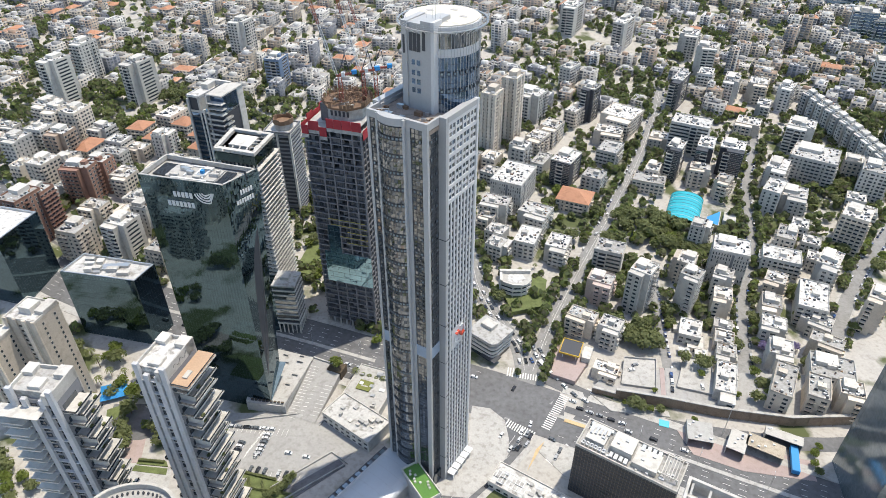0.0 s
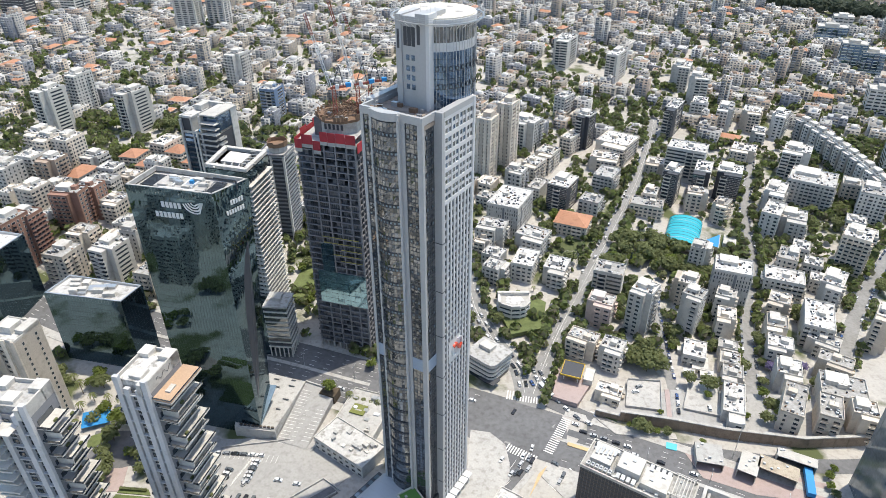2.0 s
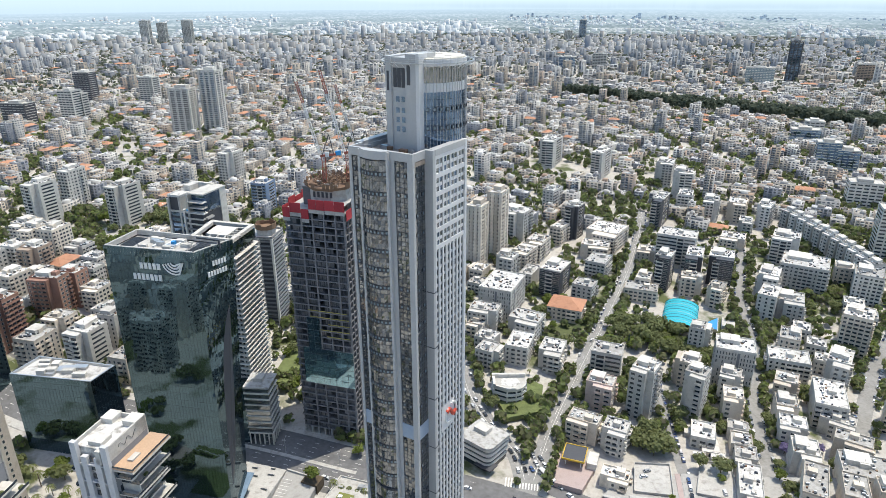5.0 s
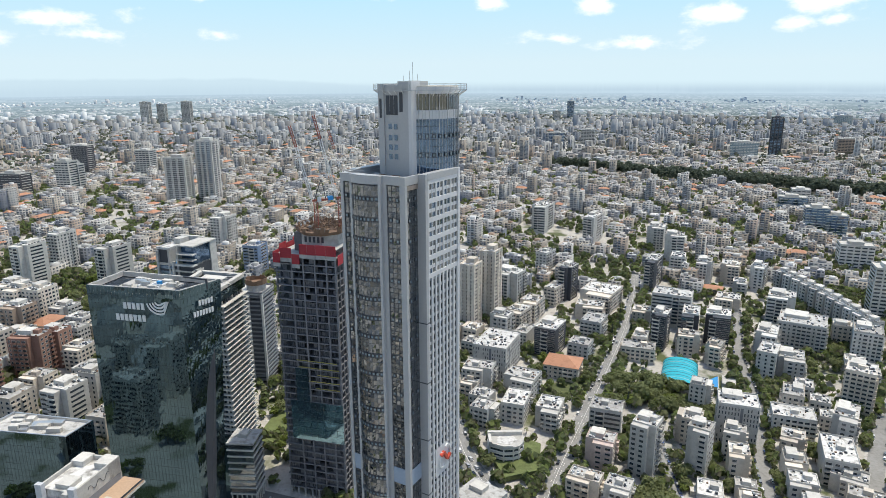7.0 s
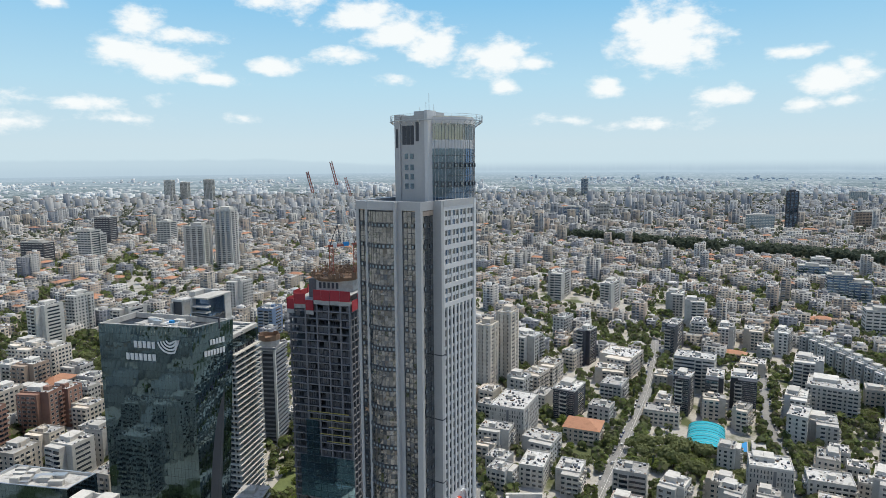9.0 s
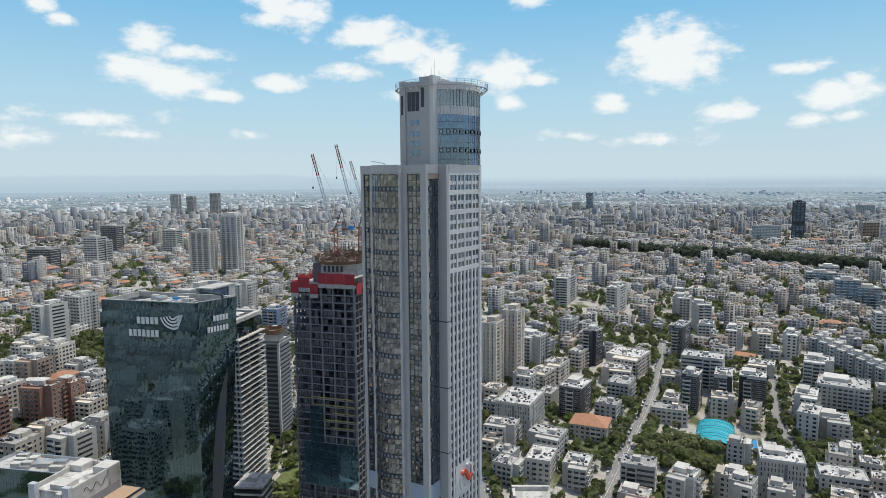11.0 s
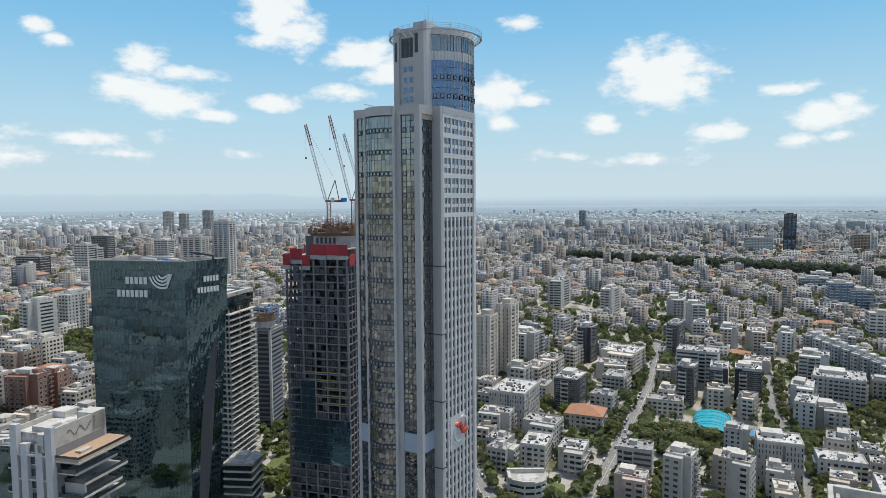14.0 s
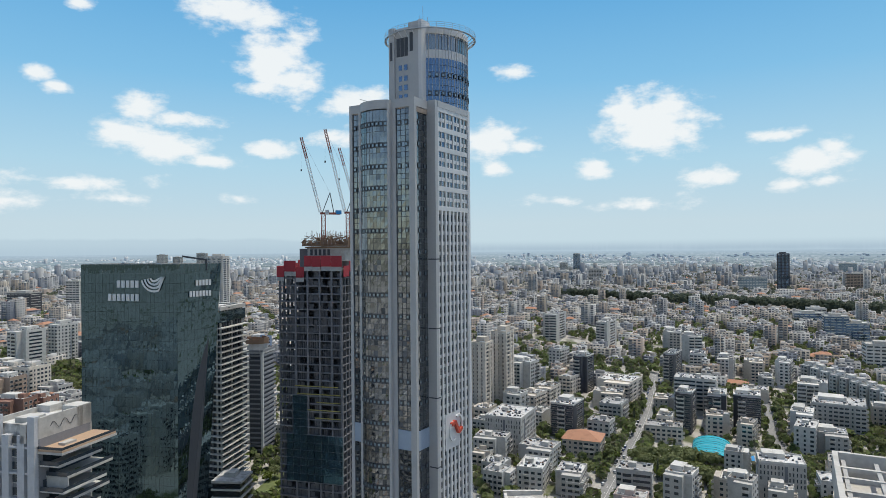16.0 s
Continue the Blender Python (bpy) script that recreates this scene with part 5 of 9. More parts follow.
def stepped_tower():
    """Dark blue glass apartment tower with white end walls and set-back terraces on top."""
    x, y = -144, 391
    z0 = lz(x, y)
    h = 124 - z0
    T = thing("residential_tower", x, y, z0, -20, "dark blue glass apartment tower with white walls and terraces", "residential tower")
    part("body", Solid().box(-12, 12, -11, 11, 0, h - 12), DARKWALL, T)
    part("upper_body", Solid().box(-12, -4, -10.5, 11, h - 12, h - 3), DARKWALL, T)
    part("top_body", Solid().box(2.5, 12, -8, 11, h - 12, h - 0.5), GLASS_BLUE, T)
    part("link_body", Solid().box(-4, 2.5, 1, 11, h - 12, h - 2), DARKWALL, T)
    part("roof_slab", Solid().box(1.5, 13, -10.5, 12, h - 0.5, h + 0.3), WHITE, T)
    for i in range(3):
        part("terrace_slab", Solid().box(2, 13.4, -12.4, -8, h - 12 + 3.4 * i, h - 11.4 + 3.4 * i), WHITE, T)
    for x0, x1, y0, y1, zt in ((-13, -11.6, -12, -9, h - 4), (-13, 5, 10, 12, h + 1), (11, 12.6, 6, 12, h - 0.6), (-2, -0.6, -12, -10, h - 10), (1.4, 2.6, -11.6, 3, h - 0.6), (-5, -3.8, -11.4, 2, h - 2)):
        part("white_wall", Solid().box(x0, x1, y0, y1, 0, zt), WHITE, T)
    n = 27
    for i in range(n):
        z = 4 + (h - 16) * i / n
        part("balcony", Solid().tray(1.0, 13.0, -13.2, -10.5, z, z + 1.0), WHITE if i % 3 else mat_dim, T)
        part("window_strip", Solid().box(-11, -2, -11.3, -10.9, z + 0.6, z + 2.6), GLASS_BLUE, T)
        part("side_balcony", Solid().tray(12.5, 14.5, -10, -4, z, z + 1.2), WHITE, T)
        part("white_band", Solid().box(-13.2, -12.9, -10, 10, z + 2.2, z + 3.1), GLASS, T)
    part("terrace", Solid().tray(-12, 12, -11.5, 11, h - 12.4, h - 11, 0.3, 0.4), WHITE, T)
    part("pool", Solid().box(-3, 0.6, -9.5, -4, h - 11.9, h - 11.3), BLUE, T, "small blue roof pool")
    part("roof", Solid().tray(-13, -3.6, -11, 12, h - 3, h - 1.6, 0.4, 0.5), ROOF, T)
    part("roof_house", Solid().box(-11, -6, 2, 10, h - 2.4, h + 0.8), WHITE, T)


stepped_tower()
T = banded_block("residential_tower", -114, 424, -10, 20, 20, 82, "grey unfinished apartment tower with open floors", mat_dim, DARKWALL, 22, False, False)
zt = 82 - lz(-114, 424) + 1
for x0, x1, m in ((-10.1, -4.2, GREY), (-0.6, 1.0, GREY), (8.6, 10.1, GREY)):
    part("wall_rib", Solid().box(x0, x1, -10.25, -9.0, 0, zt), m, T)
for x0, x1 in ((-4.2, -0.6), (1.0, 8.6)):
    part("dark_bay", Solid().box(x0, x1, -10.12, -9.5, 8, zt - 4), DARKWALL, T)
    for i in range(20):
        part("balcony", Solid().tray(x0 + 0.3, x1 - 0.3, -11.0, -10.0, 8 + i * 3.05, 8.9 + i * 3.05), mat_dim, T)
ring12 = [(2 + 6.5 * math.cos(math.pi * i / 6), 6.5 * math.sin(math.pi * i / 6)) for i in range(12)]
part("upper_core", Solid().prism(ring12, zt, zt + 5), CONCRETE, T)
part("formwork_deck", Solid().prism([(2 + (x - 2) * 1.1, y * 1.1) for x, y in ring12], zt + 4.6, zt + 5.1), FORMWORK, T)
for i in range(12):
    p, q = ring12[i], ring12[(i + 1) % 12]
    o = [(2 + (x - 2) * k, y * k) for k, (x, y) in ((1.1, p), (1.1, q), (1.02, q), (1.02, p))]
    part("formwork_panel", Solid().prism(o, zt + 5.1, zt + 7.4 + 0.5 * (i % 3)), FORMWORK, T, "brown formwork panel round the core")
banded_block("residential_tower", 60, 534, -28, 13, 18, 78, "beige stone apartment tower with small windows", BEIGE, DARKWALL, 18)
banded_block("residential_tower", 41, 515, -28, 13, 17, 72, "beige stone apartment tower with small windows", BEIGE, DARKWALL, 17)
banded_block("residential_tower", -331, 905, -12, 30, 20, 117, "tall white gridded apartment tower", WHITE, DARKWALL, 22)
banded_block("residential_tower", -297, 925, -12, 25, 20, 138, "tall white gridded apartment tower", WHITE, GLASS_BLUE, 28)
banded_block("office_tower", 830, 1500, -28, 26, 26, 129, "slim dark glass tower standing alone", DARKWALL, GLASS_BLUE, 24)

# ---- houses ----
mat_recess = mat("dark_grey_strip", (0.16, 0.165, 0.175), 0.7, vary=0.12)
HOUSES = []
# door: balcony door widened so that its dark glass adds balcony shade
WINDOW = {k: Solid().window(w, h).mesh("window", (WHITE, GLASS)) for k, w, h in (("wide", 2.2, 1.5), ("tall", 1.2, 1.6), ("door", 2.8, 2.2))}
SIZE = {"wide": (2.1, 1.5), "tall": (1.2, 1.6), "door": (2.6, 2.2)}
s = Solid().box(-0.9, 0.9, -0.5, 0.5, 0.2, 0.5, 0)
s.v = [(x, y, z + (0.5 if y > 0 and z > 0.1 else 0)) for x, y, z in s.v]
s.box(-0.7, 0.7, 0.45, 1.2, 0.6, 1.2, 1)
SOLAR = s.mesh("solar_heater", (FRAME, WHITEMETAL))
AIRCON = Solid().box(-0.45, 0.45, -0.25, 0.25, 0, 0.75).mesh("air_conditioner", (WHITEMETAL,))
NAMES = {"white": "white plastered", "beige": "beige plastered", "grey": "grey plastered", "pink": "pinkish plastered", "brick": "brown brick", "brown": "tan clad", "dark": "dark clad", "strip": "white banded", "slot": "white slot-windowed", "blue": "blue clad", "tile": "small beige"}


def house(x, y, w, d, rot, n, style, fine=None, seed=None):
    """A city apartment house: walls, balconies, windows, flat roof with parapet, stair head and water heaters."""
    rnd = random.Random(seed if seed is not None else int(x * 13 + y * 7))
    if fine is None:
        fine = y < 350 and x > 0
    z0 = min(lz(x + i, y + j) for i in (-8, 8) for j in (-8, 8)) - 0.5
    gap = lz(x, y) - z0
    fl = 3.1
    h = n * fl + gap + 0.9
    tall = "red tiled hip roof" if style == "tile" else "flat whitewashed roof"
    T = thing("house" if n < 4 else "apartment_building", x, y, z0, rot, "%s %s with a %s" % (NAMES[style], "house" if n < 4 else "%d-storey apartment block" % n, tall), "building")
    HOUSES.append((x, y, max(w, d) * 0.62))
    wall = STYLE[style]
    notch = rnd.choice((0, 1, 2)) if style != "tile" else 0
    nw, nd = w * 0.28, d * 0.22
    if notch == 1:
        plan = [(-w / 2, -d / 2), (w / 2 - nw, -d / 2), (w / 2 - nw, -d / 2 + nd), (w / 2, -d / 2 + nd), (w / 2, d / 2), (-w / 2, d / 2)]
    elif notch == 2:
        plan = [(-w / 2, -d / 2 + nd), (-w / 2 + nw, -d / 2 + nd), (-w / 2 + nw, -d / 2), (w / 2, -d / 2), (w / 2, d / 2), (-w / 2, d / 2)]
    else:
        plan = [(-w / 2, -d / 2), (w / 2, -d / 2), (w / 2, d / 2), (-w / 2, d / 2)]
    body = Solid().prism(plan, 0, h)
    part("wall", body, wall, T)
    ya = -d / 2 + (nd if notch else 0)
    if style == "tile":
        o = 0.6
        k = min(w, d) * 0.22
        a = [(-w / 2 - o, -d / 2 - o, h), (w / 2 + o, -d / 2 - o, h), (w / 2 + o, d / 2 + o, h), (-w / 2 - o, d / 2 + o, h)]
        e = [(-w / 2 + d / 2, 0, h + k), (w / 2 - d / 2, 0, h + k)] if w > d else [(0, -d / 2 + w / 2, h + k), (0, d / 2 - w / 2, h + k)]
        r = Solid()
        r.v = a + e
        r.f = [(0, 1, 5, 4), (1, 2, 5), (2, 3, 4, 5), (3, 0, 4), (3, 2, 1, 0)] if w > d else [(0, 1, 4), (1, 2, 5, 4), (2, 3, 5), (3, 0, 4, 5), (3, 2, 1, 0)]
        r.k = [0] * 5
        part("roof", r, TILE, T, "red clay tile hip roof")
    else:
        r = Solid()
        r.tray(-w / 2 - 0.02, w / 2 + 0.02, ya - 0.02, d / 2 + 0.02, h - 0.2, h + 0.95, 0.28, 0.3)
        r.k[1] = 1
        top = part("roof", r, (wall if style != "dark" else WHITE, ROOF), T, "whitewashed flat roof inside a parapet")
        sx, sy = rnd.uniform(-w * 0.2, w * 0.2), rnd.uniform(-d * 0.1, d * 0.2)
        part("stair_head", Solid().box(sx - 2.2, sx + 2.2, sy - 1.8, sy + 1.8, h, h + 2.7), wall if style != "dark" else WHITE, top)
        if n > 5 and rnd.random() < 0.7 or n > 3 and rnd.random() < 0.3:
            part("penthouse", Solid().box(-w * 0.4, w * 0.1, -d * 0.05, d * 0.42, h, h + 2.9), WHITE, top)
        clutter = Solid()
        for i in range(rnd.randint(7, 12) if fine else rnd.randint(6, 13)):
            px, py = rnd.uniform(-w / 2 + 1.5, w / 2 - 1.5), rnd.uniform(ya + 1.5, d / 2 - 1.5)
            if abs(px - sx) > 3 or abs(py - sy) > 2.6:
                if fine and i % 2:
                    part("solar_heater", SOLAR, None, top, at=pose(px, py, h + 0.1, 0, 0, -rot + 150))
                else:
                    clutter.box(px - 0.8, px + 0.8, py - 0.5, py + 0.5, h + 0.3, h + 1.0, 0).box(px - 0.5, px + 0.5, py + 0.5, py + 1.1, h + 0.5, h + 1.4, 1)
        for i in range(rnd.randint(1, 4)):
            px, py = rnd.uniform(-w / 2 + 1, w / 2 - 1), rnd.uniform(ya + 1, d / 2 - 1)
            if abs(px - sx) > 2.8 or abs(py - sy) > 2.4:
                if fine:
                    part("air_conditioner", AIRCON, None, top, at=pose(px, py, h + 0.1, 0, 0, rnd.choice((0, 90))))
                else:
                    clutter.box(px - 0.6, px + 0.6, py - 0.4, py + 0.4, h, h + 1.0, 1)
        for i in range(int(w * d / 22)):
            px, py = rnd.uniform(-w / 2 + 0.8, w / 2 - 0.8), rnd.uniform(ya + 0.8, d / 2 - 0.8)
            if abs(px - sx) > 2.6 or abs(py - sy) > 2.2:
                e = rnd.uniform(0.2, 0.6)
                clutter.box(px - e, px + e, py - e * 0.7, py + e * 0.7, h + 0.1, h + 0.2 + rnd.uniform(0.3, 0.9), rnd.choice((0, 0, 1, 2)))
        if rnd.random() < 0.5:
            clutter.beam((sx, sy, h + 2.7), (sx, sy, h + 5.5), 0.06, 0)
        if clutter.v:
            part("roof_clutter", clutter, (FRAME, WHITEMETAL, FORMWORK), top, "water heaters and coolers", kind="stuff")
    joined, decks = Solid(), Solid()
    if style in ("strip", "dark", "blue") and n > 4:
        # strip windows and a balcony stack up the front
        bx = rnd.uniform(-w * 0.2, w * 0.2)
        for i in range(n):
            z = gap + fl * i + 1.25
            for x0, x1 in ((-w / 2 + 0.6, bx - 3.2), (bx + 3.2, w / 2 - 0.6)):
                x0, x1 = (x0, x1)
                if notch == 1 and x1 > w / 2 - nw:
                    x1 = w / 2 - nw - 0.4
                if notch == 2 and x0 < -w / 2 + nw:
                    x0 = -w / 2 + nw + 0.4
                if x1 - x0 > 1.5:
                    joined.window(x1 - x0, 1.4, pose((x0 + x1) / 2, -d / 2 - 0.02, z))
            for e, fr in ((-1, -90), (1, 90)):
                joined.window(d * 0.5, 1.4, pose(e * (w / 2 + 0.02), d * 0.08, z, 0, 0, fr))
            if i:
                z = gap + fl * i
                o = Solid().tray(bx - 2.8, bx + 2.8, -d / 2 - 1.7, -d / 2 + 0.3, z, z + 1.1)
                if fine:
                    part("balcony", o, WHITE, T)
                else:
                    decks.tray(bx - 2.8, bx + 2.8, -d / 2 - 1.7, -d / 2 + 0.3, z, z + 1.1)
                joined.window(4.6, 2.1, pose(bx, -d / 2 - 0.02, z + 0.3))
        part("strip_glazing", joined, (GREY if style != "dark" else WHITE, GLASS), T, "dark strip windows", kind="stuff")
        if decks.v:
            part("balcony_stack", decks, (WHITE,), T, kind="stuff")
        return T
    faces = [(0, -d / 2 - 0.02, 0, w), (-w / 2 - 0.02, 0, -90, d), (w / 2 + 0.02, 0, 90, d)]
    if style == "slot":
        # narrow upright windows, some storeys joined in tall slots, and a flat strip up each face, dark in colour in
        # place of a recess
        for fx, fy, fr, length in faces:
            m = int(length / 1.7)
            deep = rnd.randrange(2, m - 2)
            px, py = rotated(-length / 2 + length * (deep + 0.5) / m, 0, fr)
            part("recess", Solid().box(-0.8, 0.8, -0.06, 0.1, gap + 1, h - 1.2), mat_recess, T, "flat dark grey strip drawn as a recess between white walls", at=pose(px + fx, py + fy, 0, 0, 0, fr))
            for c in range(m):
                t = -length / 2 + length * (c + 0.5) / m
                if c == deep or fr == 0 and (notch == 1 and t > w / 2 - nw - 0.5 or notch == 2 and t < -w / 2 + nw + 0.5):
                    continue
                if fr == 90 and notch == 1 and t < -d / 2 + nd + 0.5 or fr == -90 and notch == 2 and -t < -d / 2 + nd + 0.5:
                    continue
                px, py = rotated(t, 0, fr)
                for i in range(n):
                    if rnd.random() < 0.7:
                        joined.window(0.62, 2.0, pose(px + fx, py + fy, gap + fl * i + 0.7, 0, 0, fr), 0.06)
        part("slot_glazing", joined, (WHITE, GLASS), T, "narrow upright windows", kind="stuff")
        return T
    for fx, fy, fr, length in faces:
        if fine and rotated(*rotated(0, -1, fr), rot)[1] > 0.35:
            continue
        m = max(2, int(length / (4.1 if fine else 3.3)))
        kinds = [rnd.choice(("wide", "balcony", "tall", "balcony")) if fr == 0 or rnd.random() < 0.7 else rnd.choice(("wide", "tall")) for _ in range(m)]
        for c in range(m):
            t = -length / 2 + length * (c + 0.5) / m
            if fr == 0 and (notch == 1 and t > w / 2 - nw - 1 or notch == 2 and t < -w / 2 + nw + 1):
                continue
            if fr == 90 and notch == 1 and t < -d / 2 + nd + 1 or fr == -90 and notch == 2 and -t < -d / 2 + nd + 1:
                continue
            px, py = rotated(t, 0, fr)
            px, py = px + fx, py + fy
            for i in range(n):
                z = gap + fl * i
                kind = kinds[c]
                if kind == "balcony" and i > 0:
                    at = pose(px, py, z, 0, 0, fr)
                    if fine:
                        part("balcony", Solid().tray(-1.8, 1.8, -1.5, 0.1, 0, 1.05), wall, T, at=at)
                    else:
                        q = len(decks.v)
                        decks.tray(-1.8, 1.8, -1.5, 0.1, 0, 1.05)
                        decks.v[q:] = [tuple(at @ Vector(p)) for p in decks.v[q:]]
                    kind = "door"
                elif kind == "balcony":
                    kind = "wide"
                at = pose(px, py, z + (0.25 if kind == "door" else 1.0), 0, 0, fr)
                if fine:
                    part("window", WINDOW[kind], None, T, at=at)
                else:
                    joined.window(*SIZE[kind], at)
    if joined.v:
        part("window_grid", joined, (WHITE, GLASS), T, "rows of dark windows", kind="stuff")
    if decks.v:
        part("balcony_stack", decks, (wall,), T, kind="stuff")
    return T


house(125, 323, 13, 17, -37, 10, "grey")
house(156, 323, 12, 15, -38, 9, "white")
house(183, 336, 12, 13, -29, 6, "white")
house(177, 318, 11, 16, -22, 5, "beige")
house(152, 297, 13, 16, -22, 2, "white")
house(173, 300, 11, 11, -22, 2, "white")
house(170, 289, 11, 12, -22, 2, "beige")
house(167, 277, 11, 15, -22, 2, "white")
house(157, 251, 11, 31, -22, 3, "white")
house(221, 340, 13, 17, -32, 4, "beige")
house(208, 315, 12, 18, -22, 4, "beige")
house(201, 295, 14, 15, -24, 4, "white")
house(196, 273, 13, 18, -22, 4, "white")
house(186, 247, 11, 26, -31, 5, "beige")
house(236, 320, 17, 30, -26, 5, "white")
house(232, 303, 18, 14, -38, 3, "white")
house(226, 280, 18, 13, -36, 4, "beige")
house(219, 259, 23, 19, -22, 4, "white")
house(202, 241, 11, 18, -26, 5, "beige")
house(218, 238, 12, 15, -22, 5, "beige")
house(256, 346, 13, 26, -38, 8, "grey")
house(269, 309, 11, 19, -38, 8, "beige")
house(237, 368, 25, 18, -23, 4, "grey")
house(193, 355, 23, 19, -22, 9, "slot")
house(114, 362, 19, 15, -23, 6, "strip")
house(102, 331, 16, 15, -27, 5, "pink")
house(85, 300, 17, 13, -31, 4, "beige")
house(93, 263, 14, 11, -26, 2, "beige")
house(60, 380, 15, 22, -22, 4, "white")
house(80, 372, 15, 22, -24, 4, "white")
house(68, 409, 22, 21, -30, 4, "white")
house(39, 415, 20, 17, -22, 5, "white")
house(55, 444, 25, 35, -26, 7, "slot")
house(33, 406, 11, 14, -26, 3, "beige")
house(103, 436, 25, 21, -24, 3, "tile")
house(100, 472, 17, 24, -32, 7, "dark")
house(122, 462, 16, 15, -31, 4, "grey")
house(124, 570, 11, 25, -38, 5, "beige")
house(138, 580, 11, 20, -38, 10, "dark")
house(164, 562, 30, 38, -36, 5, "beige")
house(148, 535, 24, 22, -22, 4, "beige")
house(144, 506, 17, 23, -31, 4, "grey")
house(81, 578, 25, 25, -34, 8, "white")
house(130, 649, 12, 22, -38, 7, "white")
house(81, 514, 15, 24, -35, 5, "beige")
house(96, 535, 16, 24, -32, 5, "beige")
house(218, 528, 32, 21, -28, 9, "strip")
house(192, 485, 12, 20, -33, 9, "dark")
house(221, 495, 13, 30, -26, 8, "dark")
house(243, 493, 19, 24, -26, 8, "dark")
house(211, 473, 16, 14, -22, 5, "beige")
house(225, 457, 11, 18, -38, 5, "beige")
house(174, 477, 11, 16, -27, 4, "beige")
house(168, 464, 25, 16, -22, 3, "beige")
house(194, 534, 15, 19, -23, 3, "beige")
house(320, 536, 22, 27, -32, 8, "strip")
house(314, 492, 35, 31, -33, 7, "grey")
house(276, 476, 15, 28, -33, 6, "grey")
house(261, 445, 13, 24, -36, 6, "grey")
house(275, 440, 19, 24, -28, 5, "grey")
house(351, 466, 20, 24, -33, 8, "grey")
house(301, 399, 18, 21, -38, 9, "beige")
house(287, 567, 21, 24, -30, 3, "beige")
house(314, 601, 12, 21, -29, 4, "white")
house(280, 742, 19, 28, -26, 8, "white")
house(282, 691, 20, 22, -22, 10, "strip")
house(232, 617, 11, 35, -34, 9, "dark")
house(270, 648, 14, 21, -25, 7, "grey")
house(291, 632, 14, 27, -28, 7, "grey")
house(320, 635, 17, 26, -28, 6, "beige")
house(342, 620, 13, 24, -38, 7, "grey")
house(208, 758, 13, 39, -32, 10, "strip")
house(154, 801, 20, 39, -29, 10, "strip")
house(-351, 575, 16, 24, -22, 13, "strip")
house(-347, 622, 16, 22, -22, 12, "white")
house(-280, 582, 16, 27, -22, 12, "strip")
house(-214, 699, 16, 24, -22, 11, "white")
house(-163, 625, 16, 20, -15, 9, "blue")
house(-267, 422, 21, 16, -9, 9, "brick")
house(-259, 436, 16, 16, -15, 8, "brick")
house(-301, 469, 16, 18, -15, 9, "brown")
house(-287, 478, 16, 23, -15, 4, "tile")
house(-281, 371, 16, 21, -18, 12, "brick")
house(-276, 381, 16, 17, -14, 11, "brick")
house(-338, 522, 16, 23, -22, 8, "beige")
house(-326, 513, 16, 25, -17, 8, "beige")
house(-309, 512, 16, 20, -17, 8, "beige")
house(-302, 438, 16, 18, -19, 7, "beige")
house(-331, 494, 16, 19, -16, 6, "grey")
house(-335, 464, 16, 19, -18, 8, "white")
house(-242, 432, 16, 17, -16, 5, "beige")
house(-244, 360, 16, 18, -16, 7, "beige")
house(-215, 363, 16, 20, -20, 8, "strip")
house(-247, 392, 16, 15, -16, 5, "beige")
house(-260, 517, 16, 18, -13, 3, "tile")
house(-241, 502, 16, 18, -16, 3, "tile")
house(-225, 527, 16, 17, -19, 3, "tile")
house(-239, 537, 16, 23, -22, 4, "beige")
house(-250, 482, 16, 14, -18, 3, "beige")
house(-288, 506, 16, 17, -18, 4, "grey")
house(-267, 488, 16, 14, -17, 4, "grey")


# ---- the city beyond ----


def near_road(x, y, extra=0.0):
    for pts, width in ROADS:
        for (ax, ay), (bx, by) in zip(pts, pts[1:]):
            dx, dy = bx - ax, by - ay
            t = max(0.0, min(1.0, ((x - ax) * dx + (y - ay) * dy) / (dx * dx + dy * dy)))
            if math.hypot(x - ax - t * dx, y - ay - t * dy) < width / 2 + extra:
                return True
    return False


CLEAR = [(-5, 205, 34), (-108, 252, 34), (-192, 298, 34), (-242, 316, 30), (-110, 328, 22), (-92, 301, 16), (-56, 318, 26), (-107, 180, 30), (-149, 167, 24), (-144, 391, 22), (-114, 424, 18), (60, 534, 13), (41, 515, 13),
         (50, 345, 24), (28, 282, 16), (192, 446, 30), (145, 402, 34), (120, 384, 18), (205, 420, 18), (-75, 255, 25), (-90, 210, 30), (-40, 240, 25), (-30, 195, 32), (100, 185, 30), (150, 232, 26), (190, 218, 26), (116, 272, 20), (145, 266, 16), (76, 272, 18),
         (-331, 905, 26), (-299, 925, 26), (830, 1500, 34), (-160, 215, 30), (-140, 230, 25), (-90, 370, 20), (360, 590, 14), (365, 562, 14), (368, 535, 14), (371, 508, 14), (371, 488, 12)]


def free(x, y, r):
    if near_road(x, y, r + 2):
        return False
    for a, b, c in CLEAR:
        if math.hypot(x - a, y - b) < c + r * 0.5:
            return False
    for a, b, c in HOUSES:
        if abs(x - a) < c + r and abs(y - b) < c + r and math.hypot(x - a, y - b) < (c + r) * 0.92:
            return False
    return True


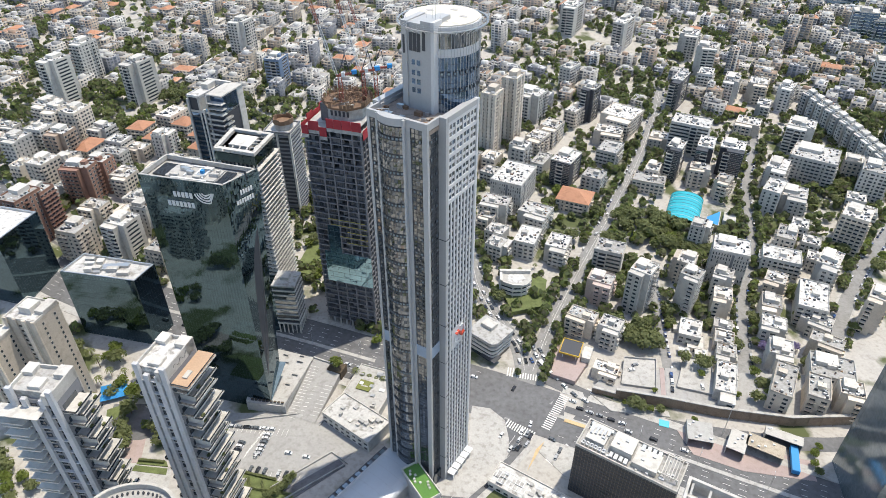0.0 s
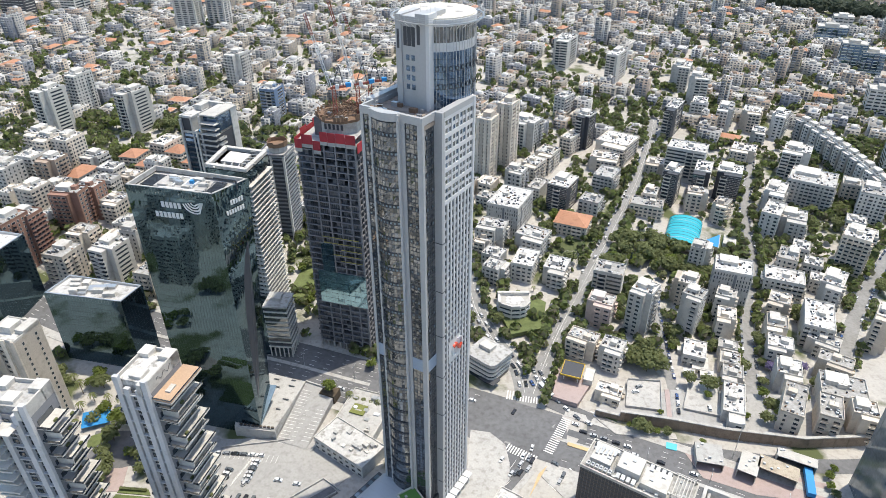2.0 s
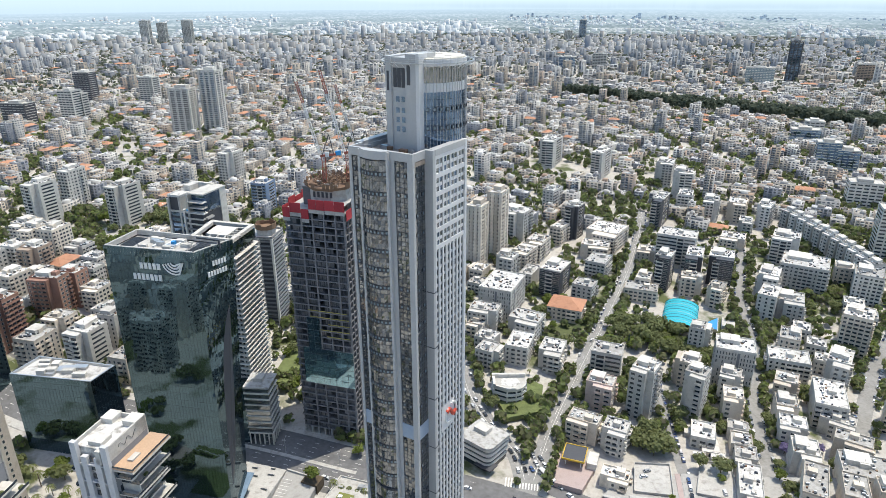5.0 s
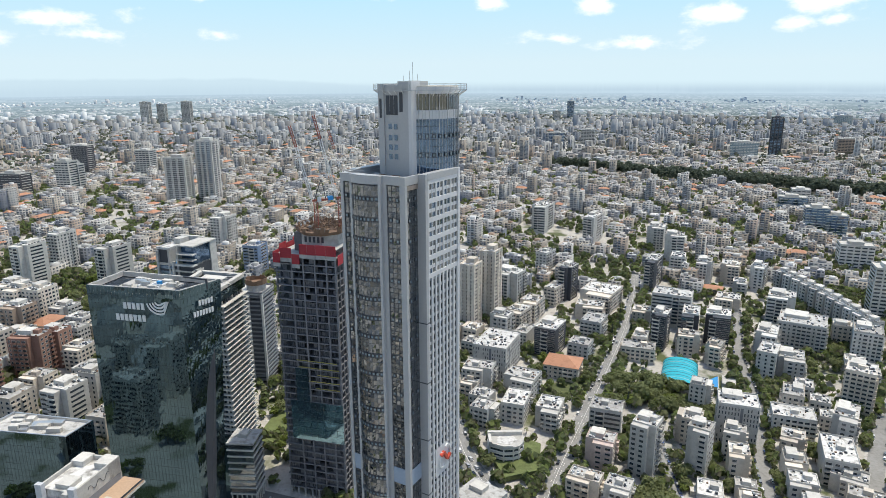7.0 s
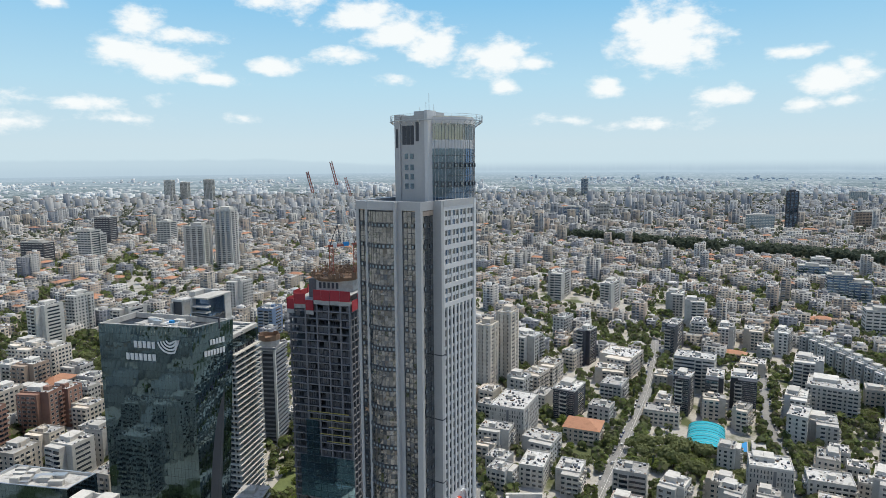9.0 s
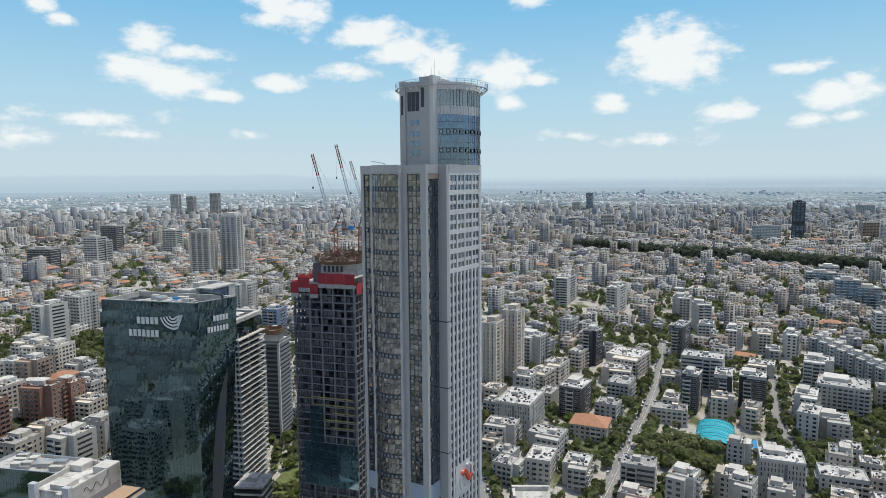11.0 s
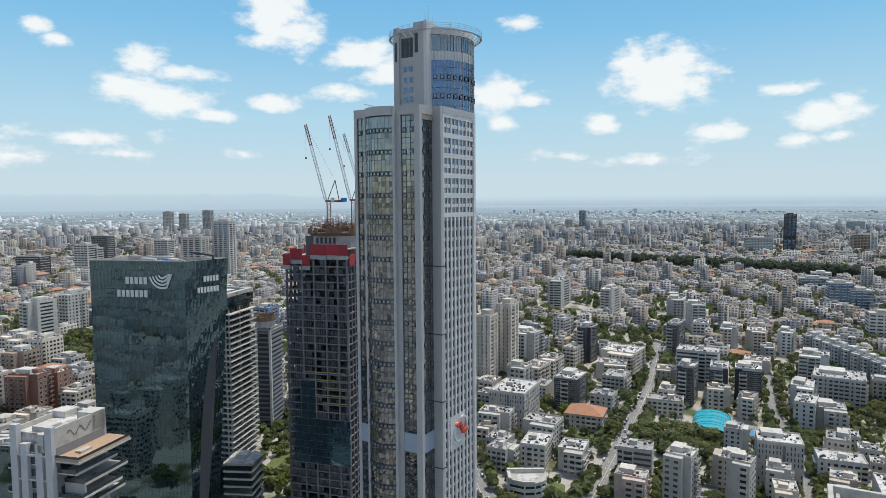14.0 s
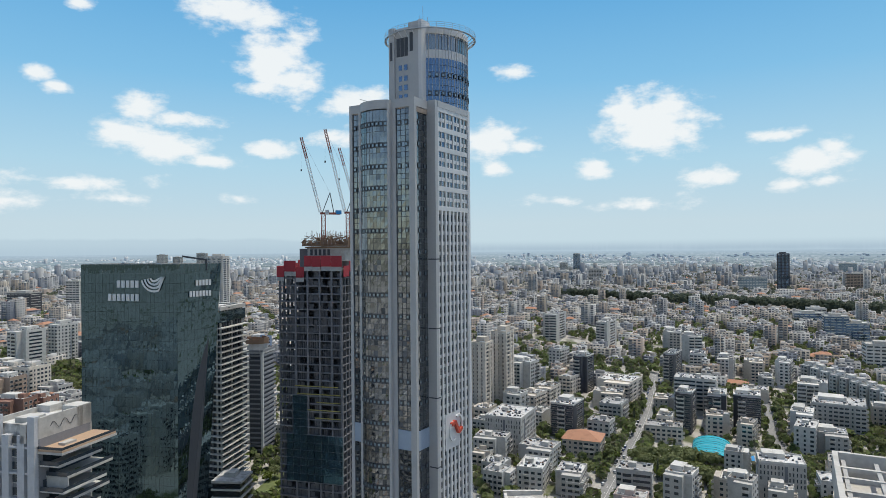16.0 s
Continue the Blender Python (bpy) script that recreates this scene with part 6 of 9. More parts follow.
def far_tower(x, y, w, z1, wall, label):
    """A lone tower among the distant quarters: banded body, roof and plant room."""
    z0 = lz(x, y) - 1
    h = z1 - z0
    d = min(w, 22)
    T = thing("distant_tower", x, y, z0, -24 if x > 0 else -14, label + " rising over the quarter", "tower")
    part("body", Solid().box(-w / 2, w / 2, -d / 2, d / 2, 0, h), wall, T)
    n = max(4, int(h / 3.4))
    bands = Solid()
    band = GLASS if wall in (WHITE, GREY, BEIGE, BROWN) else WHITE
    cols = max(2, int(w / 6))
    for i in range(n):
        z = h * i / n + 1.0
        for c in range(cols):
            a, b = -w / 2 + w * (c + 0.12) / cols, -w / 2 + w * (c + 0.88) / cols
            bands.box(a, b, -d / 2 - 0.25, -d / 2, z, z + (1.5 if band is GLASS else 0.8))
        for e in (-1, 1):
            bands.box(e * (w / 2 + 0.12) - 0.12, e * (w / 2 + 0.12) + 0.12, -d * 0.38, d * 0.38, z, z + (1.5 if band is GLASS else 0.8))
    part("band_grid", bands, band, T, kind="stuff")
    part("roof", Solid().tray(-w / 2 - 0.2, w / 2 + 0.2, -d / 2 - 0.2, d / 2 + 0.2, h - 0.3, h + 1.2, 0.4, 0.4), WHITE, T)
    part("plant_room", Solid().box(-w * 0.25, w * 0.2, -d * 0.25, d * 0.3, h, h + 3.5), GREY, T)
    CLEAR.append((x, y, max(w, d) * 0.7))


far_tower(508, 801, 27, 59, GLASS_BLUE, "blue glass and white office tower")
far_tower(528, 791, 25, 51, GLASS_BLUE, "blue glass and white office tower")
far_tower(549, 927, 38, 50, GLASS_BLUE, "low blue glass slab")
far_tower(595, 985, 26, 51, GREY, "grey apartment tower")
far_tower(752, 1491, 60, 76, GLASS_PALE, "long pale hospital slab with strip windows")
far_tower(997, 1485, 47, 82, BROWN, "tan square office block")
far_tower(1603, 2445, 60, 80, GLASS_PALE, "pale blue office block")
far_tower(-535, 1006, 24, 102, WHITE, "white apartment tower")
far_tower(-525, 1017, 14, 96, WHITE, "white apartment tower")
far_tower(-615, 1218, 31, 106, DARKWALL, "dark ribbed apartment tower")
far_tower(-498, 1209, 28, 97, WHITE, "white apartment tower")
far_tower(-609, 995, 41, 86, DARKWALL, "dark gridded office block")
far_tower(440, 1695, 34, 91, WHITE, "white apartment tower")
far_tower(351, 1659, 39, 87, GLASS_BLUE, "white and blue apartment tower")
far_tower(420, 544, 25, 55, WHITE, "white apartment tower")
far_tower(479, 676, 33, 42, GREY, "grey apartment block")
far_tower(-1150, 2850, 40, 132, GREY, "remote grey apartment tower")
far_tower(-1090, 2870, 36, 122, WHITE, "remote white apartment tower")
far_tower(-927, 2700, 38, 138, WHITE, "remote white apartment tower")
far_tower(690, 2990, 29, 122, GLASS_BLUE, "remote blue glass tower")
far_tower(610, 2900, 32, 82, WHITE, "remote white apartment tower")

# streets of the farther quarters, as bands of a turned grid
def quarter_rot(x, y):
    return -30 if x > 20 else -16 if y < 900 else -38


rnd = random.Random(21)
MID = []
TREES = []
protos = []
for i, (w, d, n, style) in enumerate(((16, 14, 4, "white"), (18, 15, 4, "beige"), (15, 18, 4, "grey"), (20, 14, 5, "beige"), (14, 14, 3, "white"), (22, 14, 4, "white"), (14, 13, 3, "tile"), (16, 16, 7, "white"), (17, 16, 9, "strip"), (24, 13, 5, "grey"), (12, 12, 2, "tile"), (16, 18, 6, "beige"))):
    protos.append((w, d, n, style, house(-2000 - 60 * i, -2000, w, d, 0, n, style, False, 300 + i)))
HOUSES[:] = HOUSES[:-len(protos)]
copies = 0
for gy in range(15, 32):
    for gx in range(-24, 26):
        u, v = gx * 20.5, gy * 19.5
        q = quarter_rot(u, v)
        x, y = u + rnd.uniform(-3, 3), v + rnd.uniform(-3, 3)
        if abs(x) > 0.74 * y + 30 or y < 290 or y > 600:
            continue
        if gx % 5 == 0 and rnd.random() < 0.6 or rnd.random() < 0.08 or not free(x, y, 8) or copies >= 84:
            TREES.append((x, y))
            continue
        red = x < -120 and y > 420 and rnd.random() < 0.22
        i = rnd.choice((6, 10)) if red else rnd.choice((0, 0, 1, 1, 2, 3, 4, 4, 5, 5, 7, 9, 11, 8 if rnd.random() < 0.4 else 1))
        w, d, n, style, proto = protos[i]
        s = rnd.uniform(0.82, 1.02)
        z = min(lz(x + a, y + b) for a in (-8, 8) for b in (-8, 8)) - 0.5
        m = pose(x, y, z, 0, 0, q + rnd.choice((0, 0, 90, -90))) @ Matrix.Diagonal((s, rnd.uniform(0.8, 1.05), rnd.uniform(0.9, 1.12), 1))
        copy_thing(proto, m)
        copies += 1
        HOUSES.append((x, y, 9.5))
        for k in range(2):
            a = rnd.uniform(0, 6.28)
            TREES.append((x + 11.5 * math.cos(a), y + 11.5 * math.sin(a)))
for w, d, n, style, proto in protos:
    for o in list(proto.children_recursive) + [proto]:
        bpy.data.objects.remove(o)


def joined_mesh(name, v, f, material):
    """One mesh from arrays of corners and quads."""
    me = bpy.data.meshes.new(name)
    me.vertices.add(len(v))
    me.vertices.foreach_set("co", v.ravel())
    me.loops.add(f.size)
    me.loops.foreach_set("vertex_index", f.ravel().astype(np.int32))
    me.polygons.add(len(f))
    me.polygons.foreach_set("loop_start", np.arange(len(f), dtype=np.int32) * 4)
    me.update(calc_edges=True)
    me.materials.append(material)
    return new(name, me)


def many(name, base, faces, cx, cy, z0, w, d, h, rot, material, rim=None):
    """Many copies of one small shape, each with its own size and turn; rim: metres kept from the edges by inner corners."""
    n, m = len(cx), len(base)
    base = np.array(base, float)
    v = np.repeat(base[None, :, :3], n, 0)
    v[:, :, 0] *= (w / 2)[:, None]
    v[:, :, 1] *= (d / 2)[:, None]
    v[:, :, 2] = v[:, :, 2] * h[:, None] + z0[:, None]
    if rim:
        v[:, :, 0] -= base[None, :, 0] * base[None, :, 3] * rim[0]
        v[:, :, 1] -= base[None, :, 1] * base[None, :, 3] * rim[0]
        v[:, :, 2] += base[None, :, 4] * rim[1]
    c, s = np.cos(np.radians(rot))[:, None], np.sin(np.radians(rot))[:, None]
    x = v[:, :, 0] * c - v[:, :, 1] * s + cx[:, None]
    y = v[:, :, 0] * s + v[:, :, 1] * c + cy[:, None]
    v = np.stack([x, y, v[:, :, 2]], -1).reshape(-1, 3)
    f = (np.arange(n)[:, None, None] * m + np.array(faces)[None]).reshape(-1, 4)
    return joined_mesh(name, v, f, material)


SQUARE = [(-1, -1), (1, -1), (1, 1), (-1, 1)]
BOX = [(*p, 0) for p in SQUARE] + [(*p, 1) for p in SQUARE]
BOX_FACES = [(4, 5, 6, 7), (0, 1, 5, 4), (1, 2, 6, 5), (2, 3, 7, 6), (3, 0, 4, 7)]
# walls that rise past the roof as a parapet: outer foot, outer top, inner top, inner foot
SHELL = [(*p, 0, 0, 0) for p in SQUARE] + [(*p, 1, 0, 1) for p in SQUARE] + [(*p, 1, 1, 1) for p in SQUARE] + [(*p, 1, 1, 0) for p in SQUARE]
SHELL_FACES = [(12, 13, 14, 15)] + [(k + i, k + (i + 1) % 4, k + 4 + (i + 1) % 4, k + 4 + i) for k in (0, 4, 8) for i in range(4)]


def many_boxes(name, cx, cy, z0, w, d, h, rot, material):
    return many(name, BOX, BOX_FACES, cx, cy, z0, w, d, h, rot, material)


# far quarters: one body of houses, with roofs, windows and stair heads as their own joined pieces
rg = np.random.default_rng(7)
X, Y, R, W, D, H = [], [], [], [], [], []
far_trees = []
GARDENS = [(190, 807), (137, 750), (177, 623), (250, 734), (87, 634), (313, 672), (364, 559), (341, 474), (402, 592), (254, 653), (74, 763), (440, 1024), (328, 908), (484, 872), (570, 774), (121, 1011), (-385, 658), (-326, 592), (-460, 1024), (-251, 915), (-455, 760), (162, 683), (111, 770), (324, 789), (424, 762)]


def fill(y0, y1, step, left, right, ymin_r=0.0):
    for y in np.arange(y0, y1, step):
        for x in np.arange(-left(y), right(y), step * 1.06):
            px, py = x + rg.uniform(-0.2, 0.2) * step, y + rg.uniform(-0.2, 0.2) * step
            if math.hypot(px, py) > 3270:
                continue
            off = (py - 1306) + (px - 348) * 0.737
            belt = -38 - 48 * min(1.0, max(0.0, (px - 330) / 120)) < off < 16 and px > 290
            if belt:
                continue
            wood = math.sin(px * 0.0031 + 1.3) * math.sin(py * 0.0042 + px * 0.001) > 0.78
            green = 0.7 if wood else 0.29 if py < 1300 else 0.2
            if rg.random() < green or int((px * 0.9 + py * 0.42) / step) % 5 == 0 and rg.random() < 0.7:
                far_trees.append((px, py))
                continue
            if py < 1100 and near_road(px, py, 12) or math.hypot(px + 331, py - 905) < 34 or math.hypot(px + 299, py - 925) < 30 or math.hypot(px - 830, py - 1500) < 40:
                continue
            if py < 900 and not free(px, py, 7) or any(math.hypot(px - a, py - b) < c + 8 for a, b, c in CLEAR[40:]):
                continue
            if any(abs(px - a) < 17 and abs(py - b) < 14 for a, b in GARDENS):
                continue
            tall = rg.random()
            n = rg.integers(2, 5) if tall < 0.87 else rg.integers(5, 7) if tall < 0.972 else rg.integers(8, 12)
            cluster = math.sin(px * 0.0045 + 0.7) * math.sin(py * 0.0036 + 1.9)
            if py > 1350 and rg.random() < (0.22 if cluster > 0.45 else 0.05):
                n = rg.integers(8, 13)
            if tall > 0.992 and py > 1300:
                n = rg.integers(13, 20)
            wide = rg.uniform(0.8, 1.3) if n < 7 else rg.uniform(0.65, 0.9)
            X.append(px), Y.append(py), R.append((-30 if px > 20 else -16) + rg.choice([0, 90]) + rg.uniform(-4, 4))
            W.append(wide * min(step, 21)), D.append(rg.uniform(0.55, 0.8) * min(step, 21)), H.append(n * 2.9 + 1.2)
            if py < 1500 and rg.random() < 0.6:
                # a wing, a storey or two lower or higher
                w_, d_ = W[-1], D[-1]
                ca, sa = math.cos(radians(R[-1])), math.sin(radians(R[-1]))
                ox_, oy_ = rg.choice([-1, 1]) * w_ * rg.uniform(0.32, 0.5), rg.choice([-1, 1]) * d_ * rg.uniform(0.2, 0.45)
                X.append(px + ox_ * ca - oy_ * sa), Y.append(py + ox_ * sa + oy_ * ca), R.append(R[-1])
                W.append(w_ * rg.uniform(0.4, 0.6)), D.append(d_ * rg.uniform(0.6, 0.9)), H.append(max(6.0, H[-1] + rg.choice([-5.6, -2.8, 2.7])))
            for k in range(3 if py < 1300 else 2):
                if rg.random() < (0.75 if py < 1300 else 0.5):
                    far_trees.append((px + rg.uniform(-0.6, 0.6) * step, py + rg.uniform(-0.6, 0.6) * step))


fill(602, 1300, 17.5, lambda y: 0.78 * y + 60, lambda y: 0.78 * y + 60)
fill(1300, 2600, 25, lambda y: 0.76 * y + 60, lambda y: 0.76 * y + 60)
fill(2600, 3380, 36, lambda y: 0.74 * y + 60, lambda y: 0.74 * y + 60)
# plain city at the back and sides, for mirrors and bounce
for y in np.arange(-900, 300, 30):
    for x in np.arange(-900, 900, 30):
        if (y < 95 or abs(x) > 0.85 * y + 170) and not near_road(x, y, 14):
            if rg.random() < 0.35:
                far_trees.append((x, y))
                continue
            X.append(x), Y.append(y), R.append(-20.0), W.append(18.0), D.append(16.0), H.append(rg.choice([12.0, 15.0, 18.0, 24.0]))
first = len(X)
for y in np.arange(1900, 4660, 34):
    for x in np.arange(-0.74 * y, 0.74 * y, 37):
        px, py = x + rg.uniform(-12, 12), y + rg.uniform(-12, 12)
        r = math.hypot(px, py)
        town = math.sin(px * 0.0026 + 2.1) * math.sin(r * 0.0058 + px * 0.0007) + 0.35 * math.sin(px * 0.011)
        if not 3290 < r < 4180 or rg.random() > (0.9 if town > -0.1 else 0.3) - 0.62 * (r - 3290) / 1350:
            continue
        k = 1 - 0.5 * (r - 3290) / 1350
        n = rg.integers(7, 13) if rg.random() < (0.16 if town > 0.4 else 0.05) else rg.integers(2, 5)
        X.append(px), Y.append(py), R.append(rg.choice([-30.0, -16.0, 60.0, 74.0])), W.append(k * rg.uniform(16, 26)), D.append(k * rg.uniform(14, 20)), H.append(k * (n * 2.9 + 1.2))
X, Y, R, W, D, H = [np.array(a, float) for a in (X, Y, R, W, D, H)]
Z = land(X, Y) - 1.5
Z[first:] = 52 + 76 * (np.hypot(X[first:], Y[first:]) - 3300) / 1400 - 2.0
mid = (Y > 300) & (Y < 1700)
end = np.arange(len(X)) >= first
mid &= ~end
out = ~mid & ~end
tagged(many_boxes("farthest_houses", X[end], Y[end], Z[end], W[end], D[end], H[end], R[end], FARTHEST), "blocks of the towns on the plain, paled in colour for haze", "houses", kind="stuff")
tagged(many("distant_houses", SHELL, SHELL_FACES, X[mid], Y[mid], Z[mid], W[mid], D[mid], H[mid], R[mid], CITY, (0.35, 0.85)), "pale plastered houses of the distant city quarters with parapets", "houses", kind="stuff")
tagged(many_boxes("remote_houses", X[out], Y[out], Z[out], W[out], D[out], H[out], R[out], REMOTE), "plastered houses of the remote city quarters, greyed in colour for haze", "houses", kind="stuff")
for name, k, m, label in (("distant_roofs", mid, CITYROOF, "whitewashed and tan flat roofs of distant houses"), ("remote_roofs", out, REMOTEROOF, "tan flat roofs of remote houses, greyed in colour for haze")):
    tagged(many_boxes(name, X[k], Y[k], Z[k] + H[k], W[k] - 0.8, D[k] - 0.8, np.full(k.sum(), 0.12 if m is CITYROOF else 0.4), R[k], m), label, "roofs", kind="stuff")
hip = np.nonzero((Y > 400) & (Y < 2200) & (rg.random(len(X)) < np.where(X < -100, 0.085, 0.045)) & (H < 15))[0]
t = Solid()
for i in hip:
    c, s = math.cos(radians(R[i])), math.sin(radians(R[i]))
    z = Z[i] + H[i] + 0.4
    q = [(X[i] + a * c - b * s, Y[i] + a * s + b * c, z) for a, b in ((-W[i] * .54, -D[i] * .54), (W[i] * .54, -D[i] * .54), (W[i] * .54, D[i] * .54), (-W[i] * .54, D[i] * .54))]
    e = [(X[i] + a * c, Y[i] + a * s, z + 2.6) for a in (-W[i] * 0.2, W[i] * 0.2)]
    t.face([q[0], q[1], e[1], e[0]]).face([q[1], q[2], e[1]]).face([q[2], q[3], e[0], e[1]]).face([q[3], q[0], e[0]])
tagged(new("distant_tile_roofs", t.mesh("distant_tile_roofs", TILE)), "red tiled hip roofs of distant houses", "roofs", kind="stuff")
k = (rg.random(len(X)) < 0.75) & (Y < 2600)
k[hip] = False
ox = rg.uniform(-0.2, 0.2, len(X)) * W
tagged(many_boxes("distant_stair_heads", X[k] + ox[k], Y[k], Z[k] + H[k], W[k] * 0.35, D[k] * 0.4, np.full(k.sum(), 2.8), R[k], CITYROOF), "stair heads and huts on distant roofs", "roof huts", kind="stuff")
gx_, gy_, gz_, gw_, gr_ = [], [], [], [], []
for i in np.nonzero((Y < 1700) & (Y > 300))[0]:
    for _ in range(6 if Y[i] < 1200 else 3):
        c, s = math.cos(radians(R[i])), math.sin(radians(R[i]))
        a, b = rg.uniform(-0.4, 0.4) * W[i], rg.uniform(-0.4, 0.4) * D[i]
        gx_.append(X[i] + a * c - b * s), gy_.append(Y[i] + a * s + b * c), gz_.append(Z[i] + H[i] + 0.3), gw_.append(rg.uniform(0.8, 2.2)), gr_.append(R[i])
gw_ = np.array(gw_)
tagged(many_boxes("distant_roof_gear", np.array(gx_), np.array(gy_), np.array(gz_), gw_, gw_ * 0.7, gw_ * 0.55, np.array(gr_), CLUTTER), "water heaters and gear on distant roofs", "roof gear", kind="stuff")
panes = []
for i in np.nonzero((Y < 2100) & (Y > 300))[0]:
    n = min(16, int(H[i] / 2.9))
    c, s = math.cos(radians(R[i])), math.sin(radians(R[i]))
    for side in range(4):
        lx, ly, fw = ((0, -D[i] / 2 - 0.06, W[i]), (W[i] / 2 + 0.06, 0, D[i]), (0, D[i] / 2 + 0.06, W[i]), (-W[i] / 2 - 0.06, 0, D[i]))[side]
        nx, ny = lx * c - ly * s, lx * s + ly * c
        if ny > 0.2 * math.hypot(nx, ny):
            continue
        ux_, uy_ = ((1, 0), (0, 1), (-1, 0), (0, -1))[side]
        vx, vy = ux_ * c - uy_ * s, ux_ * s + uy_ * c
        cols = max(2, min(5, int(fw / 3.6))) if Y[i] < 1300 else 2
        loggia = rg.integers(0, cols) if rg.random() < 0.7 else -1
        for q in range(cols):
            t = (q + 0.5) / cols - 0.5
            e = fw / cols * (0.40 if q == loggia else 0.27)
            lo, hi = (0.1, 2.35) if q == loggia else (0.85, 2.25)
            x_, y_ = X[i] + nx + vx * t * fw, Y[i] + ny + vy * t * fw
            for f in range(n):
                z = Z[i] + 1.7 + 2.9 * f
                panes.append(((x_ - vx * e, y_ - vy * e, z + lo), (x_ + vx * e, y_ + vy * e, z + lo), (x_ + vx * e, y_ + vy * e, z + hi), (x_ - vx * e, y_ - vy * e, z + hi)))
panes = np.array(panes)
tagged(joined_mesh("distant_windows", panes.reshape(-1, 3), np.arange(len(panes) * 4).reshape(-1, 4), CITYGLASS), "dark windows of the distant houses", "windows", kind="stuff")

bx_, by_, bz_, bw_, br_ = [], [], [], [], []
for i in np.nonzero((Y < 1250) & (Y > 300))[0]:
    c, s = math.cos(radians(R[i])), math.sin(radians(R[i]))
    best = min(range(4), key=lambda q: (-D[i] / 2 * c, D[i] / 2 * c, -W[i] / 2 * s, W[i] / 2 * s)[q])
    off = rg.uniform(-0.22, 0.22)
    for f in range(1, min(12, int(H[i] / 2.9))):
        lx, ly = ((off * W[i], -D[i] / 2 - 0.6), (off * W[i], D[i] / 2 + 0.6), (-W[i] / 2 - 0.6, off * D[i]), (W[i] / 2 + 0.6, off * D[i]))[best]
        bx_.append(X[i] + lx * c - ly * s), by_.append(Y[i] + lx * s + ly * c), bz_.append(Z[i] + 1.5 + 2.9 * f), bw_.append((4.0, 1.2) if best < 2 else (1.2, 4.0)), br_.append(R[i])
bw_ = np.array(bw_)
tagged(many_boxes("distant_balconies", np.array(bx_), np.array(by_), np.array(bz_), bw_[:, 0], bw_[:, 1], np.full(len(bx_), 1.0), np.array(br_), CITY), "balconies of the distant houses", "balconies", kind="stuff")

# blocks out of view, added on the side that the mirror glass faces, for its reflections
for x, y, w, d, rot, n, style in ((-242, 150, 20, 16, -14, 12, "white"), (-268, 178, 18, 16, -14, 10, "beige"), (-262, 108, 18, 22, -14, 13, "white"), (-300, 140, 20, 16, -14, 9, "grey"), (-225, 96, 24, 15, -14, 11, "beige"), (-330, 190, 18, 18, -14, 12, "white"), (-320, 90, 22, 16, -14, 8, "white")):
    back = house(x, y, w, d, rot + 180, n, style, False)

# ---- trees ----


def leaf_cloud(s, cx, cy, cz, rx, ry, rz, n, size, rnd, k=0):
    """Small tilted leaf clumps strewn through an uneven crown."""
    for _ in range(n):
        a, b = rnd.uniform(0, 6.283), math.acos(rnd.uniform(-0.75, 1))
        r = rnd.uniform(0.55, 1.05)
        p = Vector((cx + rx * r * math.sin(b) * math.cos(a), cy + ry * r * math.sin(b) * math.sin(a), cz + rz * r * math.cos(b)))
        out = Vector((math.sin(b) * math.cos(a), math.sin(b) * math.sin(a), math.cos(b) + 0.4))
        q = (out + Vector((rnd.uniform(-.7, .7), rnd.uniform(-.7, .7), rnd.uniform(-.7, .7)))).to_track_quat("Z", "Y")
        w = size * rnd.uniform(0.6, 1.3)
        s.face([p + q @ Vector((i * w, j * w * 0.8, 0.12 * w * (i * j))) for i, j in ((-1, -0.6), (0.2, -1), (1, 0.3), (0.1, 1), (-0.8, 0.5))], k)


def tree_meshes(seed, leaf, spread, height):
    rnd = random.Random(seed)
    trunk = Solid().beam((0, 0, -0.5), (0.1, 0.05, height * 0.45), 0.22, sides=6)
    crown = Solid()
    for i in range(7):
        a = i * 2.4 + rnd.uniform(-.4, .4)
        r = spread * (0.0 if i == 0 else rnd.uniform(0.35, 0.62))
        p = (r * math.cos(a), r * math.sin(a), height * rnd.uniform(0.55, 0.8))
        trunk.beam((0.1, 0.05, height * 0.35), p, 0.09, sides=5)
        e = spread * rnd.uniform(0.42, 0.62)
        leaf_cloud(crown, *p, e, e, e * 0.8, 60, spread * 0.15, rnd)
    return trunk.mesh("trunk", (BARK,)), crown.mesh("crown", (leaf,))


KINDS = {"broad": [tree_meshes(i, LEAF, 4.6, 8.0) for i in (1, 2, 3)], "fresh": [tree_meshes(i, LEAF_LIGHT, 3.8, 7.0) for i in (4, 5)], "lilac": [tree_meshes(6, LEAF_LILAC, 3.8, 6.8)]}
rnd2 = random.Random(2)
tr = Solid().beam((0, 0, -0.5), (0, 0, 4), 0.2, sides=6)
cr = Solid()
for i in range(9):
    leaf_cloud(cr, 0, 0, 2.2 + i * 1.05, 1.25 - 0.11 * i, 1.25 - 0.11 * i, 0.9, 42, 0.42, rnd2)
KINDS["cypress"] = [(tr.mesh("trunk", (BARK,)), cr.mesh("crown", (LEAF_DARK,)))]
tr, cr = Solid().beam((0, 0, -0.5), (0.2, 0, 6.2), 0.2, sides=7), Solid()
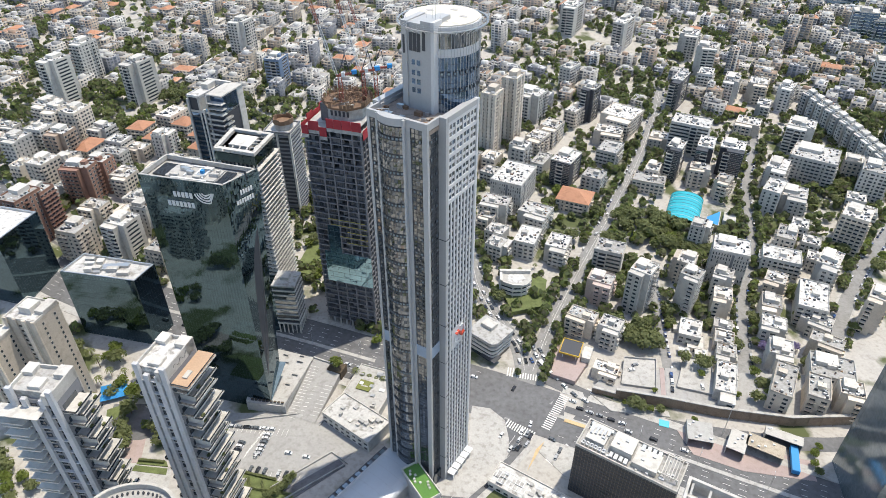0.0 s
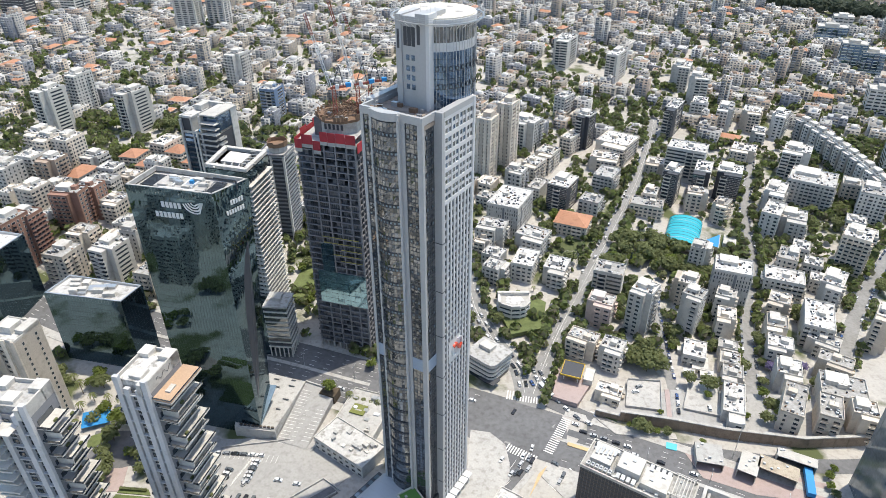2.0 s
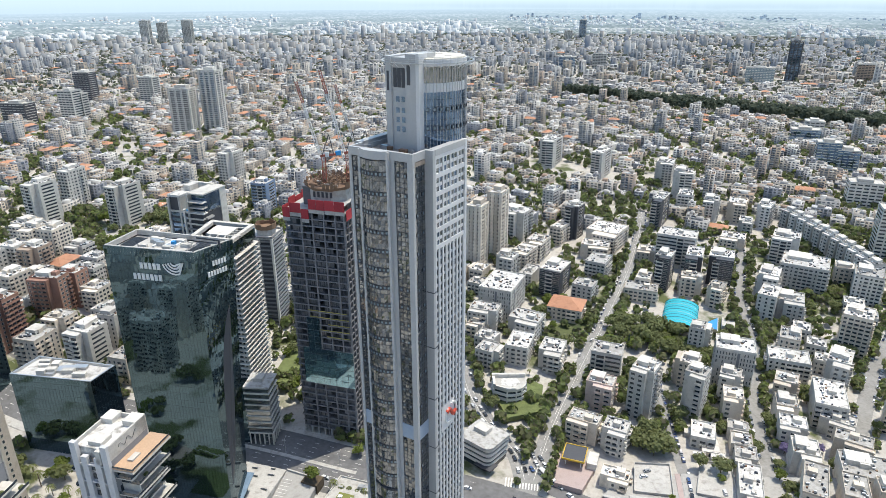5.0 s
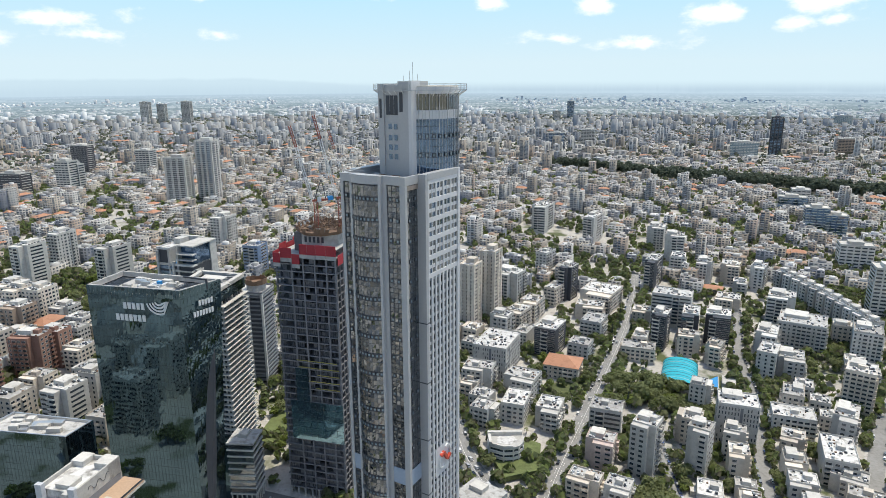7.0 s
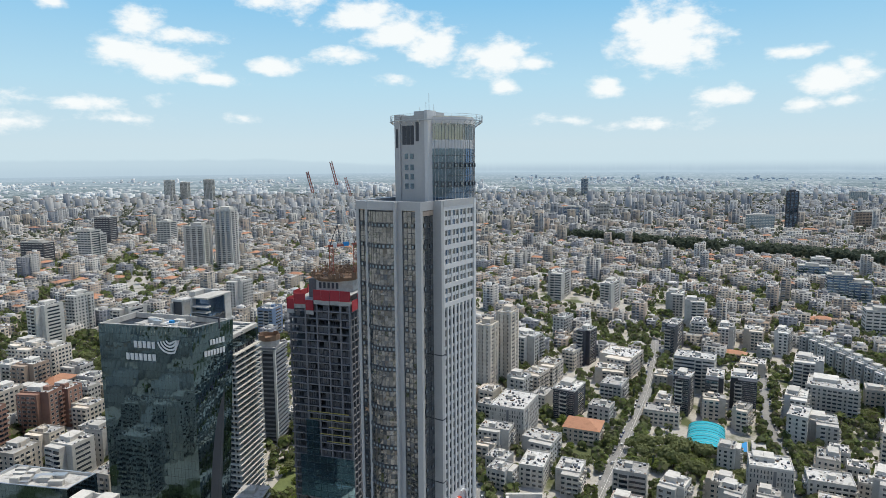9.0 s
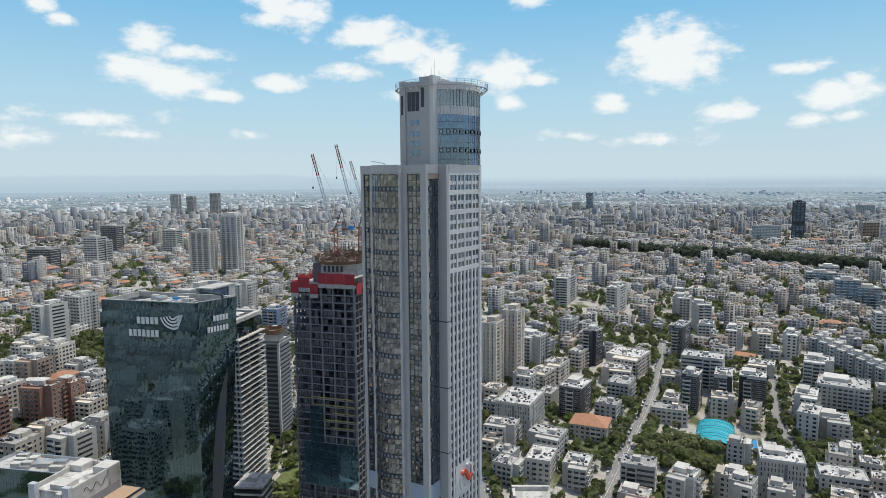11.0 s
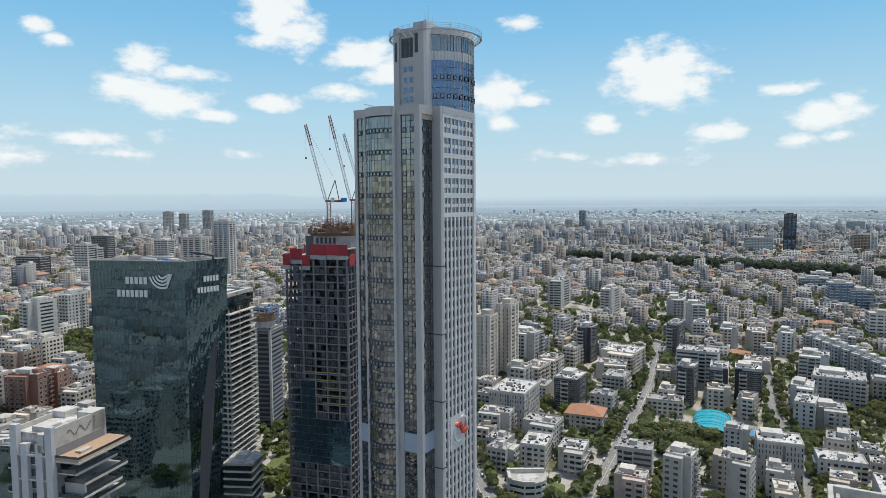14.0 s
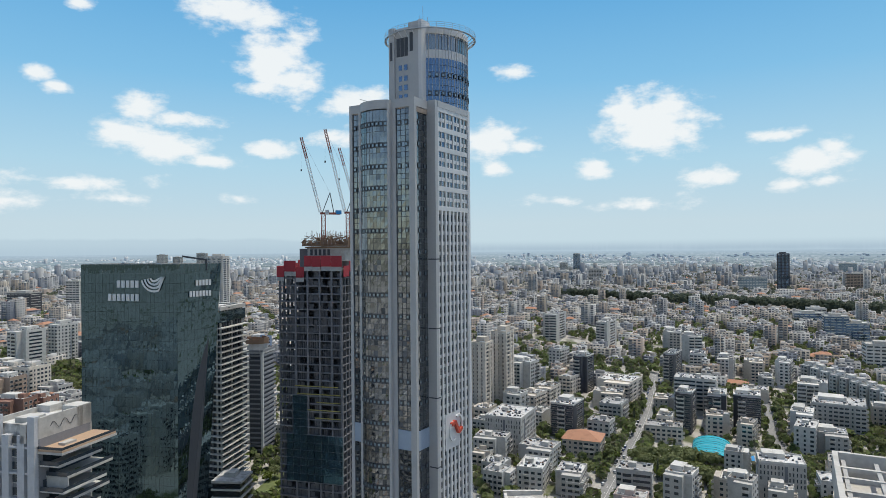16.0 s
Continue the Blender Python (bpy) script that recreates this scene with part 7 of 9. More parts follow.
for i in range(16):
    a = i * 2.4
    for k in range(5):
        r0, r1 = 0.4 + k * 0.5, 0.9 + k * 0.5
        z0_, z1_ = 6.2 + 0.7 * math.sin(0.6 * k + 0.4) - 0.05 * k * k, 6.2 + 0.7 * math.sin(0.6 * (k + 1) + 0.4) - 0.05 * (k + 1) ** 2
        c, d_ = Vector((math.cos(a), math.sin(a), 0)), Vector((-math.sin(a), math.cos(a), 0)) * (0.42 - 0.06 * k)
        cr.face([c * r0 - d_ + Vector((0.2, 0, z0_)), c * r1 - d_ * 0.8 + Vector((0.2, 0, z1_)), c * r1 + d_ * 0.8 + Vector((0.2, 0, z1_)), c * r0 + d_ + Vector((0.2, 0, z0_))])
KINDS["palm"] = [(tr.mesh("trunk", (BARK,)), cr.mesh("crown", (LEAF,)))]
WORDS = {"broad": "leafy dark green street tree", "fresh": "bright green young tree", "lilac": "flowering lilac jacaranda tree", "cypress": "slender dark cypress", "palm": "palm tree with a feathery crown"}


def tree(x, y, kind="broad", size=1.0, z=None):
    rt = random.Random(int(x * 31 + y * 17))
    a, b = rt.choice(KINDS[kind])
    T = thing("tree", x, y, lz(x, y) if z is None else z, rt.uniform(0, 360), WORDS[kind] + " beside the houses", "tree")
    s = size * rt.uniform(0.85, 1.2)
    T.scale = (s, s, s * rt.uniform(0.9, 1.15))
    part("trunk", a, None, T)
    part("crown", b, None, T)
    return T


def blocked(x, y, r=0.0):
    return near_road(x, y, 0.5) or any(math.hypot(x - a, y - b) < c * 0.92 + r for a, b, c in HOUSES)


def grove(x0, x1, y0, y1, n, kinds, seed, low=0.8, high=1.3):
    """Trees strewn over a piece of the plan, clear of houses and roads."""
    rt = random.Random(seed)
    for _ in range(n):
        x, y = rt.uniform(x0, x1), rt.uniform(y0, y1)
        if not blocked(x, y):
            tree(x, y, rt.choice(kinds), rt.uniform(low, high))


MIXED = ("broad", "broad", "broad", "fresh")
HOUSES += [(188, 431, 21), (180, 416, 11), (211, 428, 14), (48, 335, 13)]
grove(118, 182, 382, 430, 74, MIXED, 1)
grove(168, 214, 372, 412, 16, MIXED, 2)
grove(98, 132, 282, 302, 16, ("broad",), 3, 0.9, 1.4)
grove(30, 66, 322, 366, 16, ("fresh", "broad", "palm", "palm"), 4, 0.6, 0.9)
grove(196, 240, 262, 356, 20, ("broad", "broad", "fresh", "lilac"), 5, 0.7, 1.0)
grove(160, 182, 262, 345, 10, ("broad", "cypress", "fresh"), 6, 0.6, 0.9)
grove(138, 152, 300, 345, 8, ("broad", "fresh"), 7, 0.7, 1.0)
grove(240, 330, 330, 460, 26, MIXED, 8)
grove(-172, -140, 205, 262, 15, ("broad", "fresh", "palm", "broad"), 9, 0.7, 1.1)
for x, y in ((-194, 256), (-190, 262), (-182, 262), (-175, 260), (-193, 246), (-170, 256)):
    tree(x, y, "palm", 0.9)
grove(-96, -76, 340, 400, 12, ("fresh", "broad"), 10, 0.6, 1.0)
grove(330, 420, 470, 600, 26, MIXED, 12)
grove(-330, -210, 420, 600, 30, MIXED, 13)
grove(-210, -130, 420, 600, 14, MIXED, 14)
grove(40, 200, 380, 600, 44, ("broad", "broad", "fresh", "cypress"), 15, 0.6, 1.1)
# trees out of view, added for the mirror glass to reflect
grove(-275, -195, 120, 215, 26, MIXED, 31, 0.9, 1.4)
tree(-60.8, 264.6, "fresh", 1.05, 6.9)
tree(-40, 287, "fresh", 0.8)
for i in range(5):
    tree(-50 + 4 * i, 262 - 1.3 * i, "palm", 0.8)
for x, y in TREES:
    if y >= 300 and not blocked(x, y):
        far_trees.append((x, y))


def far_wood(name, spots, material, low, high, quads, label, tall=1.0):
    """Many small crowns of tilted leaf clumps, joined."""
    P = np.array(spots, float)
    n = len(P)
    size = rg.uniform(low, high, n)
    c = np.stack([P[:, 0], P[:, 1], land(P[:, 0], P[:, 1]) + size * 0.9 * tall], -1)
    d = rg.normal(size=(n, quads, 3))
    d /= np.linalg.norm(d, axis=2, keepdims=True)
    d[:, :, 2] = np.where(d[:, :, 2] < -0.4, -d[:, :, 2], d[:, :, 2])
    pos = c[:, None, :] + d * (size[:, None, None] * rg.uniform(0.5, 0.95, (n, quads, 1))) * np.array([1, 1, tall])
    nrm = d + rg.normal(size=d.shape) * 0.35
    t1 = np.cross(nrm, rg.normal(size=d.shape))
    t1 /= np.linalg.norm(t1, axis=2, keepdims=True)
    t2 = np.cross(nrm, t1)
    t2 /= np.linalg.norm(t2, axis=2, keepdims=True)
    e = (size[:, None, None] * 0.48)
    v = np.stack([pos - t1 * e, pos - t2 * e * 0.9, pos + t1 * e, pos + t2 * e * 0.9], 2).reshape(-1, 3)
    me = bpy.data.meshes.new(name)
    me.vertices.add(len(v))
    me.vertices.foreach_set("co", v.ravel())
    me.loops.add(len(v))
    me.loops.foreach_set("vertex_index", np.arange(len(v), dtype=np.int32))
    me.polygons.add(len(v) // 4)
    me.polygons.foreach_set("loop_start", np.arange(len(v) // 4, dtype=np.int32) * 4)
    me.update(calc_edges=True)
    me.materials.append(material)
    return tagged(new(name, me), label, "trees", kind="stuff")


# yard and street trees between the houses
hx, hy, hr = [np.array(a, float) for a in zip(*HOUSES)]
yard = []
for _ in range(5600):
    y = 290 + 420 * rg.random() ** 0.8
    x = rg.uniform(-0.8, 0.8) * y
    near_h = np.hypot(hx - x, hy - y) - hr
    if near_h.min() < -0.5 or near_road(x, y, -0.5) or any(math.hypot(x - a, y - b) < c * 0.75 for a, b, c in CLEAR):
        continue
    yard.append((x, y))
for pts, off in ((BROADWAY, 7.6), (STREET, 6.6), (EAST, 7.0), (UPHILL, 8.0)):
    for i, (p, w) in enumerate(along(pts, 5.0)):
        for e in (-1, 1):
            x, y = p.x + w.y * off * e + rg.uniform(-1, 1), p.y - w.x * off * e + rg.uniform(-1, 1)
            if rg.random() < (0.62 if y < 520 else 0.25) and y > 285 and (np.hypot(hx - x, hy - y) - hr).min() > -2.5:
                yard.append((x, y))
far_wood("yard_trees", yard, LEAF_FAR, 1.6, 4.2, 34, "green yard trees between the apartment houses")
row = []
for i, (p, w) in enumerate(along(BROADWAY, 6.0)):
    for e in (-1, 1):
        x, y = p.x + w.y * 7.4 * e, p.y - w.x * 7.4 * e
        if rg.random() < (0.6 if y < 345 or y > 540 else 0.22):
            row.append((x, y))
far_wood("street_trees", row, LEAF_FAR, 2.0, 3.6, 40, "leafy street trees along the road", 1.25)
close = [p for p in far_trees if math.hypot(*p) < 1500]
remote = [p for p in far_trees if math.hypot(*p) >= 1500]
far_wood("distant_trees", close, LEAF_FAR, 2.6, 5.4, 22, "dark green trees among the distant houses")
far_wood("remote_trees", remote, LEAF_REMOTE, 3.4, 7.0, 10, "green trees of the remote quarters, greyed in colour for haze")
# wooded gardens in clumps among the houses
wood = []
for gx, gy in GARDENS:
    for _ in range(26):
        x, y = gx + rg.normal(0, 13), gy + rg.normal(0, 11)
        if np.hypot(X - x, Y - y).min() > 4.5 and (np.hypot(hx - x, hy - y) - hr).min() > -2 and not near_road(x, y, -1):
            wood.append((x, y))
far_wood("garden_trees", wood, LEAF_FAR, 2.6, 5.0, 30, "green clumps of garden trees among the houses")
belt = []
for i in range(1500):
    t = rg.uniform(-0.14, 1.7)
    deep = 30 + 50 * min(1.0, max(0.0, t * 3.4))
    belt.append((348 + 403 * t + rg.normal(0, 10), 1312 - 297 * t - deep * rg.random() ** 0.8))
far_wood("cypress_belt", belt, LEAF_DARK, 4.2, 6.4, 22, "dark belt of tall cypresses across the city", 2.0)

# ---- sky: clouds and the hazy distance ----
def sky_band():
    m = bpy.data.materials.new("clouds")
    m.use_nodes = True
    n, l = m.node_tree.nodes, m.node_tree.links
    n.clear()
    out = n.new("ShaderNodeOutputMaterial")
    geo = n.new("ShaderNodeNewGeometry")
    sep = n.new("ShaderNodeSeparateXYZ")
    l.new(geo.outputs["Position"], sep.inputs[0])

    def op(kind, a, b=None, c=None):
        o = n.new("ShaderNodeMath")
        o.operation = kind
        for i, v in enumerate((a, b, c)):
            if v is None:
                continue
            if isinstance(v, (int, float)):
                o.inputs[i].default_value = v
            else:
                l.new(v, o.inputs[i])
        return o.outputs[0]

    az = op("ARCTAN2", sep.outputs[0], sep.outputs[1])
    el = op("ARCTAN2", op("SUBTRACT", sep.outputs[2], 165.0), 4700.0)
    comb = n.new("ShaderNodeCombineXYZ")
    l.new(op("MULTIPLY", az, 1.0), comb.inputs[0])
    l.new(op("MULTIPLY", el, 1.9), comb.inputs[1])
    big = n.new("ShaderNodeTexNoise")
    big.inputs["Scale"].default_value, big.inputs["Detail"].default_value, big.inputs["Roughness"].default_value = 22.0, 9.0, 0.6
    l.new(comb.outputs[0], big.inputs["Vector"])
    puff = op("MULTIPLY", op("SUBTRACT", big.outputs[0], 0.5), 3.4)
    total = None
    # azimuth, elevation, half width, half height in degrees, weight
    for a, e, w, h, k in CLOUDS:
        dx = op("MULTIPLY", op("SUBTRACT", az, radians(a)), 1 / radians(w))
        dy = op("MULTIPLY", op("SUBTRACT", el, radians(e)), 1 / radians(h))
        r = op("SQRT", op("ADD", op("MULTIPLY", dx, dx), op("MULTIPLY", dy, dy)))
        v = op("MULTIPLY", op("SUBTRACT", 1.0, r), k)
        total = v if total is None else op("MAXIMUM", total, v)
    dens = op("ADD", total, op("MULTIPLY", puff, 0.62))
    ramp = n.new("ShaderNodeMapRange")
    ramp.interpolation_type = "SMOOTHSTEP"
    ramp.inputs["From Min"].default_value, ramp.inputs["From Max"].default_value = -0.02, 0.72
    l.new(dens, ramp.inputs["Value"])
    low = n.new("ShaderNodeMapRange")
    low.interpolation_type = "SMOOTHSTEP"
    low.inputs["From Min"].default_value, low.inputs["From Max"].default_value = radians(-0.45), radians(0.6)
    l.new(el, low.inputs["Value"])
    blue = n.new("ShaderNodeMapRange")
    blue.inputs["From Min"].default_value, blue.inputs["From Max"].default_value = radians(2.0), radians(22.0)
    l.new(el, blue.inputs["Value"])
    skyc = n.new("ShaderNodeValToRGB")
    for i, (p, c) in enumerate(((0.0, (0.592, 0.735, 0.844)), (0.25, (0.458, 0.700, 0.886)), (0.6, (0.244, 0.550, 0.865)), (1.0, (0.124, 0.410, 0.781)))):
        e = skyc.color_ramp.elements[i] if i < 2 else skyc.color_ramp.elements.new(p)
        e.position, e.color = p, (*c, 1)
    l.new(blue.outputs[0], skyc.inputs[0])
    col = n.new("ShaderNodeMix")
    col.data_type = "RGBA"
    col.inputs[6].default_value = (0.46, 0.56, 0.63, 1)
    l.new(skyc.outputs[0], col.inputs[7])
    l.new(low.outputs[0], col.inputs[0])
    # plain of pale towns, dark groves and fields; haze painted into its glow, bluer with distance
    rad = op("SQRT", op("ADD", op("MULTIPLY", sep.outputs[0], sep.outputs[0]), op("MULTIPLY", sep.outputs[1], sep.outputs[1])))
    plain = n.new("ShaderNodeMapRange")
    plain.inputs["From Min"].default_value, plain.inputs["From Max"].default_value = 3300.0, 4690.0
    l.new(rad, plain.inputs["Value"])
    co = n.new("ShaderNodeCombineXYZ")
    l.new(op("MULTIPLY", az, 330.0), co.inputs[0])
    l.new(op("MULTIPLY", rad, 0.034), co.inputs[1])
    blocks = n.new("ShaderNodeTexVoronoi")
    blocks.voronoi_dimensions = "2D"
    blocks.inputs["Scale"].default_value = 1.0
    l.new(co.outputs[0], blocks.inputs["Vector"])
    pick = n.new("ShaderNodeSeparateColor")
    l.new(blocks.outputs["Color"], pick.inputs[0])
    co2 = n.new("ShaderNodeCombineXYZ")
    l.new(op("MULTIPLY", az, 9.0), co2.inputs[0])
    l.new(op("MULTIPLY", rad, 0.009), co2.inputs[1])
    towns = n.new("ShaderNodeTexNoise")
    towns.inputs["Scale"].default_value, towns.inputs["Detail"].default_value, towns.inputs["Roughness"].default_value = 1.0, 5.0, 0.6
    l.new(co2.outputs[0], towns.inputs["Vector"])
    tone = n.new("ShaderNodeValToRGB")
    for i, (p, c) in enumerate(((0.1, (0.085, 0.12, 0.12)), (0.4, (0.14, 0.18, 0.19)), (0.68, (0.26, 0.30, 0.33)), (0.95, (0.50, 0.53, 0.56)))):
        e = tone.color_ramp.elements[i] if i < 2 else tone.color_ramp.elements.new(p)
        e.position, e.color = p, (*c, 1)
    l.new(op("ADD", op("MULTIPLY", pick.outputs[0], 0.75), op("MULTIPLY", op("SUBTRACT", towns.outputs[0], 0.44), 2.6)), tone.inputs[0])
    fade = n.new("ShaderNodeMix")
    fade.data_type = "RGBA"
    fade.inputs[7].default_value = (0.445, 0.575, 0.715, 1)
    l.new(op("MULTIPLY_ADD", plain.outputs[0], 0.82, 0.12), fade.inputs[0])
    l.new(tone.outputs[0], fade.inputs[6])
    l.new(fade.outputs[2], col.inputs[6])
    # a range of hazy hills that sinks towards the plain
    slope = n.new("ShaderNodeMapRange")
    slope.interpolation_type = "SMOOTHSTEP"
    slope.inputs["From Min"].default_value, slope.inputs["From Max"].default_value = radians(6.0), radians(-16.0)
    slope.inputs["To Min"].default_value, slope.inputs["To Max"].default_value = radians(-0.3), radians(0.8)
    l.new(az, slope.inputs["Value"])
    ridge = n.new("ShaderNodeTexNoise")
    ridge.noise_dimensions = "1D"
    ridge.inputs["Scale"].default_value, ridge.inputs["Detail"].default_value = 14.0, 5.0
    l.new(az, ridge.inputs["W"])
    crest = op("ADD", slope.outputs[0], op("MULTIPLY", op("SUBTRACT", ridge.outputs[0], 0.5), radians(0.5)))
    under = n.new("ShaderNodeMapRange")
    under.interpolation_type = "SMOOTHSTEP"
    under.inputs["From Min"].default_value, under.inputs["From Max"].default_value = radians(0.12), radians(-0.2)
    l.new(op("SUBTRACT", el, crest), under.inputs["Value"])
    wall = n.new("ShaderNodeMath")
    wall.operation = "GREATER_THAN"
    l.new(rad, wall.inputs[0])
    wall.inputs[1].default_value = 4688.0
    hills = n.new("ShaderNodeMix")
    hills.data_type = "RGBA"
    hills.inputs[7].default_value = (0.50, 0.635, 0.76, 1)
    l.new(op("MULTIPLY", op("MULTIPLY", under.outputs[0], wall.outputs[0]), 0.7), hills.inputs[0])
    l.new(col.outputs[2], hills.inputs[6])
    col2 = n.new("ShaderNodeMix")
    col2.data_type = "RGBA"
    col2.inputs[7].default_value = (0.95, 0.975, 1.02, 1)
    l.new(op("MULTIPLY", ramp.outputs[0], 0.95), col2.inputs[0])
    l.new(hills.outputs[2], col2.inputs[6])
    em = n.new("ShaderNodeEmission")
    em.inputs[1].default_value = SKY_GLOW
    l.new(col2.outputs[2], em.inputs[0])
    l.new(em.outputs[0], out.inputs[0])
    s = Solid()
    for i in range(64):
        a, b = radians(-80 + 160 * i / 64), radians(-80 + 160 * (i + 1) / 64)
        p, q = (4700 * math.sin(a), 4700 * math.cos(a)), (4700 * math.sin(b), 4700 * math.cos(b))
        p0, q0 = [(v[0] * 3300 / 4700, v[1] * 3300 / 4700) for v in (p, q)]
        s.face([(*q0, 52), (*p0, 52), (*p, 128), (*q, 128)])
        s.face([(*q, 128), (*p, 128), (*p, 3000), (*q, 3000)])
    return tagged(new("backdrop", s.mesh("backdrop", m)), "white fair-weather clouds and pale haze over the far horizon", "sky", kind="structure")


SKY_GLOW = 0.885
CLOUDS = [(19.2, 10.0, 4.9, 3.2, 1.2), (17.1, 11.2, 2.5, 1.8, 1.1), (20.4, 11.4, 2.4, 1.6, 1.1), (21.9, 9.2, 1.8, 1.5, 1.1), (14.5, 6.4, 2.0, 1.0, 1), (23.7, 5.6, 2.6, 1.0, 1), (31.4, 6.4, 3.2, 1.5, 1.1), (32.4, 7.3, 1.5, 1.2, 1.1), (28.4, 8.4, 2.1, 0.7, 0.8), (29.3, 4.5, 1.6, 0.7, 0.8), (32.2, 4.8, 1.7, 0.6, 0.6), (-24.8, 9.1, 3.2, 1.4, 1.1), (-21.6, 8.2, 4.3, 1.4, 1.1), (-18.4, 7.3, 3.5, 0.8, 1), (-23.4, 11.3, 2.1, 1.5, 1), (-20.6, 10.4, 3.4, 0.9, 0.75), (-13.2, 8.3, 2.7, 0.9, 1), (-30.6, 13.0, 1.4, 0.7, 1), (-29.2, 12.2, 1.3, 0.6, 0.9), (-11.6, 14.1, 3.3, 2.1, 1.1), (-13.9, 13.4, 2.1, 0.8, 0.8), (-6.0, 12.4, 4.4, 1.6, 1.1), (-2.5, 11.1, 5.1, 1.8, 1.1), (-7.9, 9.4, 3.1, 0.8, 0.8), (-0.0, 10.0, 2.8, 1.7, 1), (5.1, 9.2, 3.8, 2.0, 1.1), (6.0, 6.8, 1.6, 0.8, 0.9), (8.4, 8.7, 2.4, 0.9, 0.8), (-28.1, 5.2, 6.0, 0.7, 0.55), (-32.2, 3.7, 4.1, 0.8, 0.5), (-24.9, 4.0, 3.6, 0.6, 0.5), (-15.9, 4.2, 2.1, 0.6, 0.5), (19.1, 3.5, 5.9, 0.6, 0.45), (-3.7, 7.4, 2.5, 0.6, 0.5), (10.8, 3.9, 3.6, 0.5, 0.4), (-15.6, 19.0, 5.6, 1.5, 1), (-18.0, 19.0, 2.8, 1.5, 0.9), (-13.1, 15.5, 3.5, 2.8, 1.15), (-11.4, 17.6, 2.0, 1.1, 0.8), (-27.7, 18.4, 1.3, 0.6, 0.9), (7.5, 14.9, 1.9, 0.8, 0.9)]
sky_band()

# ---- round the crossing ----
def vault_hall():
    """Barrel-roofed hall at the foot of the tower."""
    T = thing("vaulted_hall", -26.5, 207.4, 0, -129.8, "low hall with a pale grey metal barrel roof beside the tower", "hall")
    L, W = 70.0, 21.0
    part("wall", Solid().box(0, L, 0.4, W - 0.4, 0, 8), CONCRETE, T)
    seg = 14
    n = 12
    for j in range(n):
        x0, x1 = L * j / n, L * (j + 1) / n - 0.12
        s = Solid()
        out = []
        for i in range(seg + 1):
            a = math.pi * i / seg
            out.append((W / 2 - (W / 2) * math.cos(a), 8 + 3.6 * math.sin(a) ** 0.8))
        for i in range(seg):
            (ya, za), (yb, zb) = out[i], out[i + 1]
            s.face([(x0, ya, za), (x1, ya, za), (x1, yb, zb), (x0, yb, zb)])
        part("roof_sheet", s, mat_sheet, T)
        part("roof_seam", Solid().box(x1, x1 + 0.12, 0.2, W - 0.2, 7.9, 8.1), METAL, T)
        part("roof_rib", Solid().beam((x1 + 0.06, out[2][0], out[2][1]), (x1 + 0.06, out[5][0], out[5][1] + 0.06), 0.1).beam((x1 + 0.06, out[5][0], out[5][1] + 0.06), (x1 + 0.06, out[9][0], out[9][1] + 0.06), 0.1).beam((x1 + 0.06, out[9][0], out[9][1] + 0.06), (x1 + 0.06, out[12][0], out[12][1]), 0.1), METAL, T)
    part("gutter", Solid().box(0, L, -0.9, 0.3, 7.4, 8.2), METAL, T)
    for i in range(16):
        part("skylight", Solid().box(2 + i * 4.2, 4.6 + i * 4.2, -3.4, -1.2, 6.6, 7.2), GLASS_PALE, T)
    part("side_roof", Solid().box(0, L, -4.2, -0.9, 5.6, 6.6), DARKWALL, T)


# pale sheet greyed in its colour for the tower's shadow over the hall
mat_sheet = mat("greyed_metal_sheet", (0.48, 0.50, 0.52), 0.5, 0.2, vary=0.06)
vault_hall()


def garden_roof():
    T = thing("terrace_building", -9.5, 183.5, 0, -57.5, "low building with a green turf roof and white tables", "building")
    part("wall", Solid().box(-12, 9, -4.5, 4.5, 0, 13), CONCRETE, T)
    part("roof", Solid().tray(-12.1, 9.1, -4.6, 4.6, 12.8, 14.4, 0.4, 0.4), WHITE, T)
    part("turf", Solid().box(-11.5, 8.5, -4.1, 4.1, 13.3, 13.5), mat("bright_turf", (0.10, 0.22, 0.05), 0.9, vary=0.2), T, "bright green turf")
    rr = random.Random(4)
    for i in range(9):
        x, y = -9 + i * 1.6, rr.uniform(-3, 3)
        part("table", Solid().box(x - 0.5, x + 0.5, y - 0.5, y + 0.5, 13.5, 14.2), WHITE, T)
    for i in range(9):
        part("window", WINDOW["door"], None, T, at=pose(9.05, -3.6 + i * 0.9, 9.5, 0, 0, 90)) if i % 4 == 0 else None
        part("floor_band", Solid().box(9.0, 9.4, -4.5, 4.5, 1.5 + 3 * (i % 4), 2.1 + 3 * (i % 4)), WHITE, T) if i < 4 else None


garden_roof()


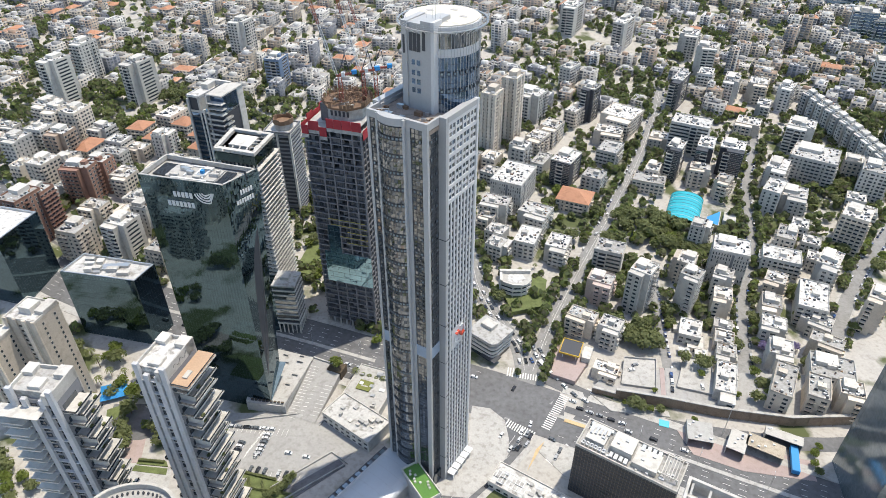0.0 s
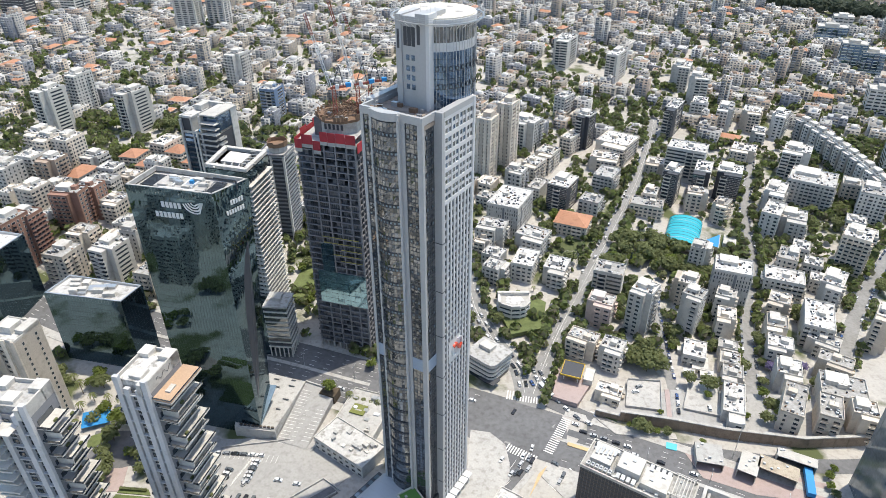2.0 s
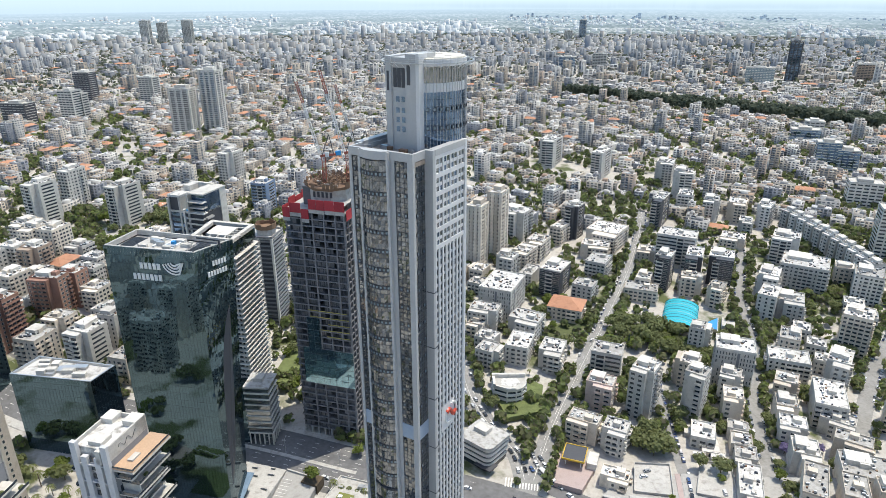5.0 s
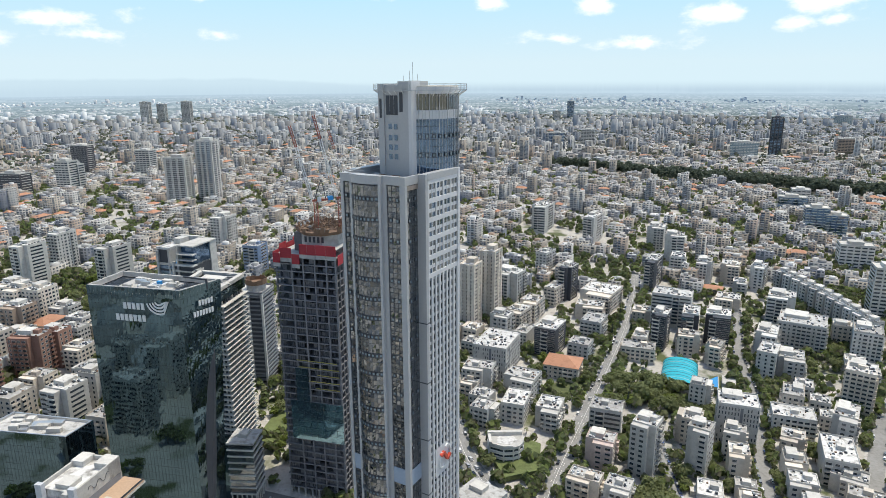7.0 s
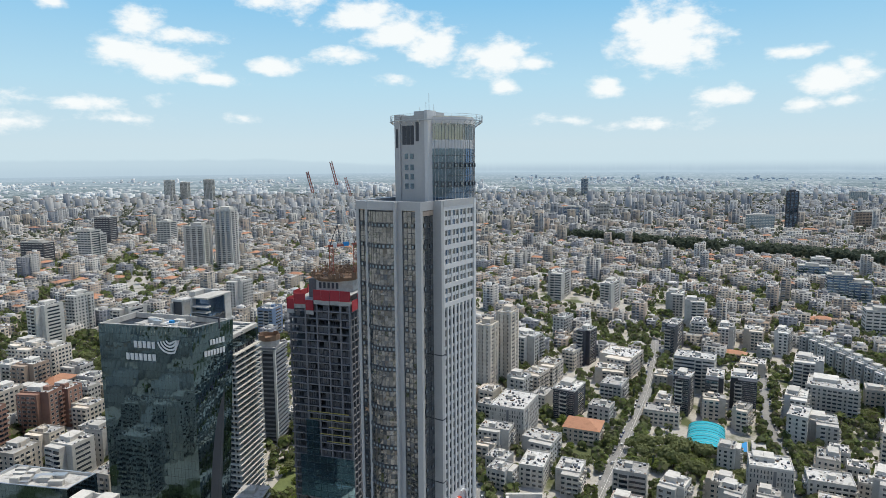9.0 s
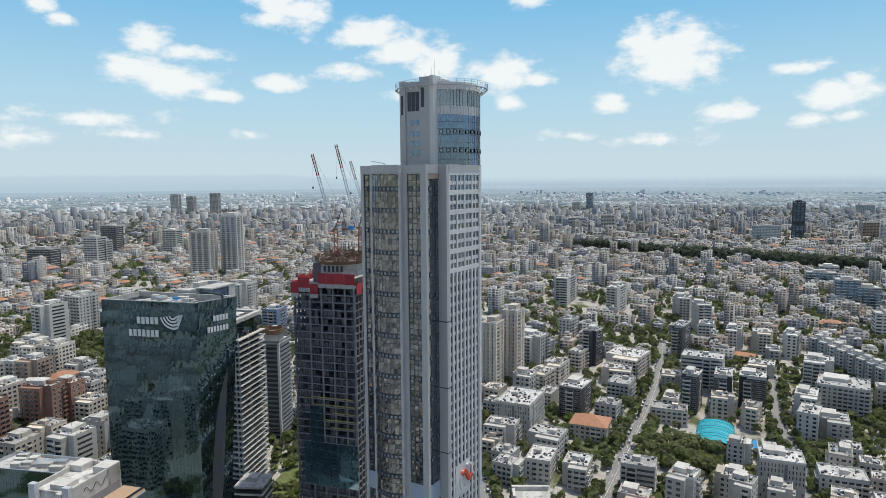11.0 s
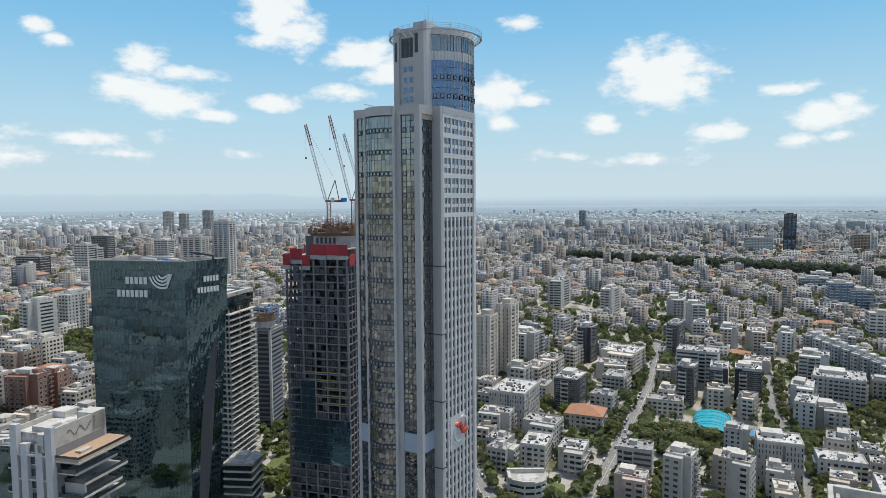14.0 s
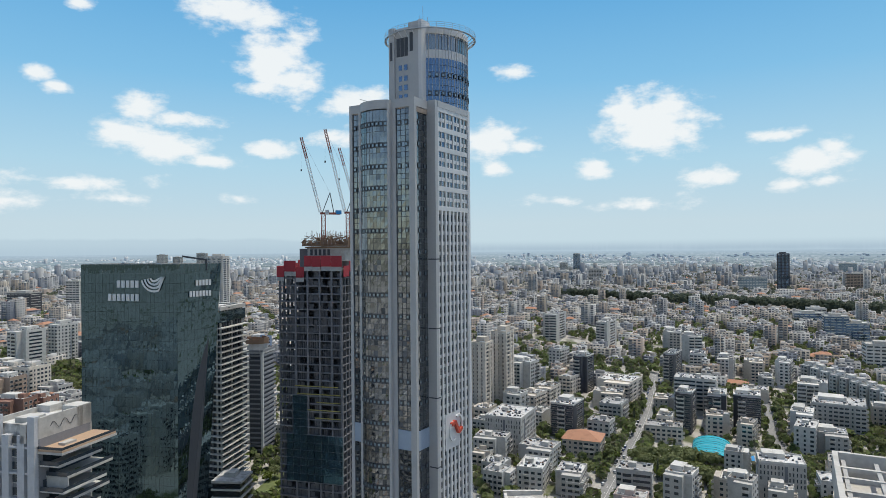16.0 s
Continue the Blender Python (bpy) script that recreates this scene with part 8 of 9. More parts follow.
def low_roof_block(name, x, y, rot, w, d, h, label, wall, units=10, seed=1, parapet=0.9, roof=None):
    """A low flat-roofed building with coolers on its roof."""
    T = thing(name, x, y, lz(x, y) - 0.3, rot, label, "building")
    part("wall", Solid().box(-w / 2, w / 2, -d / 2, d / 2, 0, h), wall, T)
    r = Solid().tray(-w / 2 - 0.15, w / 2 + 0.15, -d / 2 - 0.15, d / 2 + 0.15, h - 0.3, h + parapet, 0.35, 0.4)
    r.k[1] = 1
    part("roof", r, (WHITE, roof or ROOF), T)
    rr = random.Random(seed)
    for i in range(units):
        px, py = rr.uniform(-w / 2 + 2, w / 2 - 2), rr.uniform(-d / 2 + 2, d / 2 - 2)
        a, b = rr.uniform(0.6, 1.8), rr.uniform(0.5, 1.2)
        part("roof_unit", Solid().box(px - a, px + a, py - b, py + b, h, h + rr.uniform(0.7, 2.0)), rr.choice((WHITEMETAL, METAL, WHITE, CONCRETE)), T)
    n = int(w / 4)
    for i in range(n):
        for f in range(max(1, int(h / 3.6))):
            part("window", WINDOW["wide"], None, T, at=pose(-w / 2 + (i + 0.5) * w / n, -d / 2 - 0.02, 1.2 + 3.3 * f))
    return T


low_roof_block("pavilion", -46, 228, -37, 33, 17, 7.5, "low white pavilion with roof coolers beside a paved court", WHITE, 12, 2)
T = low_roof_block("pavilion_court", -41, 250, -20, 24, 30, 5.5, "paved roof court with a small green garden", CONCRETE, 14, 3, 0.9, PAVING)
part("hedge_garden", Solid().box(-7, 1, -3, 4, 5.9, 6.5), mat("dry_hedge", (0.16, 0.17, 0.05), 0.95, vary=0.3), T, "small square hedge garden")
part("garden_path", Solid().box(-5, -1, -0.5, 0.3, 6.5, 6.54), PAVING, T)


def gridded_office():
    """Mid-rise with a dark gridded front and a crowded white roof."""
    T = thing("office_building", 84.5, 184.5, 0, -33, "mid-rise office block with a dark gridded front and crowded roof", "office building")
    w, d, h = 46.0, 17.0, 34.0
    part("wall", Solid().box(-w / 2, w / 2, -d / 2, d / 2, 0, h), DARKWALL, T)
    for i in range(30):
        x = -w / 2 + (i + 0.5) * w / 30
        part("mullion", Solid().box(x - 0.08, x + 0.08, -d / 2 - 0.2, -d / 2, 0, h), mat_bronze, T)
    for f in range(16):
        z = 2.1 * (f + 1)
        part("transom", Solid().box(-w / 2, w / 2, -d / 2 - 0.18, -d / 2, z - 0.08, z + 0.08), mat_bronze, T)
    for i in range(12):
        y = -d / 2 + (i + 0.5) * d / 12
        part("mullion", Solid().box(-w / 2 - 0.2, -w / 2, y - 0.08, y + 0.08, 0, h), mat_bronze, T)
    r = Solid().tray(-w / 2 - 0.2, w / 2 + 0.2, -d / 2 - 0.25, d / 2 + 0.2, h - 0.4, h + 1.1, 0.6, 0.5)
    r.k[1] = 1
    part("roof", r, (WHITE, ROOF), T)
    part("plant_room", Solid().box(-9, 1, -3.5, 6, h, h + 4), WHITE, T)
    part("plant_room", Solid().box(2, 13, -6, 4, h, h + 3), WHITE, T)
    part("plant_room", Solid().box(-20.5, -11.5, -4, 6.5, h, h + 2.6), WHITE, T)
    for i in range(6):
        part("cooler", Solid().box(-21 + i * 1.9, -19.6 + i * 1.9, -7.4, -5.2, h + 0.2, h + 1.9), METAL, T)
        part("fan_grille", Solid().prism([(-20.3 + i * 1.9 + 0.5 * math.cos(k * 0.785), -6.3 + 0.5 * math.sin(k * 0.785)) for k in range(8)], h + 1.9, h + 1.98), FRAME, T)
    for i in range(5):
        part("cooler", Solid().box(-19.5 + i * 1.8, -18.4 + i * 1.8, -1 + 0.6 * i, 3 + 0.4 * i, h + 2.6, h + 3.5), METAL, T)
    for i in range(6):
        part("pergola_beam", Solid().box(14.5 + i * 1.3, 14.9 + i * 1.3, -5, 7.5, h + 2.4, h + 2.8), WHITE, T)
    for y in (-4.8, 7.2):
        part("pergola_beam", Solid().box(14, 22, y, y + 0.4, h + 2.8, h + 3.1), WHITE, T)
        for x in (14.2, 21.5):
            part("pergola_post", Solid().box(x, x + 0.4, y, y + 0.4, h, h + 2.8), WHITE, T)
    # thin dark sheets on the roof, their colour giving the shade of plant wells
    for x0, x1, y0, y1 in ((-22, -10, 5.2, 7.6), (2.5, 12.5, 4.6, 7.8), (-8.5, 0.5, -7.6, -4.2)):
        part("roof_well", Solid().box(x0, x1, y0, y1, h + 0.12, h + 0.2), FRAME, T, "dark sheet drawn for the shade of a plant well")
        for i in range(4):
            xx = x0 + (x1 - x0) * (i + 0.5) / 4
            part("cooler", Solid().box(xx - 0.8, xx + 0.8, y0 + 0.3, y1 - 0.3, h + 0.2, h + 1.5), WHITEMETAL if i % 2 else METAL, T)
    for k in range(3):
        part("pipe_run", Solid().beam((-10.4 + k * 0.5, -7, h + 0.7), (-10.4 + k * 0.5, 7.5, h + 0.7), 0.16, sides=6), METAL, T)
    for x0, y0, z0 in ((-7, -1, 4), (-4, 2, 4), (5, -3, 3), (9, 1, 3), (-18, 3, 2.6), (-14, -1, 2.6), (3.5, 2, 3)):
        part("roof_hatch", Solid().box(x0, x0 + 1.6, y0, y0 + 1.2, h + z0, h + z0 + 0.7), METAL, T)
    rr = random.Random(9)
    for i in range(34):
        px, py = rr.uniform(-21, 21), rr.uniform(-7, 7)
        a = rr.uniform(0.4, 1.2)
        part("roof_unit", Solid().box(px - a, px + a, py - 0.5, py + 0.5, h, h + rr.uniform(0.5, 1.4)), rr.choice((WHITEMETAL, METAL, ROOF)), T)


mat_bronze = mat("bronze_mullions", (0.16, 0.14, 0.12), 0.5, 0.4, vary=0.1)
gridded_office()

# building site with white cabins and grids by the side street
T = low_roof_block("site_compound", 42, 186, -33, 40, 13, 4.5, "crowded white compound of cabins and cooling grids", WHITE, 22, 6)
for i in range(9):
    part("shade_frame", Solid().box(-18 + i * 2.0, -17.7 + i * 2.0, -5.5, 2, 6.2, 6.4), WHITEMETAL, T)
for y in (-5.5, -1.8, 1.8):
    part("shade_frame", Solid().box(-18.2, -1.6, y, y + 0.25, 6.4, 6.6), WHITEMETAL, T)
for i in range(8):
    part("fence_panel", Solid().box(-20 + i * 5, -15.3 + i * 5, 7.6, 7.75, 0, 2.4), WHITEMETAL, T)


def corner_store():
    z0 = lz(27, 284)
    T = thing("store_building", 27, 285, z0 - 0.5, -42, "white four-storey store with ribbon windows and a rounded corner", "building")
    plan = [(-9, -8)] + [(6.5 + 3.5 * math.sin(a), -4.5 - 3.5 * math.cos(a)) for a in [math.pi / 2 * i / 6 for i in range(7)]] + [(10, 9), (-9, 9)]
    for f in range(4):
        k = 1.0 + 0.03 * f
        part("floor_band", Solid().prism([(x * k, y * k) for x, y in plan], 3.2 + 3.3 * f, 5.0 + 3.3 * f), WHITE, T)
        part("ribbon_window", Solid().prism([(x * 0.96, y * 0.96) for x, y in plan], 3.3 * f, 3.3 * f + 3.25), GLASS, T)
    part("roof", Solid().prism([(x * 1.1, y * 1.1) for x, y in plan], 14.9, 15.4), ROOF, T)
    part("roof_house", Solid().box(-6, 2, 0, 6, 15.4, 17.8), WHITE, T)
    part("canopy", Solid().box(2, 12.5, -9.8, -3, 3.2, 3.8), DARKWALL, T)


corner_store()


def terraced_villa():
    """Four floors with broad parapet bands, a straight rear and a rounded terrace side."""
    z0 = lz(48, 335)
    T = thing("villa", 48, 335, z0 - 1, 0, "pale four-storey block with rounded terraces among palms", "villa")
    plan = [(-11, -4), (-3, -8.5), (3, -8.2), (6.6, -6.6), (9.2, -3.6), (10.5, 0.5), (10.6, 7), (-11, 7.5)]
    for f in range(4):
        k = 1.0 - 0.015 * f
        part("floor_band", Solid().prism([(x * k, y * k) for x, y in plan], 3.2 * f + 1.6, 3.2 * f + 3.2), WHITE if f % 2 else GREY, T)
        part("ribbon_window", Solid().prism([(x * 0.9, y * 0.9) for x, y in plan], 3.2 * f, 3.2 * f + 1.6), GLASS, T)
        for (ax, ay), (bx, by) in zip(plan, plan[1:]):
            part("pier", Solid().beam((ax * 0.94, ay * 0.94, 3.2 * f), (ax * 0.94, ay * 0.94, 3.2 * f + 1.7), 0.5), WHITE, T)
    part("roof", Solid().prism([(x * 0.9, y * 0.9) for x, y in plan], 12.5, 12.9), GREY, T)
    part("roof_court", Solid().prism([(-6, -3), (1, -5), (6, -1), (4.5, 4), (-5, 4.5)], 12.9, 13.0), ROOF, T, "pale bare roof court")
    part("parapet", Solid().prism([(-10.6, 5.2), (9.6, 5.0), (9.8, 6.6), (-10.6, 7.2)], 12.6, 15.2), WHITE, T)
    part("parapet", Solid().prism([(-10.8, -3.6), (-9.2, -4.4), (-9.0, 5.2), (-10.6, 5.2)], 12.6, 14.4), WHITE, T)
    part("parapet", Solid().prism([(-9.4, -4.4), (-2.8, -8.0), (2.6, -7.8), (2.4, -6.9), (-2.6, -7.0), (-9.2, -3.6)], 12.6, 13.7), WHITE, T)
    slab("forecourt", [(38, 322), (50, 318), (60, 325), (56, 328), (44, 326)], lz(48, 322) + 1.2, PAVING_RED, "rounded tan paved court below the villa", "court", 1.6)


terraced_villa()


def filling_station():
    z0 = 3.4
    T = thing("filling_station", 75.8, 279, z0, -22, "filling station canopy with a black roof and yellow edge", "filling station")
    part("canopy", Solid().tray(-6, 6, -6.5, 6.5, 4.6, 5.6, 0.4, 0.5), mat("yellow_trim", (0.55, 0.36, 0.04), 0.5, vary=0.1), T, "yellow-edged canopy")
    part("canopy_roof", Solid().box(-5.5, 5.5, -6, 6, 5.2, 5.3), DARKWALL, T)
    for x in (-4, 4):
        for y in (-4, 4):
            part("post", Solid().box(x - 0.25, x + 0.25, y - 0.25, y + 0.25, 0, 4.6), WHITEMETAL, T)
        part("pump", Solid().box(x - 0.4, x + 0.4, -0.9, 0.9, 0, 1.7), RED, T)
    part("kiosk", Solid().box(7, 12, -4, 6, 0, 3.6), WHITE, T)


filling_station()


def pool_cover():
    z0 = lz(190, 438)
    T = thing("pool_hall", 188, 431, z0 - 0.5, -24, "indoor pool under a turquoise barrel cover with pale ribs", "pool hall")
    W, L = 25.0, 42.0
    part("wall", Solid().box(-W / 2, W / 2, -L / 2, L / 2, 0, 3.0), WHITE, T)
    n, seg = 9, 12
    for j in range(n):
        y0, y1 = -L / 2 + L * j / n, -L / 2 + L * (j + 1) / n - 0.25
        s = Solid()
        pts = [(-W / 2 * math.cos(math.pi * i / seg), 3.0 + 6.0 * math.sin(math.pi * i / seg)) for i in range(seg + 1)]
        for (xa, za), (xb, zb) in zip(pts, pts[1:]):
            s.face([(xa, y0, za), (xa, y1, za), (xb, y1, zb), (xb, y0, zb)][::-1])
        part("cover_sheet", s, AQUA, T)
        s = Solid()
        for (xa, za), (xb, zb) in zip(pts, pts[1:]):
            s.beam((xa, y1 + 0.12, za + 0.1), (xb, y1 + 0.12, zb + 0.1), 0.16)
        part("cover_rib", s, GLASS_PALE if j % 3 else WHITEMETAL, T)
    z0 = lz(210, 424)
    P = thing("swimming_pool", 211, 428, z0 + 0.1, -24, "blue open swimming pool beside a white deck", "pool")
    part("basin", Solid().tray(-5, 5, -11, 11, -0.2, 0.6, 0.6, 0.3), PAVING, P)
    part("water", Solid().box(-4.4, 4.4, -10.4, 10.4, 0.2, 0.4), BLUE, P)
    part("bath_house", Solid().box(7, 16, -8, 6, -1, 4), WHITE, P)


pool_cover()


# retaining wall below the houses
pts = [(84, 252), (96, 247.5), (123, 241.5), (148, 234.5), (185, 228), (218, 229)]
for (ax, ay), (bx, by) in zip(pts, pts[1:]):
    L = math.hypot(bx - ax, by - ay)
    W = thing("retaining_wall", ax, ay, -0.5, math.degrees(math.atan2(by - ay, bx - ax)), "tall brown retaining wall with a pale coping", "wall", kind="structure")
    top = 7.0 if ax > 90 else 4.0
    part("wall_face", Solid().box(0, L, 0, 1.2, 0, top), SOILWALL, W)
    part("coping", Solid().box(0, L, -0.2, 1.5, top, top + 0.5), PAVING, W)
    for i in range(int(L / 7)):
        part("buttress", Solid().box(2 + i * 7, 2.6 + i * 7, -0.35, 0.0, 0, top - 0.2), SOILWALL, W)
slab("embankment", [(84, 253), (97, 249), (123, 243), (148, 236), (185, 230), (218, 231), (222, 262), (98, 268)], 2.6, CARPARK, "raised paved ground above the retaining wall", "ground", 3.0)
slab("verge", [(84, 249), (96, 244), (123, 238), (123, 234), (92, 238)], 0.5, PAVING, "pale paved footway below the wall", "verge", 0.5)


def shed(x, y, rot, w, d, h, roof, label, open_front=True):
    T = thing("shed", x, y, lz(x, y), rot, label, "shed")
    part("roof", Solid().box(-w / 2, w / 2, -d / 2, d / 2, h - 0.35, h), roof, T)
    part("rear_wall", Solid().box(-w / 2, w / 2, d / 2 - 0.4, d / 2 - 0.1, 0, h - 0.35), CONCRETE, T)
    for sx in (-1, 1):
        part("side_wall", Solid().box(sx * (w / 2 - 0.3) - 0.15, sx * (w / 2 - 0.3) + 0.15, -d / 2 + 0.3, d / 2 - 0.4, 0, h - 0.35), WHITE, T)
    rr = random.Random(int(x))
    for i in range(int(w * d / 30)):
        px, py = rr.uniform(-w / 2 + 1, w / 2 - 1), rr.uniform(-d / 2 + 1, d / 2 - 1)
        part("roof_unit", Solid().box(px - 0.6, px + 0.6, py - 0.4, py + 0.4, h, h + rr.uniform(0.4, 1.1)), rr.choice((METAL, WHITEMETAL)), T)
    return T


shed(134, 221, -14, 13, 13, 5.0, CONCRETE, "flat grey workshop roof with rusty gear")
shed(151, 214, -32, 9, 14, 6.0, WHITE, "white canopy over the forecourt")
shed(164, 211, -32, 18, 9, 6.0, mat("rusty_roof", (0.42, 0.36, 0.28), 0.85, vary=0.3, stain=0.5), "long workshop with a rusty pale roof")
shed(176, 217, -28, 18, 6, 6.0, WHITE, "long white flat canopy")
T = thing("truck_trailer", 177, 205, 0.1, 70, "long trailer with a bright blue tarpaulin", "trailer")
part("tarpaulin", Solid().box(-8, 8, -1.8, 1.8, 1.2, 3.8), BLUE, T)
part("bed", Solid().box(-8.2, 8.2, -1.9, 1.9, 0.8, 1.2), FRAME, T)
for x in (-6, -4.6, 5):
    for y in (-1.6, 1.6):
        part("wheel", Solid().beam((x, y - 0.2, 0.5), (x, y + 0.2, 0.5), 0.5, sides=10), RUBBER, T)
slab("yard", [(128, 210), (150, 200), (184, 194), (186, 206), (150, 218), (124, 226)], 0.24, PAVING_RED, "reddish paved workshop yard", "yard", 0.4)

# grey glass tower at the edge of the view
EDGE = [(189, 168), (228, 158), (240, 196), (197, 206)]
T, P, h = glass_block("glass_office_tower", EDGE, 0, 150, (14, 14, 12, 14), 42, "grey glass and panel tower beside the yard", glass("grey_blue_glass", (0.2, 0.23, 0.25), 0.12, metal=0.4, wave=0.03, island=0.06))
part("roof", Solid().prism(inset(P, 0.97), h - 2, h - 1), ROOF, T)

# beige towers and a round-roofed block on the other side
for x, y, rot, w, d, z1 in ((-205, 246, -14, 18, 16, 66), (-223, 236, -14, 16, 15, 58)):
    T = thing("apartment_building", x, y, 0, rot, "tall beige apartment block with ribbed walls and a pale roof", "building")
    part("wall", Solid().box(-w / 2, w / 2, -d / 2, d / 2, 0, z1), BEIGE, T)
    for s in (-1, -0.4, 0.2, 0.8):
        part("rib", Solid().box(s * w / 2 - 0.1, s * w / 2 + 2.0, -d / 2 - 0.8, -d / 2, 0, z1 + 1.0), BEIGE, T)
    r = Solid().tray(-w / 2, w / 2, -d / 2, d / 2, z1 - 0.2, z1 + 1.2, 0.4, 0.3)
    r.k[1] = 1
    part("roof", r, (WHITE, ROOF), T)
    part("stair_head", Solid().box(-4, 3, -3, 4, z1, z1 + 4), WHITE, T)
    part("roof_house", Solid().box(w / 2 - 5, w / 2, -2, d / 2, z1, z1 + 2.4), WHITE, T)
    for f in range(int(z1 / 3.2)):
        for e in (-0.25, 0.25):
            part("window", WINDOW["tall"], None, T, at=pose(w / 2 + 0.02, e * d, 1 + 3.2 * f, 0, 0, 90))
        part("window", WINDOW["wide"], None, T, at=pose(-0.05 * w, -d / 2 - 0.02, 1 + 3.2 * f))
T = thing("round_roofed_building", -116.5, 141.4, 0, 0, "building with a white curved roof edge and dark terrace", "building")
plan = [(16.2 * math.cos(radians(a)), 10.4 * math.sin(radians(a))) for a in range(0, 360, 10)]
part("wall", Solid().prism(plan, 0, 56.5), GLASS_TOWER, T)
for z in range(4, 56, 4):
    part("floor_band", Solid().prism([(x * 1.02, y * 1.02) for x, y in plan], z, z + 1.0), WHITE, T)
s = Solid()
for i in range(len(plan)):
    p, q = Vector(plan[i]), Vector(plan[(i + 1) % len(plan)])
    s.prism([tuple(p * 1.04), tuple(q * 1.04), tuple(q * 0.94), tuple(p * 0.94)], 55, 60)
part("roof_edge", s, WHITE, T, "broad white curved roof edge")
part("roof", Solid().prism([(x * 0.94, y * 0.94) for x, y in plan], 56.4, 57.2), CONCRETE, T)
for i in range(16):
    a = radians(20 + 9 * i)
    part("louvre", Solid().box(12.8 * math.cos(a) - 0.25, 12.8 * math.cos(a) + 0.25, 7.6 * math.sin(a) - 0.4, 7.6 * math.sin(a) + 0.4, 57.2, 58.4), FRAME, T)
part("roof_house", Solid().box(-6, 5, -5, 2, 57.2, 60.0), GREY, T)

def rooftop_site():
    """Concrete block with an unfinished roof: white parapet, open pits and scaffolds."""
    T = thing("unfinished_building", 79.5, 104, 0, -30, "pale concrete block with an unfinished roof and timber shoring", "building")
    h = 105.6
    part("wall", Solid().box(-12, 30, -13, 13, 0, h - 4), CONCRETE, T)
    part("parapet", Solid().tray(-12.4, 30, -13.4, 13.4, h - 4.4, h + 1.4, 0.9, 0.6), WHITE, T)
    rr = random.Random(31)
    for i in range(7):
        part("roof_beam", Solid().box(-11 + i * 5.2, -10.3 + i * 5.2, -12.4, 12.4, h - 0.6, h + 0.2), CONCRETE, T)
    for y in (-6, 1, 7):
        part("roof_beam", Solid().box(-11.4, 29, y - 0.4, y + 0.4, h - 0.4, h + 0.4), WHITE, T)
    for i in range(18):
        x, y = rr.uniform(-10, 24), rr.uniform(-11, 11)
        part("timber_prop", Solid().box(x, x + rr.uniform(0.4, 3), y, y + rr.uniform(0.3, 1.6), h - 3.8, h - 2 + rr.uniform(0, 2)), DECK if i % 2 else METAL, T)
    s = Solid()
    lattice(s, (8, -3, h - 3.8), (8, -3, h + 9), 0.7, 8, 0.08)
    part("hoist_mast", s, METAL, T, "grey lattice hoist mast")


rooftop_site()

# long curved apartment slab
for i in range(11):
    t = i / 10
    x, y = 358 + 24 * t - 12 * t * t, 602 - 114 * t
    house(x, y, 11.6, 12.5, -74 - 14 * t, 7, "grey", False, 40)

# playground sail and garden beds by the white towers
T = thing("shade_sail", -184, 250, 0.2, 20, "blue pyramid shade sail over a playground", "shade sail")
s = Solid()
s.v = [(-7, -6, 3.0), (7, -6, 3.0), (7, 6, 3.0), (-7, 6, 3.0), (0, 0, 7.5)]
s.f = [(0, 1, 4), (1, 2, 4), (2, 3, 4), (3, 0, 4)]
s.k = [0] * 4
part("sail", s, BLUE, T)
for x in (-7, 7):
    for y in (-6, 6):
        part("pole", Solid().beam((x, y, 0), (x, y, 3.0), 0.12, sides=6), METAL, T)
slab("lawn", [(-136, 214), (-118, 210), (-114, 226), (-132, 230)], 0.35, GRASS, "mown lawn strip beside the towers", "lawn", 0.4)
slab("lawn", [(-98, 176), (-76, 172), (-72, 186), (-96, 192)], 0.4, GRASS, "lawn with dark shrubs beside the car park", "lawn", 0.4)
slab("plaza", [(-238, 262), (-212, 258), (-206, 284), (-232, 290)], 0.4, PAVING, "round paved court with planting", "plaza", 0.4)
slab("lawn", [(-100, 345), (-84, 342), (-76, 390), (-92, 395)], 14.0, GRASS, "green slope behind the building site", "lawn", 8.0)
for i in range(14):
    rr = random.Random(i)
    T = thing("shrub", -97 + 1.8 * i, 190.5 - 0.3 * i, 0.4, 0, "clipped dark green shrub along the lawn", "shrub")
    s = Solid()
    leaf_cloud(s, 0, 0, 0.7, 0.9, 0.7, 0.8, 60, 0.28, rr)
    part("foliage", s, LEAF, T)

# ramp walls by the car park
for ax, ay, bx, by, h_ in ((-84, 190, -57, 211, 1.2), (-57, 211, -48, 204, 1.2), (-76, 184, -50, 203, 1.2), (-112, 231, -78, 236, 1.0), (-66, 228, -60, 240, 1.0)):
    L = math.hypot(bx - ax, by - ay)
    W = thing("parapet_wall", ax, ay, 0.2, math.degrees(math.atan2(by - ay, bx - ax)), "low pale concrete parapet wall of a ramp", "wall", kind="structure")
    part("wall_face", Solid().box(0, L, -0.2, 0.2, 0, h_), PAVING, W)
# flat slab whose dark colour stands for the shade in a sunken ramp
slab("ramp", [(-80, 187), (-53, 207), (-49, 203), (-75, 182)], 0.36, DARKCON, "flat ramp strip, darkened in colour for the shade of its trench", "ramp", 0.3)

# ---- road markings ----


